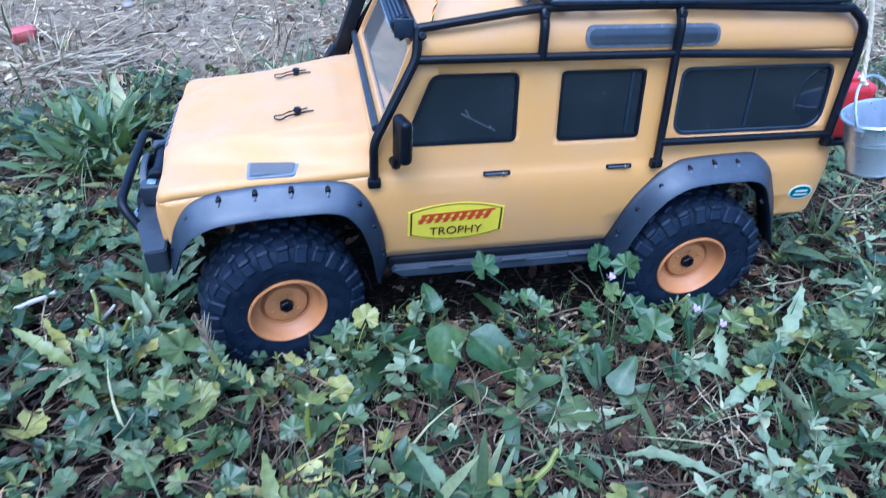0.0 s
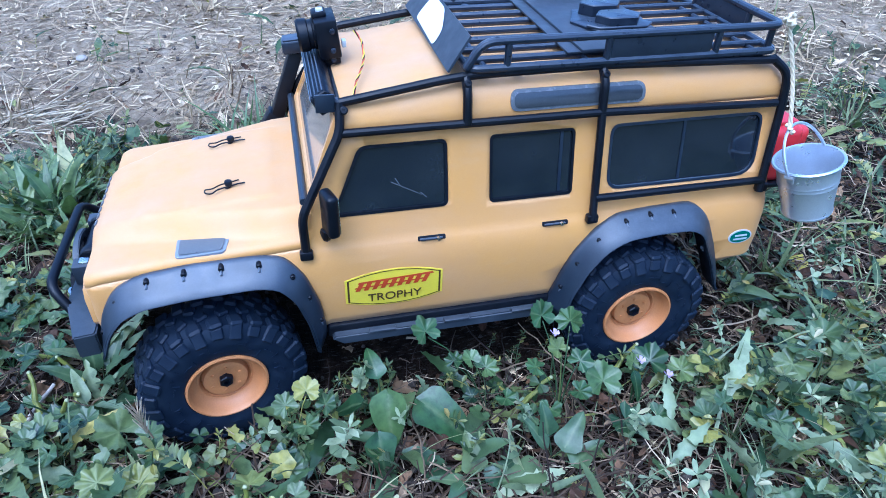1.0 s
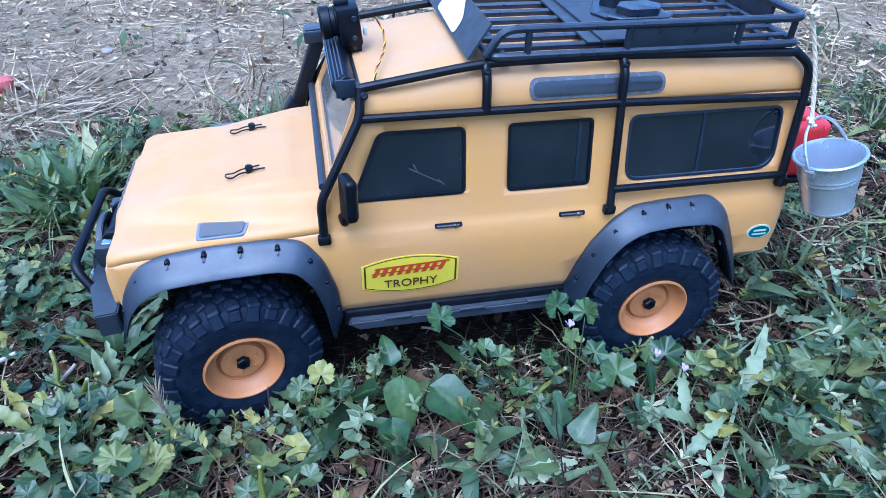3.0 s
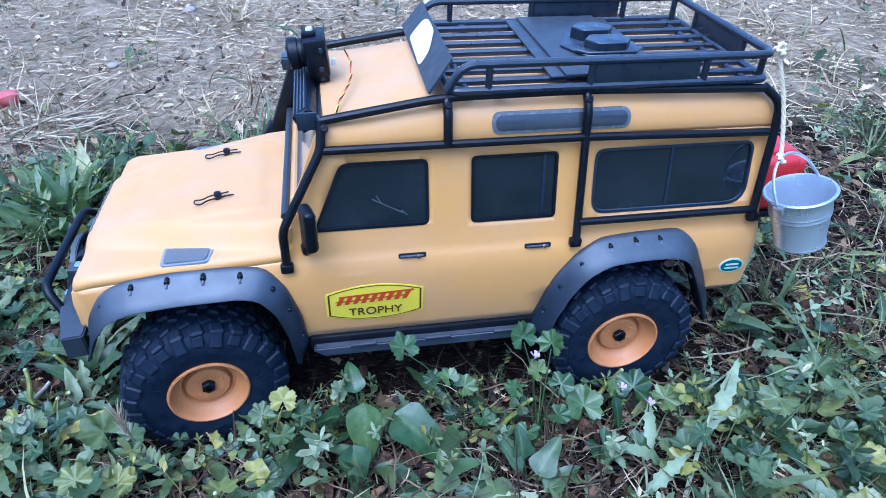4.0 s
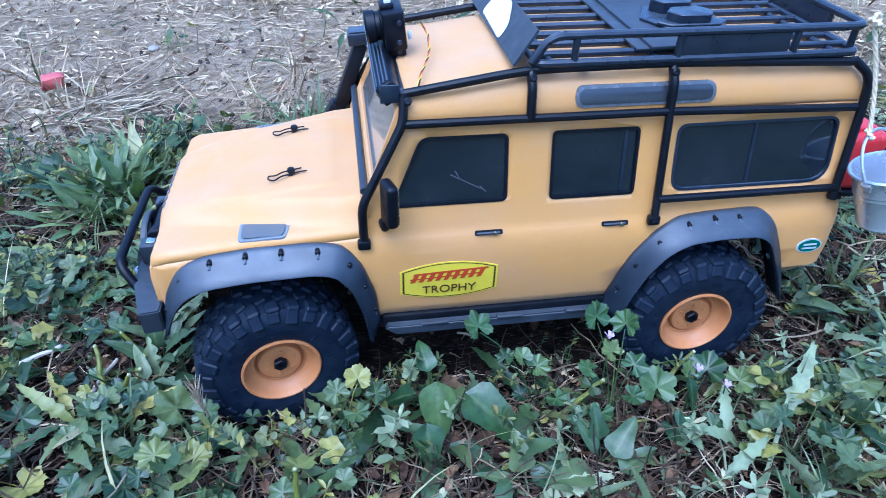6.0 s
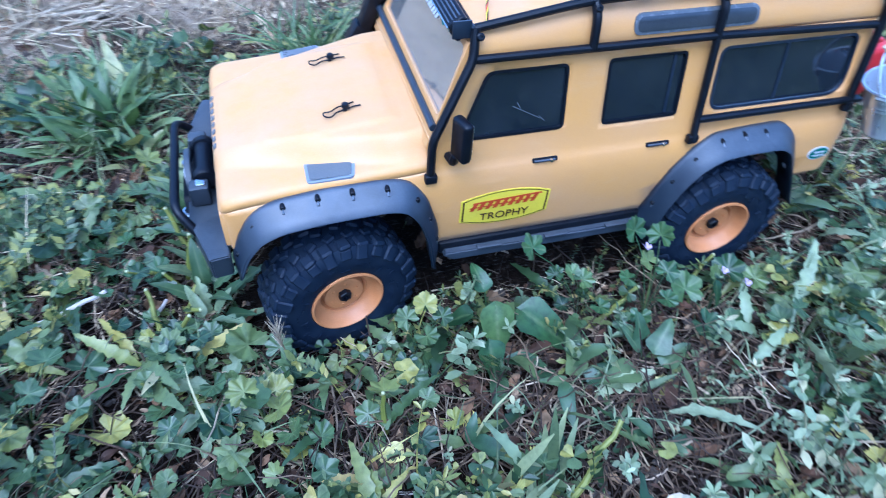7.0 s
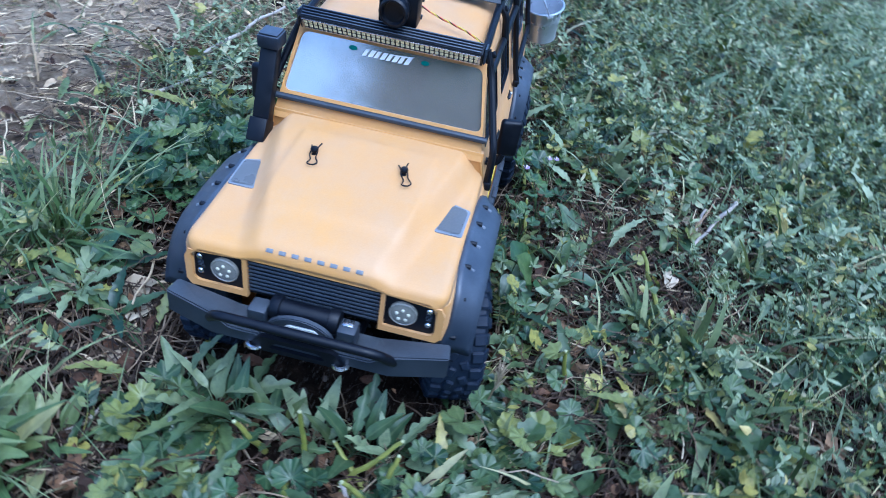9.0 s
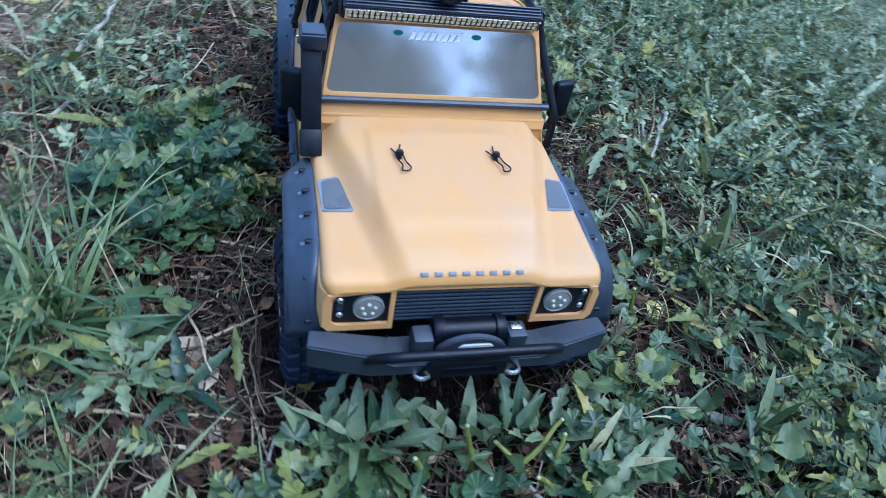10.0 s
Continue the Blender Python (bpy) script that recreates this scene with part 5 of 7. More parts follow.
# ---- leaf shapes: each grows from the origin, on its own stalk ----
def stalk(reach, height, r, bend, steps=4):
    """A thin three-sided stalk that arches from the origin to (reach, 0, height)."""
    vs, fs = [], []
    for k in range(steps + 1):
        f = k / steps
        x, z = reach * (f ** (1 + bend)), height * (1 - (1 - f) ** (1 + bend * 0.6))
        rr = r * (1 - 0.45 * f)
        for a in (0.0, 2.094, 4.189):
            vs.append((x + 0.0, rr * math.sin(a), z + rr * math.cos(a)))
    for k in range(steps):
        for j in range(3):
            a, b = 3 * k + j, 3 * k + (j + 1) % 3
            fs.append((a, b, b + 3, a + 3))
    return vs, fs


def with_blade(reach, height, r, bend, blade, pitch, roll=0.0):
    """A stalk with a blade at its tip; the blade's points lie along +x from its own origin."""
    vs, fs = stalk(reach, height, r, bend)
    m = pose(reach, 0, height, 0, -pitch, 0) @ pose(0, 0, 0, roll, 0, 0)
    n = len(vs)
    bv, bf = blade
    vs = vs + [tuple(m @ Vector(v)) for v in bv]
    return vs, fs + [tuple(i + n for i in f) for f in bf]


def mallow_blade(r, seed, lobes=5, fine=True):
    """A kidney-shaped, pleated leaf with rounded lobes and a scalloped rim."""
    rng = random.Random(seed)
    n = 41 if fine else 17
    span = radians(155)
    vs, fs = [(0, 0, 0)], []
    rings = (0.4, 0.75, 1.0) if fine else (0.5, 1.0)
    deep = rng.uniform(0.13, 0.27)
    cup, roll = rng.uniform(0.10, 0.30), rng.uniform(-0.25, 0.25)
    tooth = [rng.uniform(-0.06, 0.06) for _ in range(n)]
    for q in rings:
        for k in range(n):
            a = -span + 2 * span * k / (n - 1)
            wave = 0.5 + 0.5 * math.cos(a * lobes * 180 / 155)
            rim = r * (1 - deep + deep * wave ** 0.6) * (1.0 - 0.16 * abs(a / span) ** 2)
            if q > 0.9:
                rim *= 1 + tooth[k] + (0.055 if fine and k % 2 else -0.02)
            z = r * (cup * q * q + 0.15 * q * (wave - 0.5) + roll * q * math.sin(a) ** 2 - 0.16 * q ** 3 * max(0.0, math.cos(a)))
            z += r * q * q * 0.9 * tooth[(k * 3) % n]
            vs.append((r * 0.35 + q * rim * math.cos(a), q * rim * math.sin(a), z))
    vs[0] = (r * 0.35, 0, -0.02 * r)
    for k in range(n - 1):
        fs.append((0, 1 + k, 2 + k))
        for j in range(len(rings) - 1):
            i = 1 + j * n + k
            fs.append((i, i + n, i + n + 1, i + 1))
    return vs, fs


def lance_blade(length, width, seed, stations=7, curl=0.35, teeth=0.0, wave=0.06):
    rng = random.Random(seed)
    vs, fs = [], []
    for k in range(stations + 1):
        f = k / stations
        w = width * (math.sin(math.pi * min(1, f * 0.92 + 0.06)) ** 0.75)
        if teeth:
            w *= (1 - teeth * rng.uniform(0.7, 1.15)) if k % 3 == 1 else rng.uniform(0.75, 1.05)
        x, z = length * f, -curl * length * f * f
        for side in (-1, 0, 1):
            vs.append((x + (0.3 * width if teeth and side and k % 3 == 0 else 0) * -0.5, side * w * 0.5 * rng.uniform(0.9, 1.1), z + abs(side) * w * 0.22 + rng.uniform(-wave, wave) * width * abs(side)))
    for k in range(stations):
        for j in (0, 1):
            a = 3 * k + j
            fs.append((a, a + 1, a + 4, a + 3))
    return vs, fs


def feather_blade(length, seed, pairs=6):
    rng = random.Random(seed)
    vs, fs = [], []

    def leaflet(x, z, side, size):
        n = len(vs)
        ang = radians(rng.uniform(45, 65)) * side
        c, s = math.cos(ang), math.sin(ang)
        for u, v in ((0, 0), (0.45, 0.24), (1, 0), (0.45, -0.24)):
            vs.append((x + size * (u * c - v * s), size * (u * s + v * c), z + size * 0.25 * u + rng.uniform(-0.05, 0.05) * size))
        fs.append((n, n + 1, n + 2, n + 3))
    for k in range(pairs):
        f = (k + 1) / pairs
        size = length * 0.34 * math.sin(math.pi * (0.15 + 0.75 * f))
        for side in (-1, 1):
            leaflet(length * f * 0.9, -0.25 * length * f * f, side, size)
    n = len(vs)
    for k in range(4):
        f = k / 3
        vs += [(length * f, -0.012 * length, -0.25 * length * f * f), (length * f, 0.012 * length, -0.25 * length * f * f)]
    for k in range(3):
        fs.append((n + 2 * k, n + 2 * k + 1, n + 2 * k + 3, n + 2 * k + 2))
    return vs, fs


def sprig(height, lean, seed, leaf=0.009, pairs=6):
    """A thin leaning stem with small oval leaves up its length and a tuft at its tip."""
    rng = random.Random(seed)
    vs, fs = stalk(lean, height, 0.0009, 0.7, 6)

    def oval(x, y, z, az, up, size):
        n = len(vs)
        c, s = math.cos(az), math.sin(az)
        for u, v, w in ((0, 0, 0), (0.3, 0.20, 0.05), (0.7, 0.22, 0.05), (1, 0, -0.05), (0.7, -0.22, 0.05), (0.3, -0.20, 0.05), (0.5, 0, -0.03)):
            r = size * u
            vs.append((x + r * c - size * v * s, y + r * s + size * v * c, z + r * up + size * w + rng.uniform(-0.06, 0.06) * size))
        for i in range(6):
            fs.append((n + 6, n + i, n + (i + 1) % 6))
    for k in range(pairs):
        f = 0.25 + 0.7 * k / max(1, pairs - 1)
        x, z = lean * f ** 1.7, height * (1 - (1 - f) ** 1.42)
        for side in (0, math.pi):
            oval(x, 0, z, 2.4 * k + side + rng.uniform(-0.4, 0.4), rng.uniform(-0.3, 0.6), leaf * rng.uniform(0.7, 1.25) * (1.15 - 0.4 * f))
    for k in range(4):
        oval(lean, 0, height, 1.57 * k + rng.uniform(-0.3, 0.3), rng.uniform(0.4, 1.2), leaf * rng.uniform(0.5, 0.8))
    return vs, fs


def clover_blade(r, seed):
    vs, fs = [], []
    for q in (0, 120, 240):
        n = len(vs)
        a0 = radians(q)
        vs.append((0, 0, 0))
        for k in range(7):
            a = a0 + radians(-48 + 16 * k)
            rr = r * (1.0 if k not in (0, 6) else 0.72) * (0.92 if k == 3 else 1.0)
            vs.append((rr * math.cos(a), rr * math.sin(a), r * 0.22 * abs(k - 3) / 3))
        for k in range(6):
            fs.append((n, n + 1 + k, n + 2 + k))
    return vs, fs


def grass_blade(length, width, lean, droop, stations=5):
    vs, fs = [], []
    x = z = 0.0
    ang = radians(90 - lean)
    for k in range(stations + 1):
        f = k / stations
        w = width * (1 - f ** 1.6) * (0.75 + 0.25 * min(1, 4 * f)) + 0.0002
        vs += [(x, -w / 2, z + w * 0.10), (x, 0, z), (x, w / 2, z + w * 0.10)]
        x += length / stations * math.cos(ang)
        z += length / stations * math.sin(ang)
        ang -= radians(droop) / stations
    for k in range(stations):
        for j in (0, 1):
            a = 3 * k + j
            fs.append((a, a + 1, a + 4, a + 3))
    return vs, fs


def straw_piece(length, width, bend, seed):
    rng = random.Random(seed)
    vs, fs = [], []
    for k in range(4):
        f = k / 3
        x, y = length * (f - 0.5), bend * length * (f - 0.5) ** 2 * 4
        for a in (90, 210, 330):
            vs.append((x, y + width * math.cos(radians(a)), width * 0.6 * math.sin(radians(a)) + rng.uniform(-1, 1) * width * 0.3 + width * 0.5))
    for k in range(3):
        for j in range(3):
            a, b = 3 * k + j, 3 * k + (j + 1) % 3
            fs.append((a, b, b + 3, a + 3))
    return vs, fs


def crumb(seed):
    rng = random.Random(seed)
    bm = bmesh.new()
    bmesh.ops.create_icosphere(bm, subdivisions=1, radius=1)
    vs = [tuple(v.co * rng.uniform(0.65, 1.15)) for v in bm.verts]
    fs = [tuple(v.index for v in f.verts) for f in bm.faces]
    bm.free()
    return vs, fs


MALLOW = [with_blade(rc, h, 0.0008, b, mallow_blade(r, 10 + k), p, ro) for k, (rc, h, b, r, p, ro) in enumerate((
    (0.020, 0.040, 0.8, 0.014, -5, 8), (0.030, 0.030, 0.5, 0.016, -20, -12), (0.012, 0.055, 1.0, 0.012, 12, 0), (0.036, 0.048, 0.7, 0.018, -12, 14),
    (0.015, 0.025, 0.6, 0.011, 5, -8), (0.026, 0.062, 0.9, 0.015, -25, 6), (0.010, 0.035, 0.9, 0.009, 20, 10), (0.040, 0.022, 0.4, 0.013, -8, -18)))]
MALLOW_LOW = [with_blade(rc, h, 0.0007, b, mallow_blade(r, 40 + k, fine=False), p, ro) for k, (rc, h, b, r, p, ro) in enumerate((
    (0.010, 0.016, 0.8, 0.009, -5, 8), (0.014, 0.022, 0.6, 0.011, -18, -10), (0.006, 0.030, 0.9, 0.010, 15, 5), (0.018, 0.012, 0.4, 0.008, -10, 16), (0.012, 0.038, 0.8, 0.012, -25, -6), (0.009, 0.026, 0.8, 0.0075, 8, 0)))]
DOCK = [with_blade(rc, h, 0.0013, 0.5, lance_blade(L, w, 60 + k, 9, cu), p, ro) for k, (rc, h, L, w, cu, p, ro) in enumerate((
    (0.010, 0.020, 0.050, 0.022, 0.5, 25, 10), (0.014, 0.012, 0.060, 0.026, 0.3, 20, -12), (0.008, 0.030, 0.045, 0.020, 0.7, 40, 6), (0.006, 0.016, 0.040, 0.017, 0.4, 55, 0), (0.018, 0.018, 0.038, 0.020, 0.2, 10, 20)))]
LOBED = [with_blade(rc, h, 0.0009, 0.5, lance_blade(L, w, 80 + k, 18, cu, 0.4), p, ro) for k, (rc, h, L, w, cu, p, ro) in enumerate((
    (0.006, 0.010, 0.045, 0.013, 0.35, 30, 10), (0.008, 0.014, 0.036, 0.011, 0.2, 15, -10), (0.004, 0.012, 0.052, 0.014, 0.5, 45, 5)))]
FEATHER = [with_blade(rc, h, 0.0006, 0.6, feather_blade(L, 100 + k, 7), p, ro) for k, (rc, h, L, p, ro) in enumerate((
    (0.008, 0.018, 0.030, 15, 10), (0.012, 0.026, 0.034, 0, -12), (0.006, 0.034, 0.028, 30, 4), (0.014, 0.012, 0.026, 8, 16)))]
SPRIG = [sprig(h, le, 300 + k, lf, pr) for k, (h, le, lf, pr) in enumerate(((0.045, 0.015, 0.010, 5), (0.065, 0.028, 0.011, 7), (0.035, 0.022, 0.009, 4), (0.055, 0.010, 0.012, 6), (0.028, 0.030, 0.010, 5)))]
CLOVER = [with_blade(rc, h, 0.0005, 0.6, clover_blade(r, k), -8, ro) for k, (rc, h, r, ro) in enumerate(((0.006, 0.022, 0.0075, 10), (0.010, 0.016, 0.009, -14), (0.004, 0.030, 0.008, 5), (0.008, 0.038, 0.0085, -5)))]
BLADES = [grass_blade(L, w, le, dr) for L, w, le, dr in ((0.110, 0.0015, 40, 60), (0.080, 0.0013, 20, 75), (0.130, 0.0017, 58, 40), (0.075, 0.0034, 18, 45), (0.100, 0.0040, 28, 70), (0.060, 0.0030, 8, 30), (0.120, 0.0042, 35, 85), (0.085, 0.0028, 45, 60), (0.050, 0.0026, 55, 40))]
STRAWS_T = [straw_piece(L, w, b, k) for k, (L, w, b) in enumerate(((0.060, 0.0012, 0.05), (0.035, 0.0014, -0.08), (0.085, 0.0014, 0.03), (0.024, 0.0020, 0.1), (0.050, 0.0009, -0.12), (0.018, 0.0026, 0.0)))]
DEAD = [lance_blade(L, w, 120 + k, 6, cu, 0.0, 0.25) for k, (L, w, cu) in enumerate(((0.022, 0.013, 0.5), (0.030, 0.014, -0.4), (0.016, 0.012, 0.9), (0.026, 0.010, 0.2)))]


def dry_stem(length, width, bend, hook, seed):
    """A thin wiry stem that winds over the ground and lifts here and there."""
    q = random.Random(seed)
    vs, fs = [], []
    x = y = 0.0
    a = 0.0
    n = 7
    lift = [q.uniform(0, 0.10) * length for _ in range(n + 1)]
    for k in range(n + 1):
        w = width * (1 - 0.5 * k / n)
        for c in (90, 210, 330):
            vs.append((x - w * math.cos(radians(c)) * math.sin(a), y + w * math.cos(radians(c)) * math.cos(a), lift[k] + w * 0.8 * math.sin(radians(c)) + w))
        x += length / n * math.cos(a)
        y += length / n * math.sin(a)
        a += bend / n + hook * (k > 4) + q.uniform(-0.18, 0.18)
    for k in range(n):
        for j in range(3):
            p, r = 3 * k + j, 3 * k + (j + 1) % 3
            fs.append((p, r, r + 3, p + 3))
    return vs, fs


DRY_STEMS = [dry_stem(L, w, b, h, 700 + k) for k, (L, w, b, h) in enumerate(((0.055, 0.0011, 0.4, 0.0), (0.040, 0.0009, -0.7, 0.2), (0.075, 0.0012, 0.3, -0.1), (0.030, 0.0013, 0.6, 0.0), (0.050, 0.0008, -0.4, 0.3), (0.090, 0.0012, -0.3, 0.0), (0.022, 0.0015, 0.2, 0.0)))]
STRAP = [with_blade(rc, h, 0.0010, 0.4, lance_blade(L, w, 640 + k, 9, cu), p, ro) for k, (rc, h, L, w, cu, p, ro) in enumerate((
    (0.004, 0.008, 0.070, 0.009, 0.30, 62, 5), (0.006, 0.006, 0.055, 0.008, 0.5, 48, -8), (0.003, 0.010, 0.080, 0.010, 0.2, 72, 0), (0.007, 0.005, 0.060, 0.011, 0.6, 35, 12), (0.004, 0.008, 0.045, 0.008, 0.3, 66, -5)))]
CRUMBS = [crumb(k) for k in range(4)]

# ---- where things grow ----
EAR = (-0.212, -0.142, 0.066)
GREEN = [(-0.50, -0.04, 0.28, 0.24, 0.62), (-0.36, -0.32, 0.34, 0.15, 0.75), (0.00, -0.150, 0.27, 0.042, 0.42), (0.34, -0.24, 0.20, 0.14, 0.70), (0.36, -0.02, 0.10, 0.14, 0.38),
         (-0.36, 0.28, 0.16, 0.10, 0.60), (0.06, 0.195, 0.14, 0.085, 1.15), (0.10, -0.66, 0.90, 0.30, 0.62), (0.85, -0.45, 0.50, 0.40, 0.5), (-0.33, -0.02, 0.10, 0.13, 0.38), (-0.28, -0.06, 0.05, 0.08, 0.38), (-0.22, -0.170, 0.07, 0.035, 0.45),
         (-0.15, 0.27, 0.06, 0.05, 0.7), (0.30, 0.33, 0.25, 0.10, 0.30), (0.68, 0.23, 0.08, 0.07, 0.5), (-0.60, -0.45, 0.30, 0.3, 0.75), (-0.12, -0.30, 0.14, 0.08, 0.65)]
BARE = [(0.02, -0.200, 0.13, 0.045, 0.55), (0.15, -0.235, 0.10, 0.05, 0.3), (0.46, 0.28, 0.16, 0.12, 0.5), (-0.305, -0.010, 0.050, 0.080, 0.55), (-0.095, 0.158, 0.075, 0.040, 0.95), (-0.250, 0.200, 0.080, 0.055, 0.9), (-0.300, 0.190, 0.060, 0.05, 0.7), (0.14, -0.255, 0.16, 0.080, 0.85), (-0.22, 0.17, 0.12, 0.07, 0.95), (-0.235, -0.225, 0.07, 0.035, 0.6), (-0.32, -0.12, 0.09, 0.045, 0.85), (-0.10, -0.215, 0.09, 0.030, 0.6), (-0.02, -0.36, 0.10, 0.04, 0.5), (0.06, -0.35, 0.08, 0.06, 0.5), (-0.36, 0.13, 0.08, 0.06, 0.7), (0.26, -0.12, 0.06, 0.04, 0.5), (0.00, -0.235, 0.07, 0.03, 0.5), (0.28, 0.15, 0.10, 0.12, 0.5)]


def bell(x, y, spots):
    return max((w * math.exp(-(((x - cx) / rx) ** 2 + ((y - cy) / ry) ** 2) ** 1.5) for cx, cy, rx, ry, w in spots))


def green(x, y):
    g = bell(x, y, GREEN) - bell(x, y, BARE) - 0.20 + 0.55 * noise.noise(Vector((x * 11, y * 11, 2.0))) + 0.25 * noise.noise(Vector((x * 30, y * 30, 5.0)))
    return max(0.015, g) if y < 0.40 else max(0.0, g * 0.35)


def under_truck(x, y, pad=0.0):
    return -0.275 - pad < x < 0.275 + pad and abs(y + 0.002) < 0.092 + pad


def in_wheel(x, y, pad=0.0):
    return any(abs(x - wx) < 0.045 + pad and abs(abs(y + 0.002) - 0.1) < 0.026 + pad for wx in (-0.162, 0.162))


rng = random.Random(7)


def stuff(name, templates, poses, mat, label, category, smooth=False):
    """One mesh out of many small pieces: templates set down at poses of (index, matrix)."""
    T = [(np.array(v), f) for v, f in templates]
    vs, fs, base = [], [], 0
    for k, m in poses:
        tv, tf = T[k]
        a = np.array(m)
        vs.append(tv @ a[:3, :3].T + a[:3, 3])
        fs += [tuple(i + base for i in f) for f in tf]
        base += len(tv)
    me = bpy.data.meshes.new(name)
    me.from_pydata(np.concatenate(vs).tolist(), [], fs)
    me.materials.append(mat)
    if smooth:
        me.polygons.foreach_set("use_smooth", [True] * len(fs))
    return tagged(new(name, me), label, category, kind="stuff")


def scatter(count, templates, want, size=(0.7, 1.3), tilt=12, area=(-1.1, 1.5, -1.2, 1.9), sink=0.001, tall=True, lift=0.0):
    """Random poses, kept where want(x, y) exceeds a random draw; clear of the truck when tall."""
    out, tries = [], 0
    while len(out) < count and tries < count * 40:
        tries += 1
        x, y = rng.uniform(area[0], area[1]), rng.uniform(area[2], area[3])
        if rng.random() > want(x, y) or in_wheel(x, y):
            continue
        if under_truck(x, y) and x > -0.235 and rng.random() < 0.85:
            continue
        s = rng.uniform(*size)
        if tall and under_truck(x, y, 0.012):
            s *= 0.55
            if under_truck(x, y) and rng.random() < 0.7:
                continue
        turn = rng.uniform(0, 360)
        out.append((rng.randrange(len(templates)), pose(x, y, ground_z(x, y) - sink + rng.uniform(0, lift), rng.gauss(0, tilt), rng.gauss(0, tilt), turn) @ Matrix.Scale(s, 4)))
    return out


def near(x, y):
    return 1.0 / (1.0 + 1.6 * max(0.0, math.hypot(x, y) - 0.45) ** 1.5)


def close(x, y):
    return 1.0 / (1.0 + (math.hypot(x, y) / 0.55) ** 4)


def dry_field(x, y):
    wet = 0.85 * bell(x, y, [(-0.25, 0.24, 0.18, 0.15, 1.0)])
    return (1 - wet) * smoothstep(0.22, 0.50, y + 0.18 * noise.noise(Vector((x * 2.5, y * 2.5, 1.0))) + 0.18 * smoothstep(0.25, 0.55, x))


stuff("straw_flakes", DEAD, scatter(6500, DEAD, lambda x, y: (0.08 + 0.92 * dry_field(x, y)) * (0.35 + 0.65 * near(x, y)), (0.2, 0.75), 14, (-1.3, 1.7, -0.6, 2.2), -0.002, False, 0.003), FIELD_STRAW, "short broken flakes of dry straw trodden into the soil", "straw")
stuff("straw_litter", STRAWS_T, scatter(19000, STRAWS_T, lambda x, y: (0.20 + 0.80 * dry_field(x, y) + 0.25 * min(1, bell(x, y, BARE))) * (0.4 + 0.6 * near(x, y)), (0.25, 0.85), 6, (-1.3, 1.7, -1.2, 2.2), 0.0, False, 0.005), FIELD_STRAW, "pale dry straw lying on the soil", "straw")
stuff("dry_stem_litter", DRY_STEMS, scatter(17000, DRY_STEMS, lambda x, y: close(x, y) * (0.75 + 0.25 * min(1, bell(x, y, BARE))) * (1 - 0.9 * dry_field(x, y)), (0.35, 1.0), 9, (-0.9, 0.95, -0.85, 0.95), -0.001, True, 0.009), STEM, "tangle of thin grey-brown dead stems on the soil", "dry stems")
stuff("dead_leaf_litter", DEAD, scatter(9000, DEAD, lambda x, y: near(x, y) ** 2 * (1 - 0.93 * dry_field(x, y)), (0.25, 0.8), 25, (-1.1, 1.3, -1.1, 1.7), -0.003, False, 0.006), BROWN, "brown curled dead leaves on the soil", "dead leaves")
stuff("soil_crumbs", CRUMBS, scatter(7000, CRUMBS, lambda x, y: near(x, y) ** 2 * (1 - 0.92 * dry_field(x, y)), (0.0012, 0.0055), 90, (-1.2, 1.5, -1.1, 2.0), -0.001, False), CRUMB, "small grey-brown crumbs of soil", "soil")
stuff("low_weeds", MALLOW_LOW, scatter(1900, MALLOW_LOW, lambda x, y: green(x, y) * near(x, y), (0.5, 1.35), 22), LEAF_STUFF, "low round-leaved green weeds", "weeds", True)
stuff("feathery_weeds", FEATHER, scatter(2000, FEATHER, lambda x, y: green(x, y) * near(x, y), (0.5, 1.3), 18), LEAF_STUFF, "fine feathery green weed leaves", "weeds")
stuff("leafy_sprigs", SPRIG, scatter(1500, SPRIG, lambda x, y: green(x, y) * near(x, y), (0.5, 1.15), 18), LEAF_STUFF, "thin weed stems with small oval leaves", "weeds")
stuff("sill_weeds", SPRIG, scatter(46, SPRIG, lambda x, y: 1.0, (0.45, 0.85), 25, (-0.08, 0.12, -0.130, -0.075)), LEAF_STUFF, "small leafy weed stems crowding under the side sill", "weeds")
stuff("clover", CLOVER, scatter(700, CLOVER, lambda x, y: min(1, green(x, y)) * near(x, y) * (0.25 + 0.75 * smoothstep(-0.1, 0.25, noise.noise(Vector((x * 5, y * 5, 8.0))))), (0.6, 1.2), 12), LEAF_STUFF, "small three-leaved clover", "clover")
stuff("lobed_weeds", LOBED, scatter(2600, LOBED, lambda x, y: (0.06 + green(x, y)) * near(x, y) * (1 - 0.8 * dry_field(x, y)), (0.5, 1.1), 12), LEAF_STUFF, "long toothed green weed leaves", "weeds", True)


def grassy(x, y):
    g = bell(x, y, [(0.25, -0.75, 0.9, 0.35, 1.0), (-0.35, -0.42, 0.4, 0.12, 0.7), (0.45, 0.0, 0.15, 0.30, 0.45), (0.7, -0.4, 0.5, 0.4, 0.8), (-0.45, 0.25, 0.25, 0.15, 0.4), (0.28, 0.30, 0.22, 0.10, 0.5), (-0.02, 0.31, 0.12, 0.05, 0.6), (-0.27, 0.25, 0.05, 0.04, 0.8), (0.68, 0.23, 0.06, 0.06, 0.5)])
    return max(0.05, g + 0.3 * noise.noise(Vector((x * 8, y * 8, 6.0)))) * (1.0 - 0.9 * dry_field(x, y) * (x < 0.1))


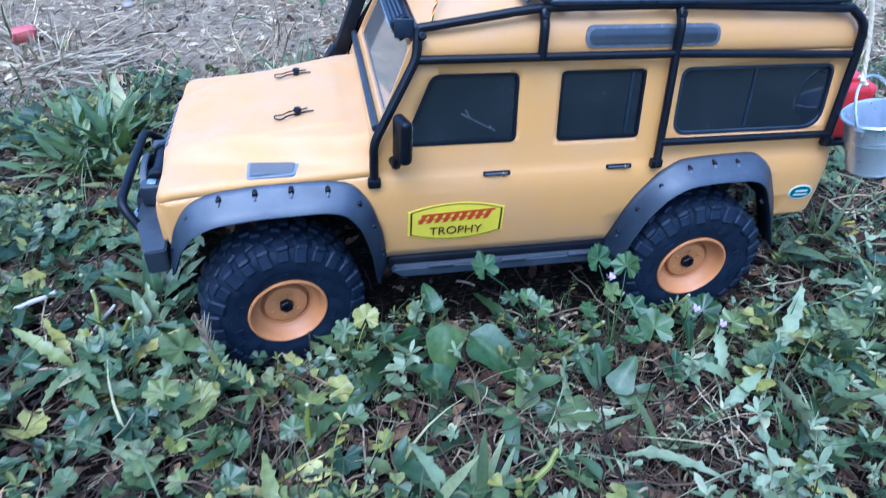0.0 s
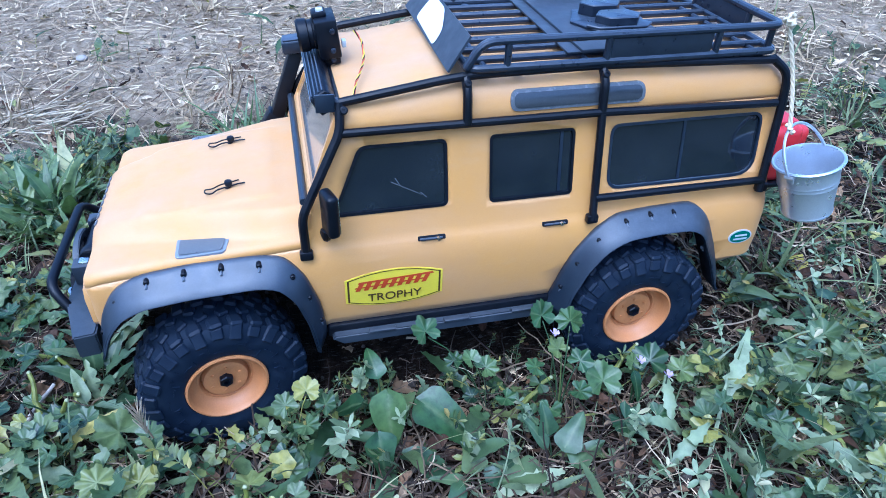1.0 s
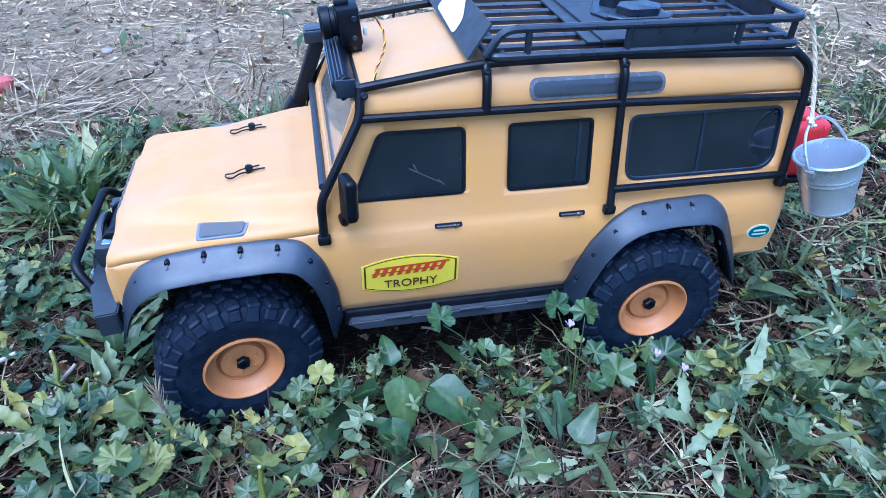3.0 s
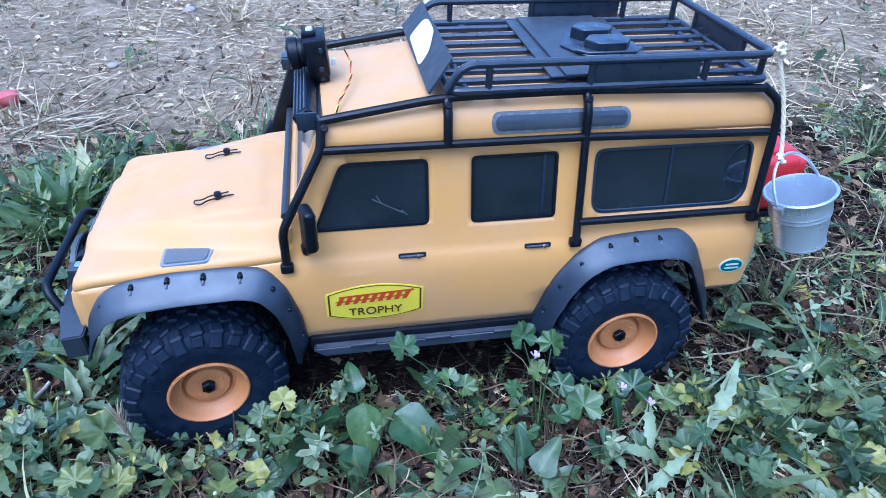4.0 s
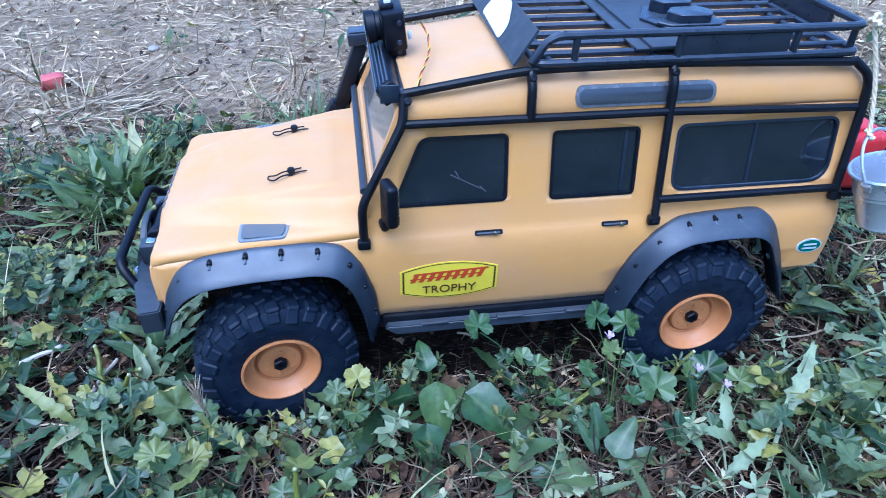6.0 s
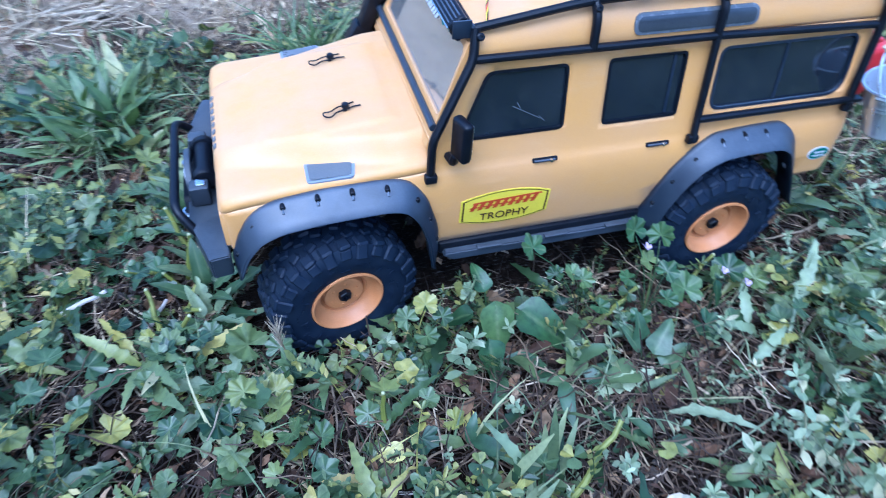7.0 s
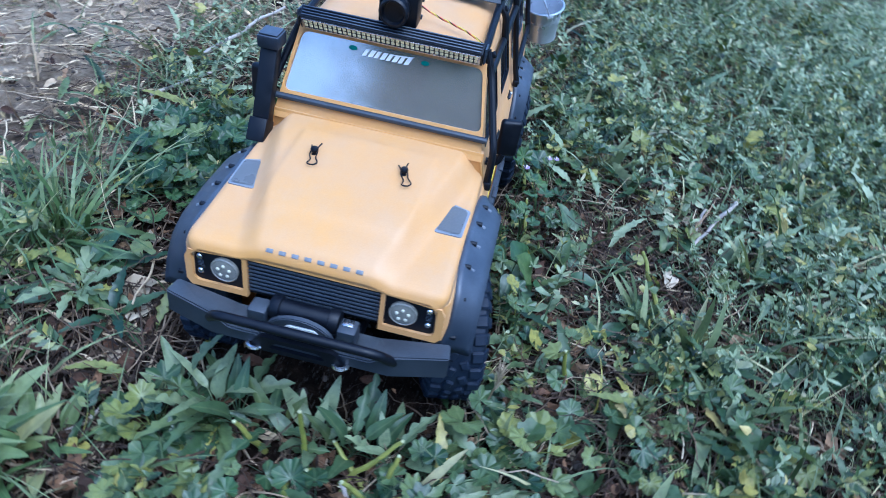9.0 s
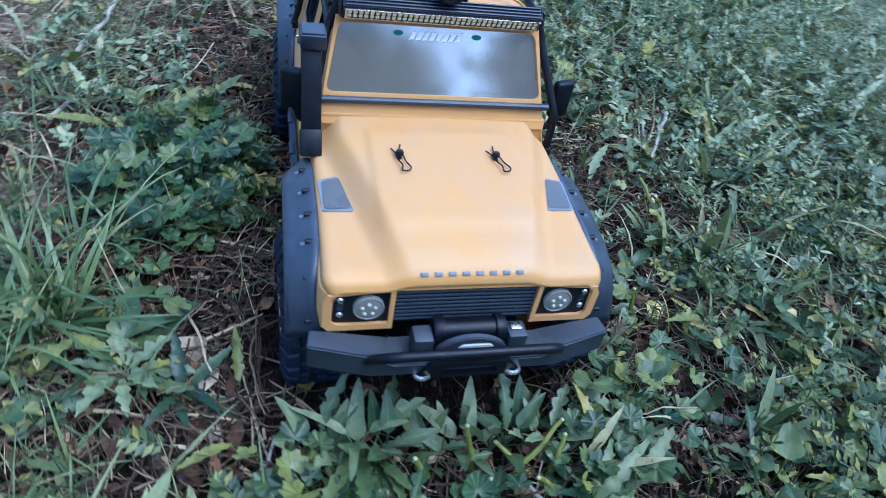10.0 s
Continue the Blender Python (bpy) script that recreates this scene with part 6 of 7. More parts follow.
stuff("grass", BLADES, scatter(9500, BLADES, lambda x, y: grassy(x, y) * (0.3 + 0.7 * near(x, y)), (0.3, 0.85), 20), GRASS, "blue-green grass blades among the weeds", "grass", True)
PALE_GRASS = leafy("pale_grass_blade", [(0.0, (0.130, 0.170, 0.082)), (0.5, (0.225, 0.272, 0.146)), (0.85, (0.35, 0.385, 0.225)), (1.0, (0.42, 0.375, 0.22))], False, 0.42)
stuff("pale_grass", BLADES, scatter(4200, BLADES, lambda x, y: bell(x, y, [(0.60, -0.72, 0.75, 0.46, 1.0), (0.32, 0.31, 0.26, 0.09, 0.7)]) * (0.35 + 0.65 * smoothstep(-0.15, 0.2, noise.noise(Vector((x * 7, y * 7, 3.0))))), (0.35, 0.85), 22, (-0.1, 1.5, -1.2, 0.45)), PALE_GRASS, "pale silvery grass blades in thick patches", "grass", True)
stuff("pale_weeds", SPRIG + LOBED, scatter(4200, SPRIG + LOBED, lambda x, y: bell(x, y, [(0.55, -0.72, 0.80, 0.50, 1.0), (0.10, -0.44, 0.35, 0.12, 0.35), (0.32, 0.31, 0.26, 0.09, 0.3)]) * (0.3 + 0.7 * smoothstep(-0.2, 0.2, noise.noise(Vector((x * 6, y * 6, 13.0))))), (0.55, 1.25), 24, (-0.3, 1.5, -1.2, 0.45)), PALE_GRASS, "pale grey-green small-leaved weeds in dense patches", "weeds", True)
stuff("dry_grass", BLADES, scatter(2800, BLADES, lambda x, y: (0.8 if y > 0.3 else 0.3) * (0.3 + 0.7 * near(x, y)), (0.3, 0.8), 30, (-1.3, 1.7, -1.1, 2.2)), STRAW, "dry bleached grass blades", "dry grass", True)


# ---- single plants ----
def round_ribs(lobes=5, n=41, rings=3):
    """How near each point of a round leaf lies to one of its ribs."""
    span = radians(155)
    row = [(0.5 + 0.5 * math.cos((-span + 2 * span * k / (n - 1)) * lobes * 180 / 155)) ** 3 for k in range(n)]
    return [1.0] + row * rings


def mesh_of(name, template, mat, smooth=True, ribs=None):
    """A mesh out of points and faces; ribs: values for the last points, those of the blade."""
    me = bpy.data.meshes.new(name)
    me.from_pydata(template[0], [], template[1])
    if ribs:
        me.attributes.new("rib", "FLOAT", "POINT").data.foreach_set("value", [0.0] * (len(template[0]) - len(ribs)) + ribs)
    me.materials.append(mat)
    if smooth:
        me.polygons.foreach_set("use_smooth", [True] * len(template[1]))
    return me


MALLOW_M = [mesh_of("leaf", t, LEAF_THING, True, round_ribs()) for t in MALLOW]
DOCK_M = [mesh_of("leaf", t, BROAD) for t in DOCK]
LOBED_M = [mesh_of("leaf", t, LEAF_THING) for t in LOBED]
BLADE_M = [mesh_of("blade", t, leafy("tuft_blade", BLUE_GREENS, True, 0.55)) for t in BLADES[:1]]
BLADE_M += [mesh_of("blade", t, BLADE_M[0].materials[0]) for t in BLADES[1:]]
WIDE_BLADE_M = [mesh_of("blade", grass_blade(L, w, le, dr, 6), TUFT_LEAF) for L, w, le, dr in ((0.105, 0.0046, 14, 45), (0.125, 0.0052, 26, 70), (0.085, 0.0042, 8, 25), (0.115, 0.0048, 38, 75), (0.070, 0.0050, 48, 50), (0.095, 0.0038, 20, 90))]
YOUNG_BLADE_M = [mesh_of("blade", t, LEAF_THING) for t in BLADES[2:6]]
DRY_BLADE_M = [mesh_of("blade", t, STRAW_THING) for t in BLADES]


def plant(name, label, category, group, meshes, x, y, count, size, spread=1.0, z=None, child="leaf", tilt=10, face=None):
    root = thing(name, label, category, Matrix.Translation((x, y, (ground_z(x, y) if z is None else z) - 0.001)), group)
    for k in range(count):
        o = new(child, rng.choice(meshes))
        o.parent = root
        turn = 360 * k / count + rng.uniform(-35, 35)
        for _ in range(12):
            s = size * rng.uniform(0.7, 1.2)
            tip = Vector((x, y, 0)) + Vector((math.cos(radians(turn)), math.sin(radians(turn)), 0)) * 0.045 * s
            if not under_truck(tip.x, tip.y, 0.022) and not in_wheel(tip.x, tip.y, 0.012):
                break
            turn = rng.uniform(0, 360)
        else:
            s *= 0.5
        o.matrix_basis = pose(rng.uniform(-1, 1) * 0.006 * spread, rng.uniform(-1, 1) * 0.006 * spread, 0, rng.gauss(0, tilt), rng.gauss(0, tilt), turn) @ Matrix.Scale(s, 4)
    return root


MALLOW_AT = [(-0.300, -0.085, 6, 0.9), (-0.310, 0.035, 6, 0.8), (0.045, -0.125, 6, 0.8), (0.225, -0.150, 7, 0.9), (0.085, -0.150, 7, 0.9),
             (0.215, -0.235, 9, 1.2), (0.245, -0.300, 9, 1.1), (0.300, -0.220, 10, 1.0), (0.190, -0.330, 7, 0.9), (-0.300, -0.200, 9, 0.9), (-0.360, -0.150, 9, 1.0), (-0.350, -0.300, 9, 1.0),
             (-0.250, -0.330, 8, 1.0), (-0.160, -0.300, 7, 0.9), (-0.060, -0.300, 8, 0.9), (-0.335, -0.050, 6, 0.8), (-0.420, -0.060, 9, 1.0), (-0.450, 0.110, 8, 0.9),
             (-0.020, 0.180, 12, 1.1), (0.030, 0.190, 12, 1.0), (-0.050, 0.170, 9, 0.9), (0.080, 0.175, 9, 0.9), (0.010, 0.230, 9, 0.9), (-0.150, -0.380, 8, 0.9), (0.050, -0.430, 9, 0.9), (0.150, -0.420, 8, 0.9), (-0.480, -0.180, 8, 1.0),
             (-0.290, 0.130, 7, 0.8), (0.330, -0.120, 8, 0.9), (0.400, -0.200, 8, 1.0), (0.350, 0.020, 7, 0.9), (-0.400, 0.200, 7, 0.9), (-0.260, -0.120, 7, 0.7), (0.300, -0.400, 8, 1.0), (-0.420, -0.380, 8, 1.0)]
for x, y, n, s in MALLOW_AT:
    plant("mallow_plant", "green mallow weed with round lobed leaves", "weed", "mallow weeds", MALLOW_M, x, y, max(4, n - 2), s * 0.70, 2.2, tilt=24)
DOCK_AT = [(-0.050, -0.165, 5, 0.95), (0.000, -0.190, 4, 1.05), (0.075, -0.300, 6, 0.7), (0.110, -0.330, 5, 0.7), (-0.150, -0.175, 3, 0.8), (0.235, -0.335, 6, 0.8), (-0.190, -0.310, 4, 0.8), (0.045, -0.260, 4, 0.7),
           (0.280, -0.080, 5, 1.0), (-0.170, 0.225, 6, 0.9), (-0.190, -0.240, 3, 0.7), (-0.350, 0.170, 6, 1.0), (-0.400, 0.090, 5, 0.9), (-0.090, -0.230, 4, 0.8), (0.310, 0.010, 4, 1.0)]
for x, y, n, s in DOCK_AT:
    plant("broadleaf_weed", "broad-leaved green weed with smooth leaves", "weed", "broadleaf weeds", DOCK_M, x, y, n, s * 0.72, 0.8)
LOBED_AT = [(-0.185, 0.215, 9, 1.0), (-0.205, 0.180, 7, 0.8), (-0.400, 0.220, 9, 0.9), (-0.320, -0.100, 8, 0.9), (-0.450, -0.250, 9, 1.0), (0.180, -0.270, 7, 0.8), (-0.110, -0.340, 8, 0.9), (0.260, -0.180, 8, 0.9), (-0.270, 0.050, 7, 0.9)]
for x, y, n, s in LOBED_AT:
    plant("rosette_weed", "flat rosette of toothed green leaves", "weed", "rosette weeds", LOBED_M, x, y, n + 3, s * 1.05, 0.6, tilt=8)
TUFT_AT = [(0.030, 0.300, 14, 0.8), (0.180, 0.340, 20, 0.9), (0.300, 0.310, 12, 0.7), (0.000, 0.330, 14, 0.9), (0.670, 0.220, 18, 0.9), (0.330, -0.170, 14, 0.9), (0.345, -0.140, 12, 0.9), (-0.095, -0.280, 9, 0.7), (-0.070, 0.265, 22, 1.1), (-0.100, 0.285, 14, 0.9), (-0.330, 0.260, 22, 1.0), (-0.370, 0.330, 20, 1.0), (0.350, -0.050, 16, 1.0), (0.400, 0.080, 18, 1.0), (-0.060, -0.390, 14, 0.9), (-0.180, -0.260, 10, 0.7), (-0.120, -0.420, 14, 0.9),
           (0.100, -0.500, 16, 0.9), (-0.020, -0.520, 16, 1.0), (-0.340, 0.210, 14, 0.7), (-0.390, -0.220, 12, 0.8), (0.450, -0.350, 16, 1.0), (0.250, -0.550, 16, 1.0), (-0.200, -0.130, 7, 0.6), (-0.260, -0.190, 9, 0.7)]
for x, y, n, s in TUFT_AT:
    plant("grass_tuft", "tuft of long blue-green grass blades", "grass", "grass tufts", BLADE_M, x, y, n, s, 1.5, child="blade", tilt=12)
for x, y, n, s in ((-0.275, 0.232, 16, 0.6), (-0.290, 0.245, 10, 0.5), (0.124, -0.165, 6, 0.6), (0.215, -0.160, 8, 0.75), (-0.110, -0.175, 6, 0.6), (0.030, -0.185, 7, 0.6), (-0.230, -0.175, 7, 0.6), (-0.300, -0.080, 8, 0.6), (0.270, -0.230, 8, 0.7), (-0.170, -0.220, 7, 0.6)):
    plant("grass_tuft", "small tuft of fresh yellow-green grass blades", "grass", "fresh grass tufts", YOUNG_BLADE_M, x, y, n, s, 1.8, child="blade", tilt=18)
for x, y, n, sz in ((-0.134, 0.272, 46, 0.95), (-0.112, 0.292, 34, 0.9), (-0.160, 0.290, 30, 0.85), (-0.150, 0.310, 22, 0.9), (-0.245, 0.245, 14, 0.45)):
    plant("grass_tuft", "thick tuft of broad fresh green grass blades", "grass", "broad grass tufts", WIDE_BLADE_M, x, y, n, sz, 2.2, child="blade", tilt=14)
DRY_AT = [(-0.220, 0.425, 14, 0.7), (-0.230, 0.440, 12, 0.6), (-0.200, 0.394, 10, 0.65), (0.030, 0.290, 9, 0.5), (0.060, 0.310, 8, 0.5), (-0.250, 1.010, 20, 1.0), (-0.640, 1.050, 20, 0.9), (0.810, 0.690, 16, 0.8), (0.750, 0.420, 10, 0.7), (0.540, 0.140, 10, 0.6), (-0.540, 0.560, 26, 0.9), (-0.470, 0.520, 20, 0.8), (-0.170, 0.520, 16, 0.8), (-0.230, 0.900, 18, 0.9), (-0.600, 0.480, 18, 0.8), (0.520, 0.350, 14, 0.8), (0.100, 0.720, 14, 0.8), (-0.020, 1.150, 18, 1.0), (0.600, 0.700, 14, 0.9)]
for x, y, n, s in DRY_AT:
    plant("dry_grass_tuft", "tuft of bleached dry grass stalks", "dry grass", "dry grass tufts", DRY_BLADE_M, x, y, n, s, 3.0, child="blade", tilt=28)


def heart_blade(length, width, seed):
    """A broad heart-shaped leaf with a sunk midrib and a wavy rim."""
    q = random.Random(seed)
    vs, fs = [], []
    n = 10
    for k in range(n + 1):
        f = k / n
        w = width * 0.5 * min(1.0, (f / 0.22) ** 0.5) * (1 - f) ** 0.62 * 1.22 * (1 + 0.07 * math.sin(9 * f + seed)) + 0.0003
        droop = -0.22 * length * f * f
        for j, u in enumerate((-1, -0.5, 0, 0.5, 1)):
            vs.append((length * (f - 0.10 * abs(u) * (1 - f)), u * w, droop + w * 0.30 * abs(u) + 0.05 * width * math.sin(7 * f + 3 * u + seed) * abs(u) + q.uniform(-0.02, 0.02) * width))
    for k in range(n):
        for j in range(4):
            i = 5 * k + j
            fs.append((i, i + 1, i + 6, i + 5))
    return vs, fs


def toothed_blade(length, width, seed):
    """A long leaf cut into soft, uneven lobes on both sides of a pale rib."""
    q = random.Random(seed)
    vs, fs = [], []
    n = 22
    phase = (q.uniform(0, 3), q.uniform(0, 3))
    for k in range(n + 1):
        f = k / n
        env = min(1.0, 0.25 + 1.6 * f) * (1 - f ** 3)
        droop = -0.30 * length * f * f
        row = []
        for side in (-1, 1):
            lobe = 0.26 + 0.74 * abs(math.sin(math.pi * 3.6 * f + phase[side > 0])) ** 0.7
            row.append(width * 0.5 * env * lobe * q.uniform(0.85, 1.1) + 0.0004)
        for u in (-1, -0.5, 0, 0.5, 1):
            w = row[u > 0]
            vs.append((length * f + abs(u) * w * 0.35, u * w, droop + abs(u) * w * 0.35 + q.uniform(-0.03, 0.03) * width * abs(u)))
    for k in range(n):
        for j in range(4):
            i = 5 * k + j
            fs.append((i, i + 1, i + 6, i + 5))
    return vs, fs


def weed(name, label, group, base, leaves, mat=None, stem=0.0009):
    """A plant whose stalks each carry one leaf: (shape, x, y, z of the stalk's tip, size, heading, rise, roll)."""
    bx, by = base
    gz = ground_z(bx, by) - 0.001
    root = thing(name, label, "weed", Matrix.Translation((bx, by, gz)), group)
    for k, (shape, x, y, z, size, az, el, roll) in enumerate(leaves):
        seed = 400 + int(1000 * abs(x) + 7000 * abs(y)) + k
        if shape == "round":
            bv, bf = mallow_blade(size, seed, 5 + 2 * (k % 2))
            ribs = round_ribs(5 + 2 * (k % 2))
        elif shape == "heart":
            bv, bf = heart_blade(size, size * 0.66, seed)
        elif shape == "lance":
            bv, bf = heart_blade(size, size * 0.36, seed)
        elif shape == "strap":
            bv, bf = heart_blade(size, size * 0.17, seed)
        else:
            bv, bf = toothed_blade(size, size * 0.40, seed)
        if shape != "round":
            ribs = [float(i % 5 == 2) for i in range(len(bv))]
        tip = Vector((x - bx, y - by, z - gz))
        m = Matrix.Translation(tip) @ pose(0, 0, 0, 0, 0, az) @ pose(0, 0, 0, 0, -el, 0) @ pose(0, 0, 0, roll, 0, 0)
        flat = math.hypot(tip.x, tip.y)
        sv, sf = stalk(max(0.002, flat), max(0.002, tip.z), stem, 0.6, 5)
        turn = pose(0, 0, 0, 0, 0, math.degrees(math.atan2(tip.y, tip.x)))
        n = len(sv)
        vs = [tuple(turn @ Vector(v)) for v in sv] + [tuple(m @ Vector(v)) for v in bv]
        o = new("leaf", mesh_of("leaf", (vs, sf + [tuple(i + n for i in f) for f in bf]), mat or (LEAF_THING if shape == "round" else BROAD), True, ribs))
        o.parent = root


def bush(name, label, group, base, spread, height, count, size, seed, shapes=("round",), mat=None, rise=(-25, 35)):
    """A leafy weed with its leaves spread over a low mound."""
    q = random.Random(seed)
    leaves = []
    for k in range(count):
        a, f = 2.4 * k + q.uniform(-0.4, 0.4), math.sqrt((k + 0.5) / count)
        x, y = base[0] + spread * f * math.cos(a), base[1] + spread * f * math.sin(a)
        if (under_truck(x, y, 0.012) and x > -0.245) or in_wheel(x, y, 0.012):
            continue
        z = ground_z(x, y) + height * (1 - 0.75 * f * f) * q.uniform(0.55, 1.1)
        leaves.append((q.choice(shapes), x, y, z, size * q.uniform(0.6, 1.2), math.degrees(a) + q.uniform(-30, 30), q.uniform(*rise), q.uniform(-25, 25)))
    weed(name, label, group, base, leaves, mat)


ROUND = "green mallow weed with round lobed leaves"
MG, BG = "mallow weeds", "broadleaf weeds"
# along the side sill
# sill mallows in DARK_LEAF carry the truck's shade in their leaf colour
weed("mallow_plant", ROUND, MG, (0.030, -0.142), [("round", -0.013, -0.127, 0.083, 0.0125, 110, 45, 10), ("round", 0.004, -0.135, 0.058, 0.008, 60, 30, -15), ("round", 0.018, -0.140, 0.062, 0.008, 120, 35, 0), ("round", 0.026, -0.138, 0.050, 0.010, 20, 10, 20), ("round", 0.040, -0.150, 0.030, 0.009, -60, 5, 0)], DARK_LEAF)
weed("mallow_plant", ROUND, MG, (0.084, -0.158), [("round", 0.078, -0.122, 0.074, 0.0125, 100, 55, 10), ("round", 0.098, -0.128, 0.070, 0.012, 70, 60, -25), ("round", 0.088, -0.140, 0.056, 0.010, 120, 30, 0), ("round", 0.070, -0.145, 0.048, 0.009, 160, 20, 0), ("round", 0.100, -0.146, 0.046, 0.011, 30, 20, 15), ("round", 0.094, -0.160, 0.034, 0.010, -40, 5, 0), ("round", 0.074, -0.164, 0.026, 0.010, -120, 0, 10)], DARK_LEAF)
weed("mallow_plant", ROUND, MG, (-0.116, -0.152), [("round", -0.104, -0.143, 0.062, 0.0105, 80, 45, 10), ("round", -0.117, -0.147, 0.056, 0.010, 130, 35, -15), ("round", -0.094, -0.148, 0.052, 0.009, 30, 30, 0), ("round", -0.108, -0.153, 0.046, 0.010, -60, 10, 0), ("round", -0.122, -0.160, 0.030, 0.009, -120, -5, 0)])
weed("broadleaf_weed", "tall weed with large drooping heart-shaped leaves", BG, (-0.050, -0.138), [("heart", -0.047, -0.143, 0.048, 0.042, -95, -48, 8), ("heart", -0.022, -0.141, 0.030, 0.052, -42, -18, 14), ("heart", -0.058, -0.164, 0.030, 0.034, -85, -42, -10), ("heart", -0.066, -0.140, 0.040, 0.026, 170, -20, 0), ("heart", -0.052, -0.128, 0.052, 0.024, 100, 30, 0)], DARK_LEAF, 0.0012)
weed("broadleaf_weed", "low weed with spoon-shaped pale green leaves", BG, (0.066, -0.194), [("heart", 0.064, -0.185, 0.022, 0.024, 95, 66, 5), ("heart", 0.074, -0.196, 0.016, 0.030, 40, 38, 10), ("heart", 0.078, -0.206, 0.010, 0.028, 20, 28, -10), ("heart", 0.052, -0.205, 0.010, 0.034, -170, 18, 0), ("lance", 0.060, -0.192, 0.018, 0.030, 130, 50, 0)])
weed("broadleaf_weed", "low weed with spoon-shaped pale green leaves", BG, (0.008, -0.198), [("heart", 0.006, -0.196, 0.012, 0.028, 95, 48, 0), ("heart", 0.014, -0.204, 0.008, 0.024, 20, 30, 0), ("lance", -0.004, -0.202, 0.010, 0.026, 170, 25, 0)])
weed("mallow_plant", ROUND, MG, (0.140, -0.168), [("round", 0.120, -0.158, 0.026, 0.0165, 80, 36, 10), ("round", 0.126, -0.178, 0.016, 0.0155, -60, -6, 0), ("round", 0.160, -0.152, 0.034, 0.0150, 60, 30, -10), ("round", 0.143, -0.156, 0.044, 0.008, 90, 50, 0), ("lance", 0.142, -0.160, 0.040, 0.024, -80, -50, 0), ("round", 0.182, -0.158, 0.028, 0.013, 10, 15, 10), ("round", 0.152, -0.182, 0.014, 0.011, -30, 0, 0)], DARK_LEAF)
weed("sprouting_weed", "pale green upright weed sprig with curled tip", "sprouting weeds", (-0.070, -0.133), [("round", -0.060, -0.126, 0.064, 0.006, 20, -50, 0), ("round", -0.063, -0.128, 0.056, 0.006, 160, 20, 0), ("round", -0.066, -0.129, 0.046, 0.007, 60, 30, 0), ("round", -0.068, -0.134, 0.034, 0.006, -90, 10, 0)], PALE_LEAF, 0.0016)
# round the front wheel
weed("mallow_plant", ROUND, MG, (-0.236, -0.140), [("round", -0.232, -0.126, 0.034, 0.0175, 150, 25, 8), ("round", -0.216, -0.136, 0.036, 0.012, 60, 40, 0), ("round", -0.246, -0.148, 0.022, 0.013, -120, 5, 0), ("round", -0.228, -0.150, 0.020, 0.012, -50, 10, 0), ("round", -0.212, -0.148, 0.024, 0.010, 20, 20, 0)])
weed("rosette_weed", "pale rosette of long toothed leaves", "rosette weeds", (-0.262, -0.150), [("toothed", -0.262, -0.146, 0.016, 0.052, 160, 18, 0), ("toothed", -0.258, -0.152, 0.014, 0.046, -150, 15, 10), ("toothed", -0.256, -0.144, 0.018, 0.044, 60, 30, 0), ("toothed", -0.254, -0.154, 0.014, 0.042, -60, 20, 0), ("toothed", -0.264, -0.156, 0.012, 0.040, -110, 12, 0)], PALE_LEAF)
bush("mallow_plant", ROUND, MG, (-0.285, -0.120), 0.040, 0.045, 10, 0.012, 31)
# beside the rear wheel
bush("mallow_plant", "yellow-green mallow weed with many small leaves", MG, (0.200, -0.215), 0.034, 0.060, 13, 0.0110, 32)
bush("mallow_plant", ROUND, MG, (0.290, -0.190), 0.050, 0.062, 15, 0.0125, 33)
bush("broadleaf_weed", "pale broad-leaved weed beside the bucket", BG, (0.350, -0.135), 0.040, 0.040, 9, 0.024, 34, ("heart", "lance", "toothed"))
bush("mallow_plant", ROUND, MG, (0.255, -0.275), 0.045, 0.042, 11, 0.0125, 35)
bush("mallow_plant", ROUND, MG, (0.385, -0.235), 0.055, 0.055, 14, 0.0135, 36)
# before the bumper
UNDER = "weed with broad upright grey-green leaves under the bumper"
for k, (x, y, r, h, n, sz) in enumerate(((-0.262, 0.060, 0.022, 0.030, 12, 0.040), (-0.266, 0.040, 0.022, 0.028, 11, 0.038), (-0.258, 0.086, 0.020, 0.026, 9, 0.034), (-0.266, -0.050, 0.022, 0.024, 11, 0.036), (-0.268, -0.018, 0.020, 0.022, 9, 0.032), (-0.270, 0.012, 0.018, 0.020, 8, 0.030), (-0.268, -0.082, 0.020, 0.022, 9, 0.030))):
    bush("broadleaf_weed", UNDER, BG, (x, y), r, h, n, sz, 37 + 3 * k, ("lance", "toothed", "strap", "lance"), BROAD if k % 2 else PALE_LEAF, (25, 75))
bush("mallow_plant", ROUND, MG, (-0.282, -0.110), 0.036, 0.036, 16, 0.013, 40)
bush("mallow_plant", ROUND, MG, (-0.232, -0.180), 0.034, 0.040, 14, 0.012, 41)
bush("mallow_plant", ROUND, MG, (-0.345, -0.010), 0.042, 0.034, 8, 0.0125, 42, ("round",), DARK_LEAF)
bush("broadleaf_weed", "dark blue-green weed with toothed leaves", BG, (-0.320, -0.250), 0.040, 0.045, 13, 0.026, 43, ("heart", "toothed"))
bush("mallow_plant", ROUND, MG, (-0.285, 0.095), 0.030, 0.034, 14, 0.012, 44)
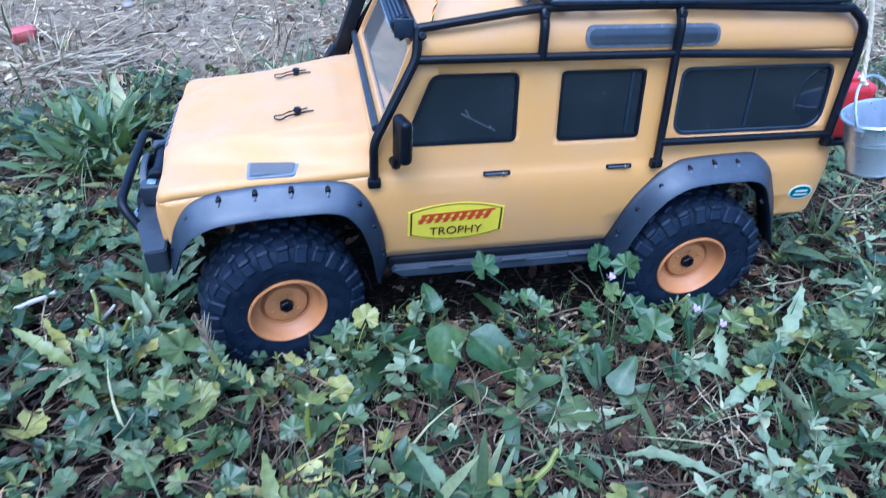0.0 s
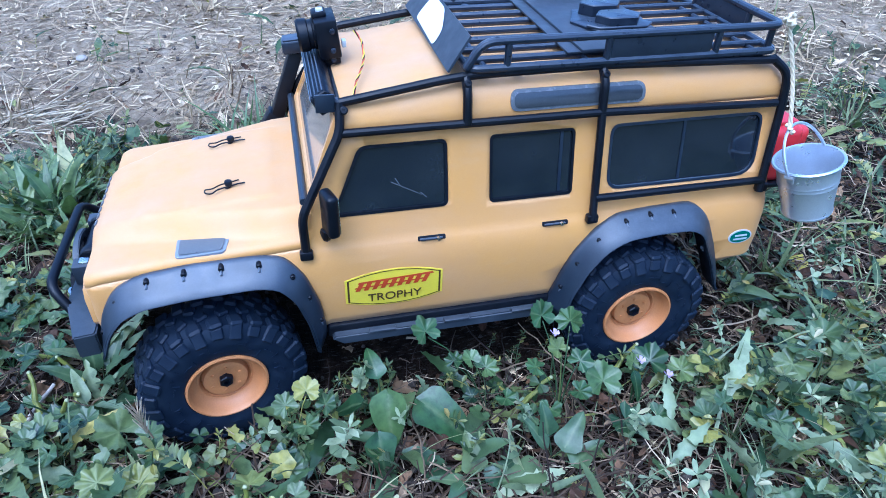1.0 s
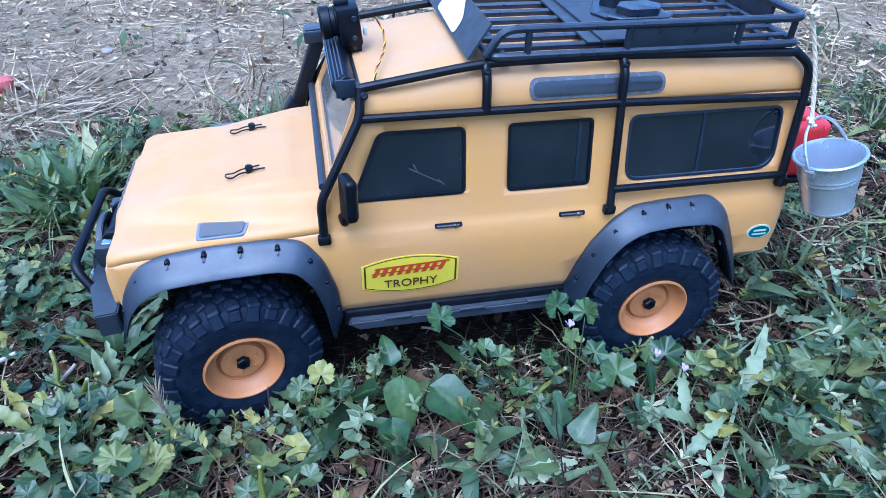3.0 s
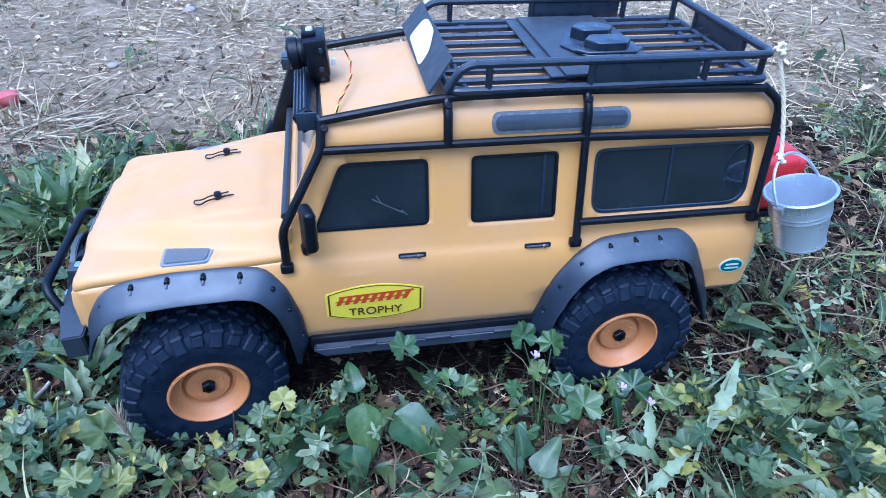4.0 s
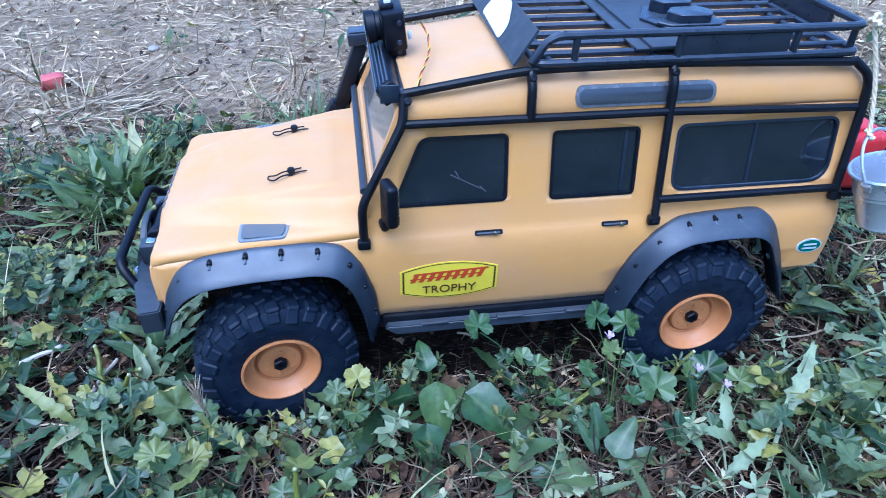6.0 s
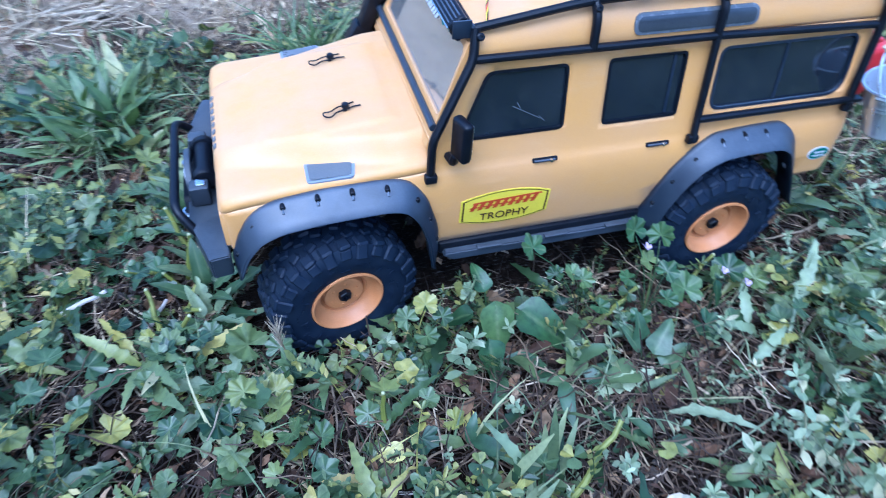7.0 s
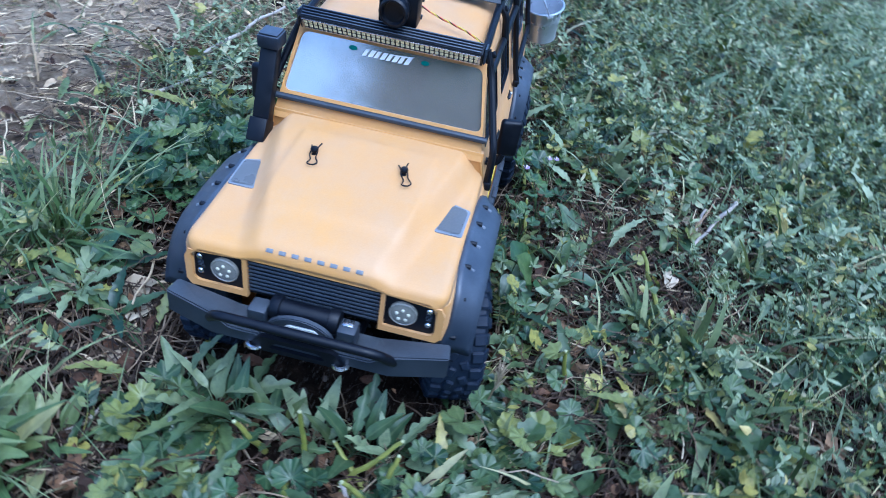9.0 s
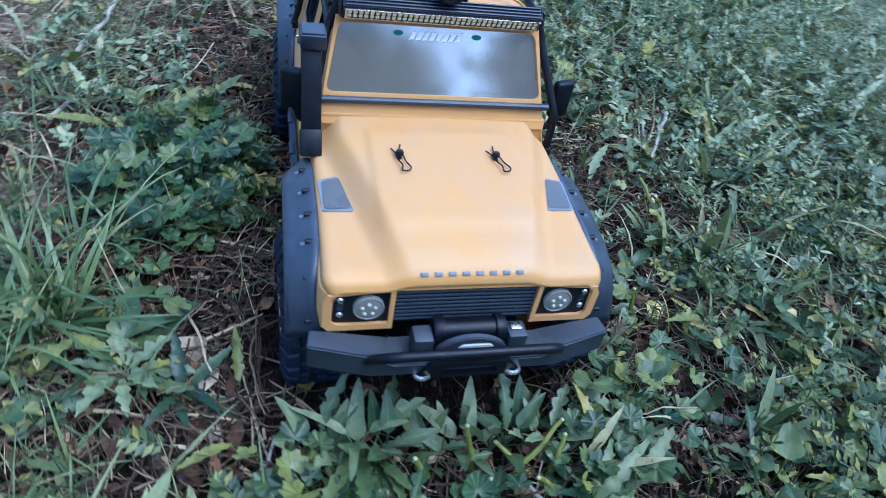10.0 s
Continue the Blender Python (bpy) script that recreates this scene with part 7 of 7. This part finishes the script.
# the dense patch on the truck's far side
for k, (x, y, r, h, n) in enumerate(((-0.005, 0.185, 0.050, 0.068, 30), (0.035, 0.225, 0.055, 0.066, 30), (0.045, 0.160, 0.040, 0.060, 22), (-0.040, 0.215, 0.045, 0.055, 22), (0.090, 0.200, 0.055, 0.060, 26), (0.000, 0.245, 0.045, 0.050, 20))):
    bush("mallow_plant", "dark green mallow weed in a dense patch", MG, (x, y), r, h, n + 8, 0.0120, 60 + k, ("round",), DARK_LEAF)
weed("rosette_weed", "pale rosette of large toothed leaves", "rosette weeds", (-0.190, 0.220), [("toothed", -0.190 + 0.006 * math.cos(a), 0.220 + 0.006 * math.sin(a), 0.016, 0.036 + 0.008 * math.sin(3 * a), math.degrees(a), 26 + 12 * math.sin(5 * a), 8) for a in (0.2 + 0.63 * k for k in range(10))], PALE_LEAF)
for k, (x, y, r, h, n, sz) in enumerate(((-0.350, 0.200, 0.034, 0.040, 34, 0.050), (-0.380, 0.235, 0.036, 0.040, 30, 0.048), (-0.390, 0.175, 0.030, 0.034, 20, 0.040), (-0.345, 0.262, 0.032, 0.034, 22, 0.042), (-0.372, 0.310, 0.028, 0.024, 14, 0.032), (-0.325, 0.155, 0.022, 0.030, 14, 0.034))):
    bush("strap_leaf_weed", "leafy weed with long pale green upright leaves", "strap-leaved weeds", (x, y), r, h, n, sz, 120 + k, ("strap", "strap", "lance"), TUFT_LEAF, (20, 70))
for k, (x, y) in enumerate(((-0.298, 0.090), (-0.345, 0.075))):
    bush("mallow_plant", "yellow-green mallow weed beside the bumper", MG, (x, y), 0.030, 0.045, 9, 0.012, 140 + k)
# open ground on the near side
for k, (x, y, r, h, n, sz) in enumerate(((-0.130, -0.200, 0.036, 0.036, 14, 0.012), (-0.210, -0.235, 0.045, 0.046, 16, 0.013), (-0.330, -0.330, 0.060, 0.055, 24, 0.014), (-0.150, -0.370, 0.060, 0.055, 22, 0.014), (0.330, -0.330, 0.065, 0.060, 24, 0.015),
                                         (-0.400, -0.130, 0.060, 0.055, 24, 0.015), (-0.380, 0.060, 0.060, 0.050, 22, 0.014), (0.090, -0.400, 0.060, 0.050, 20, 0.014), (0.220, -0.420, 0.070, 0.060, 24, 0.015))):
    bush("mallow_plant", ROUND, MG, (x, y), r, h, int(n * 0.62), sz * 0.92, 80 + k)


STRAP_M = [mesh_of("leaf", t, BLADE_M[0].materials[0]) for t in STRAP]
STRAP_AT = [(-0.044, -0.271, 11, 1.0), (-0.084, -0.324, 11, 1.0), (-0.292, -0.100, 8, 0.8), (-0.140, 0.265, 9, 0.75), (-0.155, 0.285, 8, 0.7), (-0.120, 0.285, 8, 0.7), (0.060, -0.400, 10, 1.0), (0.150, -0.520, 10, 1.0), (0.300, -0.480, 10, 1.0), (-0.200, -0.380, 8, 0.9), (0.420, -0.380, 10, 1.0), (-0.095, -0.305, 8, 1.0), (-0.150, -0.335, 8, 1.0), (-0.253, -0.058, 9, 0.75), (-0.242, -0.044, 6, 0.6), (0.204, -0.240, 7, 0.8), (0.045, -0.215, 6, 0.75), (0.090, -0.240, 6, 0.7), (-0.089, -0.270, 7, 0.8), (0.340, -0.200, 8, 0.9), (-0.225, -0.160, 8, 0.7),
            (0.310, -0.290, 8, 0.9), (-0.290, -0.260, 7, 0.8), (-0.330, -0.370, 8, 0.9), (-0.020, -0.450, 8, 1.0), (0.200, -0.480, 8, 1.0), (-0.420, 0.040, 8, 0.9), (-0.340, 0.240, 7, 0.8), (-0.180, -0.400, 7, 0.9)]
for x, y, n, s in STRAP_AT:
    plant("strap_leaf_weed", "upright weed with narrow strap-shaped blue-green leaves", "weed", "strap-leaved weeds", STRAP_M, x, y, n, s * 0.85, 0.8, tilt=14)


# ---- twigs, stalks, loose leaves, stones ----
def stick(name, label, category, a, b, r, mat, seed, group=""):
    q = random.Random(seed)
    a, b = Vector(a), Vector(b)
    pts = [a.lerp(b, k / 7) + Vector((q.uniform(-1, 1), q.uniform(-1, 1), q.uniform(-0.3, 0.6))) * (b - a).length * 0.02 * (0 < k < 7) for k in range(8)]
    bm = bmesh.new()
    tube(bm, pts, r, 7, 0.6)
    ob = part(name, bm, mat)
    return tagged(ob, label, category, group)


def on_ground(x, y, up=0.004):
    return (x, y, ground_z(x, y) + up)


stick("twig", "pale bare twig lying among weeds", "twig", on_ground(0.180, -0.395, 0.03), on_ground(0.075, -0.325, 0.012), 0.0026, TWIG, 1, "twigs")
stick("twig", "pale bare twig lying among weeds", "twig", on_ground(-0.412, -0.046, 0.008), on_ground(-0.345, -0.036, 0.026), 0.0028, TWIG, 2, "twigs")
stick("twig", "long pale grey twig lying in the grass", "twig", on_ground(0.262, 0.335, 0.012), on_ground(0.450, 0.292, 0.034), 0.0030, TWIG, 11, "twigs")
stick("twig", "reddish-brown twig lying in the grass", "twig", on_ground(0.338, 0.254, 0.012), on_ground(0.356, 0.180, 0.014), 0.0022, RED_TWIG, 12, "twigs")
stick("twig", "pale thick twig lying on litter", "twig", on_ground(0.075, -0.326, 0.010), on_ground(0.172, -0.362, 0.016), 0.0026, TWIG, 13, "twigs")
stick("twig", "pale broken twig stub standing in weeds", "twig", on_ground(-0.322, -0.072, 0.002), on_ground(-0.300, -0.050, 0.018), 0.0022, TWIG, 14, "twigs")
stick("cut_stalk", "thick yellow-green weed stalk with a pale cut tip", "stalk", on_ground(-0.057, -0.301, 0.0), on_ground(0.000, -0.262, 0.060), 0.0030, STALK, 15, "cut stalks")
stick("dry_stalk", "long curved straw stalk on dark soil", "stalk", on_ground(-0.215, 0.235, 0.006), on_ground(-0.232, 0.135, 0.008), 0.0014, STRAW_THING, 16, "dry stalks")
stick("dry_stalk", "short pale straw stalk on dark soil", "stalk", on_ground(-0.160, 0.165, 0.006), on_ground(-0.150, 0.140, 0.012), 0.0014, STRAW_THING, 17, "dry stalks")
stick("twig", "pale bare twig lying among weeds", "twig", on_ground(0.120, 0.330, 0.020), on_ground(0.250, 0.290, 0.010), 0.0024, TWIG, 3, "twigs")
stick("twig", "thin brown twig on the soil", "twig", on_ground(-0.310, 0.150, 0.006), on_ground(-0.230, 0.100, 0.012), 0.0016, TWIG, 4, "twigs")
stick("twig", "thin brown twig on the soil", "twig", on_ground(-0.170, -0.250, 0.006), on_ground(-0.080, -0.270, 0.010), 0.0014, TWIG, 5, "twigs")
for k, (x, y, l, az, el) in enumerate(((-0.292, -0.048, 0.058, -58, 42), (-0.286, -0.020, 0.050, 40, 72), (-0.284, 0.012, 0.048, 120, 66), (-0.296, -0.075, 0.040, -30, 60), (-0.290, -0.065, 0.040, 60, 35), (-0.285, -0.035, 0.030, 150, 52), (-0.300, -0.010, 0.040, 200, 40), (-0.150, -0.205, 0.040, 80, 75), (0.040, -0.150, 0.055, 10, 40), (0.115, -0.145, 0.060, 20, 35), (-0.305, -0.085, 0.050, 100, 50))):
    d = Vector((math.cos(radians(az)) * math.cos(radians(el)), math.sin(radians(az)) * math.cos(radians(el)), math.sin(radians(el)))) * l
    a = Vector(on_ground(x, y, 0.0))
    st = stick("cut_stalk", "cut green weed stalk with a pale tip", "stalk", a, a + d, 0.0026, STALK, 20 + k, "cut stalks")
    bm = bmesh.new()
    bmesh.ops.create_icosphere(bm, subdivisions=2, radius=0.0016, matrix=Matrix.Translation(a + d))
    part("tip", bm, CREAM, st)
for k in range(60):
    x, y = rng.uniform(-0.5, 0.45), rng.uniform(-0.42, 0.5)
    if under_truck(x, y, 0.05):
        continue
    az, l = rng.uniform(0, 6.28), rng.uniform(0.05, 0.13)
    b = (x + l * math.cos(az), y + l * math.sin(az))
    if under_truck(*b, 0.03) or in_wheel(*b, 0.02):
        continue
    stick("dry_stalk", "dry straw-coloured stalk lying on the ground", "stalk", on_ground(x, y, 0.004), on_ground(*b, rng.uniform(0.006, 0.03)), rng.uniform(0.0006, 0.0014), STRAW_THING, 50 + k, "dry stalks")
for k, (x, y, size, mat, label) in enumerate(((-0.158, 0.168, 1.9, PALE_DRY, "large pale curled dry leaf"), (-0.205, 0.166, 1.3, PALE_DRY, "brown crumpled dry leaf"), (-0.455, 0.262, 1.7, PALE_DRY, "pale grey dry leaf"), (-0.095, 0.172, 1.0, PALE_DRY, "pale curled dry leaf"), (-0.112, 0.197, 1.1, PALE_DRY, "pale curled dry leaf"), (-0.245, 0.150, 0.9, PALE_DRY, "pale curled dry leaf"), (0.150, -0.335, 2.2, PALE_DRY, "grey-brown curled dry leaf"),
                                              (-0.085, -0.205, 1.1, YELLOW_LEAF, "yellowed fallen leaf"), (-0.160, -0.225, 1.1, YELLOW_LEAF, "yellowed fallen leaf"), (0.080, -0.215, 1.0, YELLOW_LEAF, "yellowed fallen leaf"), (-0.205, -0.175, 0.9, YELLOW_LEAF, "yellowed fallen leaf"),
                                              (0.380, -0.060, 1.6, YELLOW_LEAF, "yellowed fallen leaf"), (0.170, -0.300, 1.1, YELLOW_LEAF, "yellowed fallen leaf"), (-0.240, -0.125, 1.0, YELLOW_LEAF, "yellowed fallen leaf"), (0.020, -0.310, 1.2, PALE_DRY, "pale curled dry leaf"), (-0.210, 0.090, 1.4, YELLOW_LEAF, "yellowed fallen leaf"))):
    o = new("fallen_leaf", mesh_of("fallen_leaf", lance_blade(0.022, 0.014, 200 + k, 7, 0.5 - 0.25 * (k % 3), 0.0, 0.2), mat))
    o.matrix_world = pose(x, y, ground_z(x, y) + 0.007, rng.uniform(-20, 20), rng.uniform(-15, 15), rng.uniform(0, 360)) @ Matrix.Scale(size, 4)
    tagged(o, label + " lying on weeds and soil", "leaf", "fallen leaves")
for k, (x, y, r) in enumerate(((0.165, -0.290, 0.009), (-0.330, 1.000, 0.012), (0.520, 0.560, 0.010), (-0.420, 0.700, 0.009))):
    bm = bmesh.new()
    bmesh.ops.create_icosphere(bm, subdivisions=3, radius=r)
    for v in bm.verts:
        v.co *= 1 + 0.22 * noise.noise(v.co * 55 + Vector((k, 0, 0)))
        v.co.z *= 0.55
    o = part("stone", bm, STONE)
    o.matrix_world = pose(x, y, ground_z(x, y) + r * 0.3, 0, 0, 40 * k)
    tagged(o, "grey rounded stone half sunk in soil", "stone", "stones")
# cream stubble round the red scrap
STUB_M = [mesh_of("stub", grass_blade(L, w, le, dr, 4), PALE_DRY) for L, w, le, dr in ((0.050, 0.0052, 12, 10), (0.040, 0.0046, 28, 15), (0.060, 0.0040, 40, 20), (0.034, 0.0060, 6, 5))]
for x, y, n, sz in ((-0.512, 0.510, 13, 0.9), (-0.490, 0.488, 10, 0.8), (-0.530, 0.490, 8, 0.8), (-0.455, 0.470, 7, 0.8)):
    plant("stubble_tuft", "clump of pale cream dry stubble", "dry grass", "stubble clumps", STUB_M, x, y, n, sz, 2.6, child="stub", tilt=16)
for k in range(22):
    q = random.Random(900 + k)
    x, y, az = -0.47 + q.uniform(-0.05, 0.06), 0.455 + q.uniform(-0.05, 0.05), q.uniform(-0.9, 0.9)
    ln = q.uniform(0.05, 0.12)
    stick("dry_stalk", "pale straw stalk lying by the stubble", "stalk", on_ground(x, y, 0.006), on_ground(x + ln * math.cos(az), y + ln * math.sin(az), q.uniform(0.006, 0.025)), q.uniform(0.0010, 0.0020), PALE_DRY, 950 + k, "dry stalks")
# bristly grass ear beside the front wheel
ear = thing("grass_ear", "pale bristly grass ear on a thin dry stem", "grass", Matrix.Translation(on_ground(*EAR[:2], 0.0)), "grass ears")
eh = EAR[2] - ground_z(*EAR[:2])
bm = bmesh.new()
tube(bm, rounded([(0.004, 0.006, 0), (0.002, 0.002, eh * 0.6), (0, 0, eh)], 0.01), 0.0007, 6)
part("stem", bm, STRAW_THING, ear)
q = random.Random(77)
for k in range(26):
    bm = bmesh.new()
    a, f = 2.4 * k, k / 25
    d = Vector((math.cos(a) * 0.35, math.sin(a) * 0.35, 1.0)).normalized() * q.uniform(0.012, 0.020)
    base = Vector((0, 0, eh - 0.014 + 0.022 * f))
    tube(bm, [base, base + d * 0.5, base + d], 0.0006, 4, 0.3)
    part("bristle", bm, PALE_DRY, ear)
# red scrap in the dry tuft, lilac flowers
bm = bmesh.new()
sheet(bm, rounded_outline([(-0.016, -0.011), (0.014, -0.013), (0.018, 0.009), (-0.010, 0.014)], 0.004), (), [("u", -0.008), ("u", 0.0), ("u", 0.008), ("v", 0.0)], lambda u, v: (u, v, 0.006 * math.sin(150 * u) + 0.005 * math.cos(190 * v)))
o = part("red_scrap", bm, FADED_RED)
o.modifiers.new("thickness", "SOLIDIFY").thickness = 0.0008
o.matrix_world = pose(-0.528, 0.535, ground_z(-0.528, 0.535) + 0.026, 50, 10, 30)
tagged(o, "crumpled red scrap caught in dry grass", "scrap")
for k, (x, y, z) in enumerate(((0.084, -0.132, 0.068), (0.146, -0.158, 0.050), (0.166, -0.168, 0.040))):
    fl = thing("flower", "tiny lilac mallow flower on a thin stalk", "flower", Matrix.Translation(on_ground(x, y, 0.0)), "lilac flowers")
    h = z - ground_z(x, y)
    bm = bmesh.new()
    tube(bm, rounded([(0.006, 0.006, 0), (0.003, 0.002, h * 0.6), (0, 0, h)], 0.01), 0.0006, 6)
    part("stem", bm, LEAF_THING, fl)
    for q in range(5):
        bm = bmesh.new()
        sheet(bm, rounded_outline([(0.0004, -0.0007), (0.0040, -0.0018), (0.0045, 0.0018), (0.0004, 0.0007)], 0.0010), (), [("u", 0.003)], lambda u, v: (u, v, u * 0.5))
        pt = part("petal", bm, PETAL, fl)
        pt.matrix_basis = pose(0, 0, h, 25, -15, 72 * q)


# ---- unseen trees, added as dark shapes for windscreen and windows to mirror ----
BARK = worn("bark", (0.10, 0.08, 0.06), (0.18, 0.15, 0.12), 0.9, scale=6, grain=60, relief=0.02)
CROWN = leafy("tree_leaf", [(0.0, (0.030, 0.060, 0.022)), (0.6, (0.055, 0.095, 0.035)), (1.0, (0.09, 0.13, 0.05))], False, 0.55, scale=3)


def tree(x, y, height, seed):
    q = random.Random(seed)
    root = thing("tree", "broad dark green tree out of view, added for reflections", "tree", Matrix.Translation((x, y, -0.05)), "field trees")
    bm = bmesh.new()
    tips = []
    top = Vector((q.uniform(-0.3, 0.3), q.uniform(-0.3, 0.3), height * 0.62))
    tube(bm, rounded([(0, 0, 0), (0.1, 0.05, height * 0.25), tuple(top)], 0.6), height * 0.032, 9, 0.35)
    for k in range(9):
        a, f = k * 2.4 + q.uniform(-0.3, 0.3), q.uniform(0.35, 0.95)
        base = top * f
        tip = base + Vector((math.cos(a), math.sin(a), q.uniform(0.35, 1.1))) * height * q.uniform(0.22, 0.36)
        tube(bm, rounded([tuple(base), tuple(base.lerp(tip, 0.5) + Vector((0, 0, -0.03 * height))), tuple(tip)], 0.4), height * 0.011, 6, 0.3)
        tips.append(tip)
        tips.append(base.lerp(tip, 0.65))
    part("trunk", bm, BARK, root)
    vs, fs = [], []
    for k in range(13000):
        c = q.choice(tips)
        d = Vector((q.gauss(0, 1), q.gauss(0, 1), q.gauss(0, 0.8))) * height * 0.075
        p = c + d
        n = Vector((q.gauss(0, 1), q.gauss(0, 1), q.gauss(0.5, 1))).normalized()
        u = n.orthogonal().normalized()
        w = n.cross(u)
        s = height * q.uniform(0.016, 0.030)
        b = len(vs)
        vs += [tuple(p - u * s), tuple(p + w * s * 0.6 + n * s * 0.2), tuple(p + u * s), tuple(p - w * s * 0.6 + n * s * 0.2)]
        fs.append((b, b + 1, b + 2, b + 3))
    me = bpy.data.meshes.new("crown")
    me.from_pydata(vs, [], fs)
    me.materials.append(CROWN)
    o = new("crown", me)
    o.parent = root
    return root


# out of view, spaced so the windscreen mirrors dark crowns and a bright gap
first_tree = tree(-11.0, -0.35, 7.0, 1)
second_tree = tree(-8.65, -5.95, 7.0, 2)
# more unseen copies, added to darken the side windows and low sky light
for x, y, turn, s in ((-8.5, -10.5, 90, 0.8), (-6.0, -13.0, 60, 0.7), (1.0, -14.0, 150, 1.0), (8.0, -13.0, 250, 0.9), (15.0, -6.0, 20, 0.9)):
    copy_thing(first_tree if turn % 20 else second_tree, pose(x, y, -0.05, 0, 0, turn) @ Matrix.Scale(s, 4))
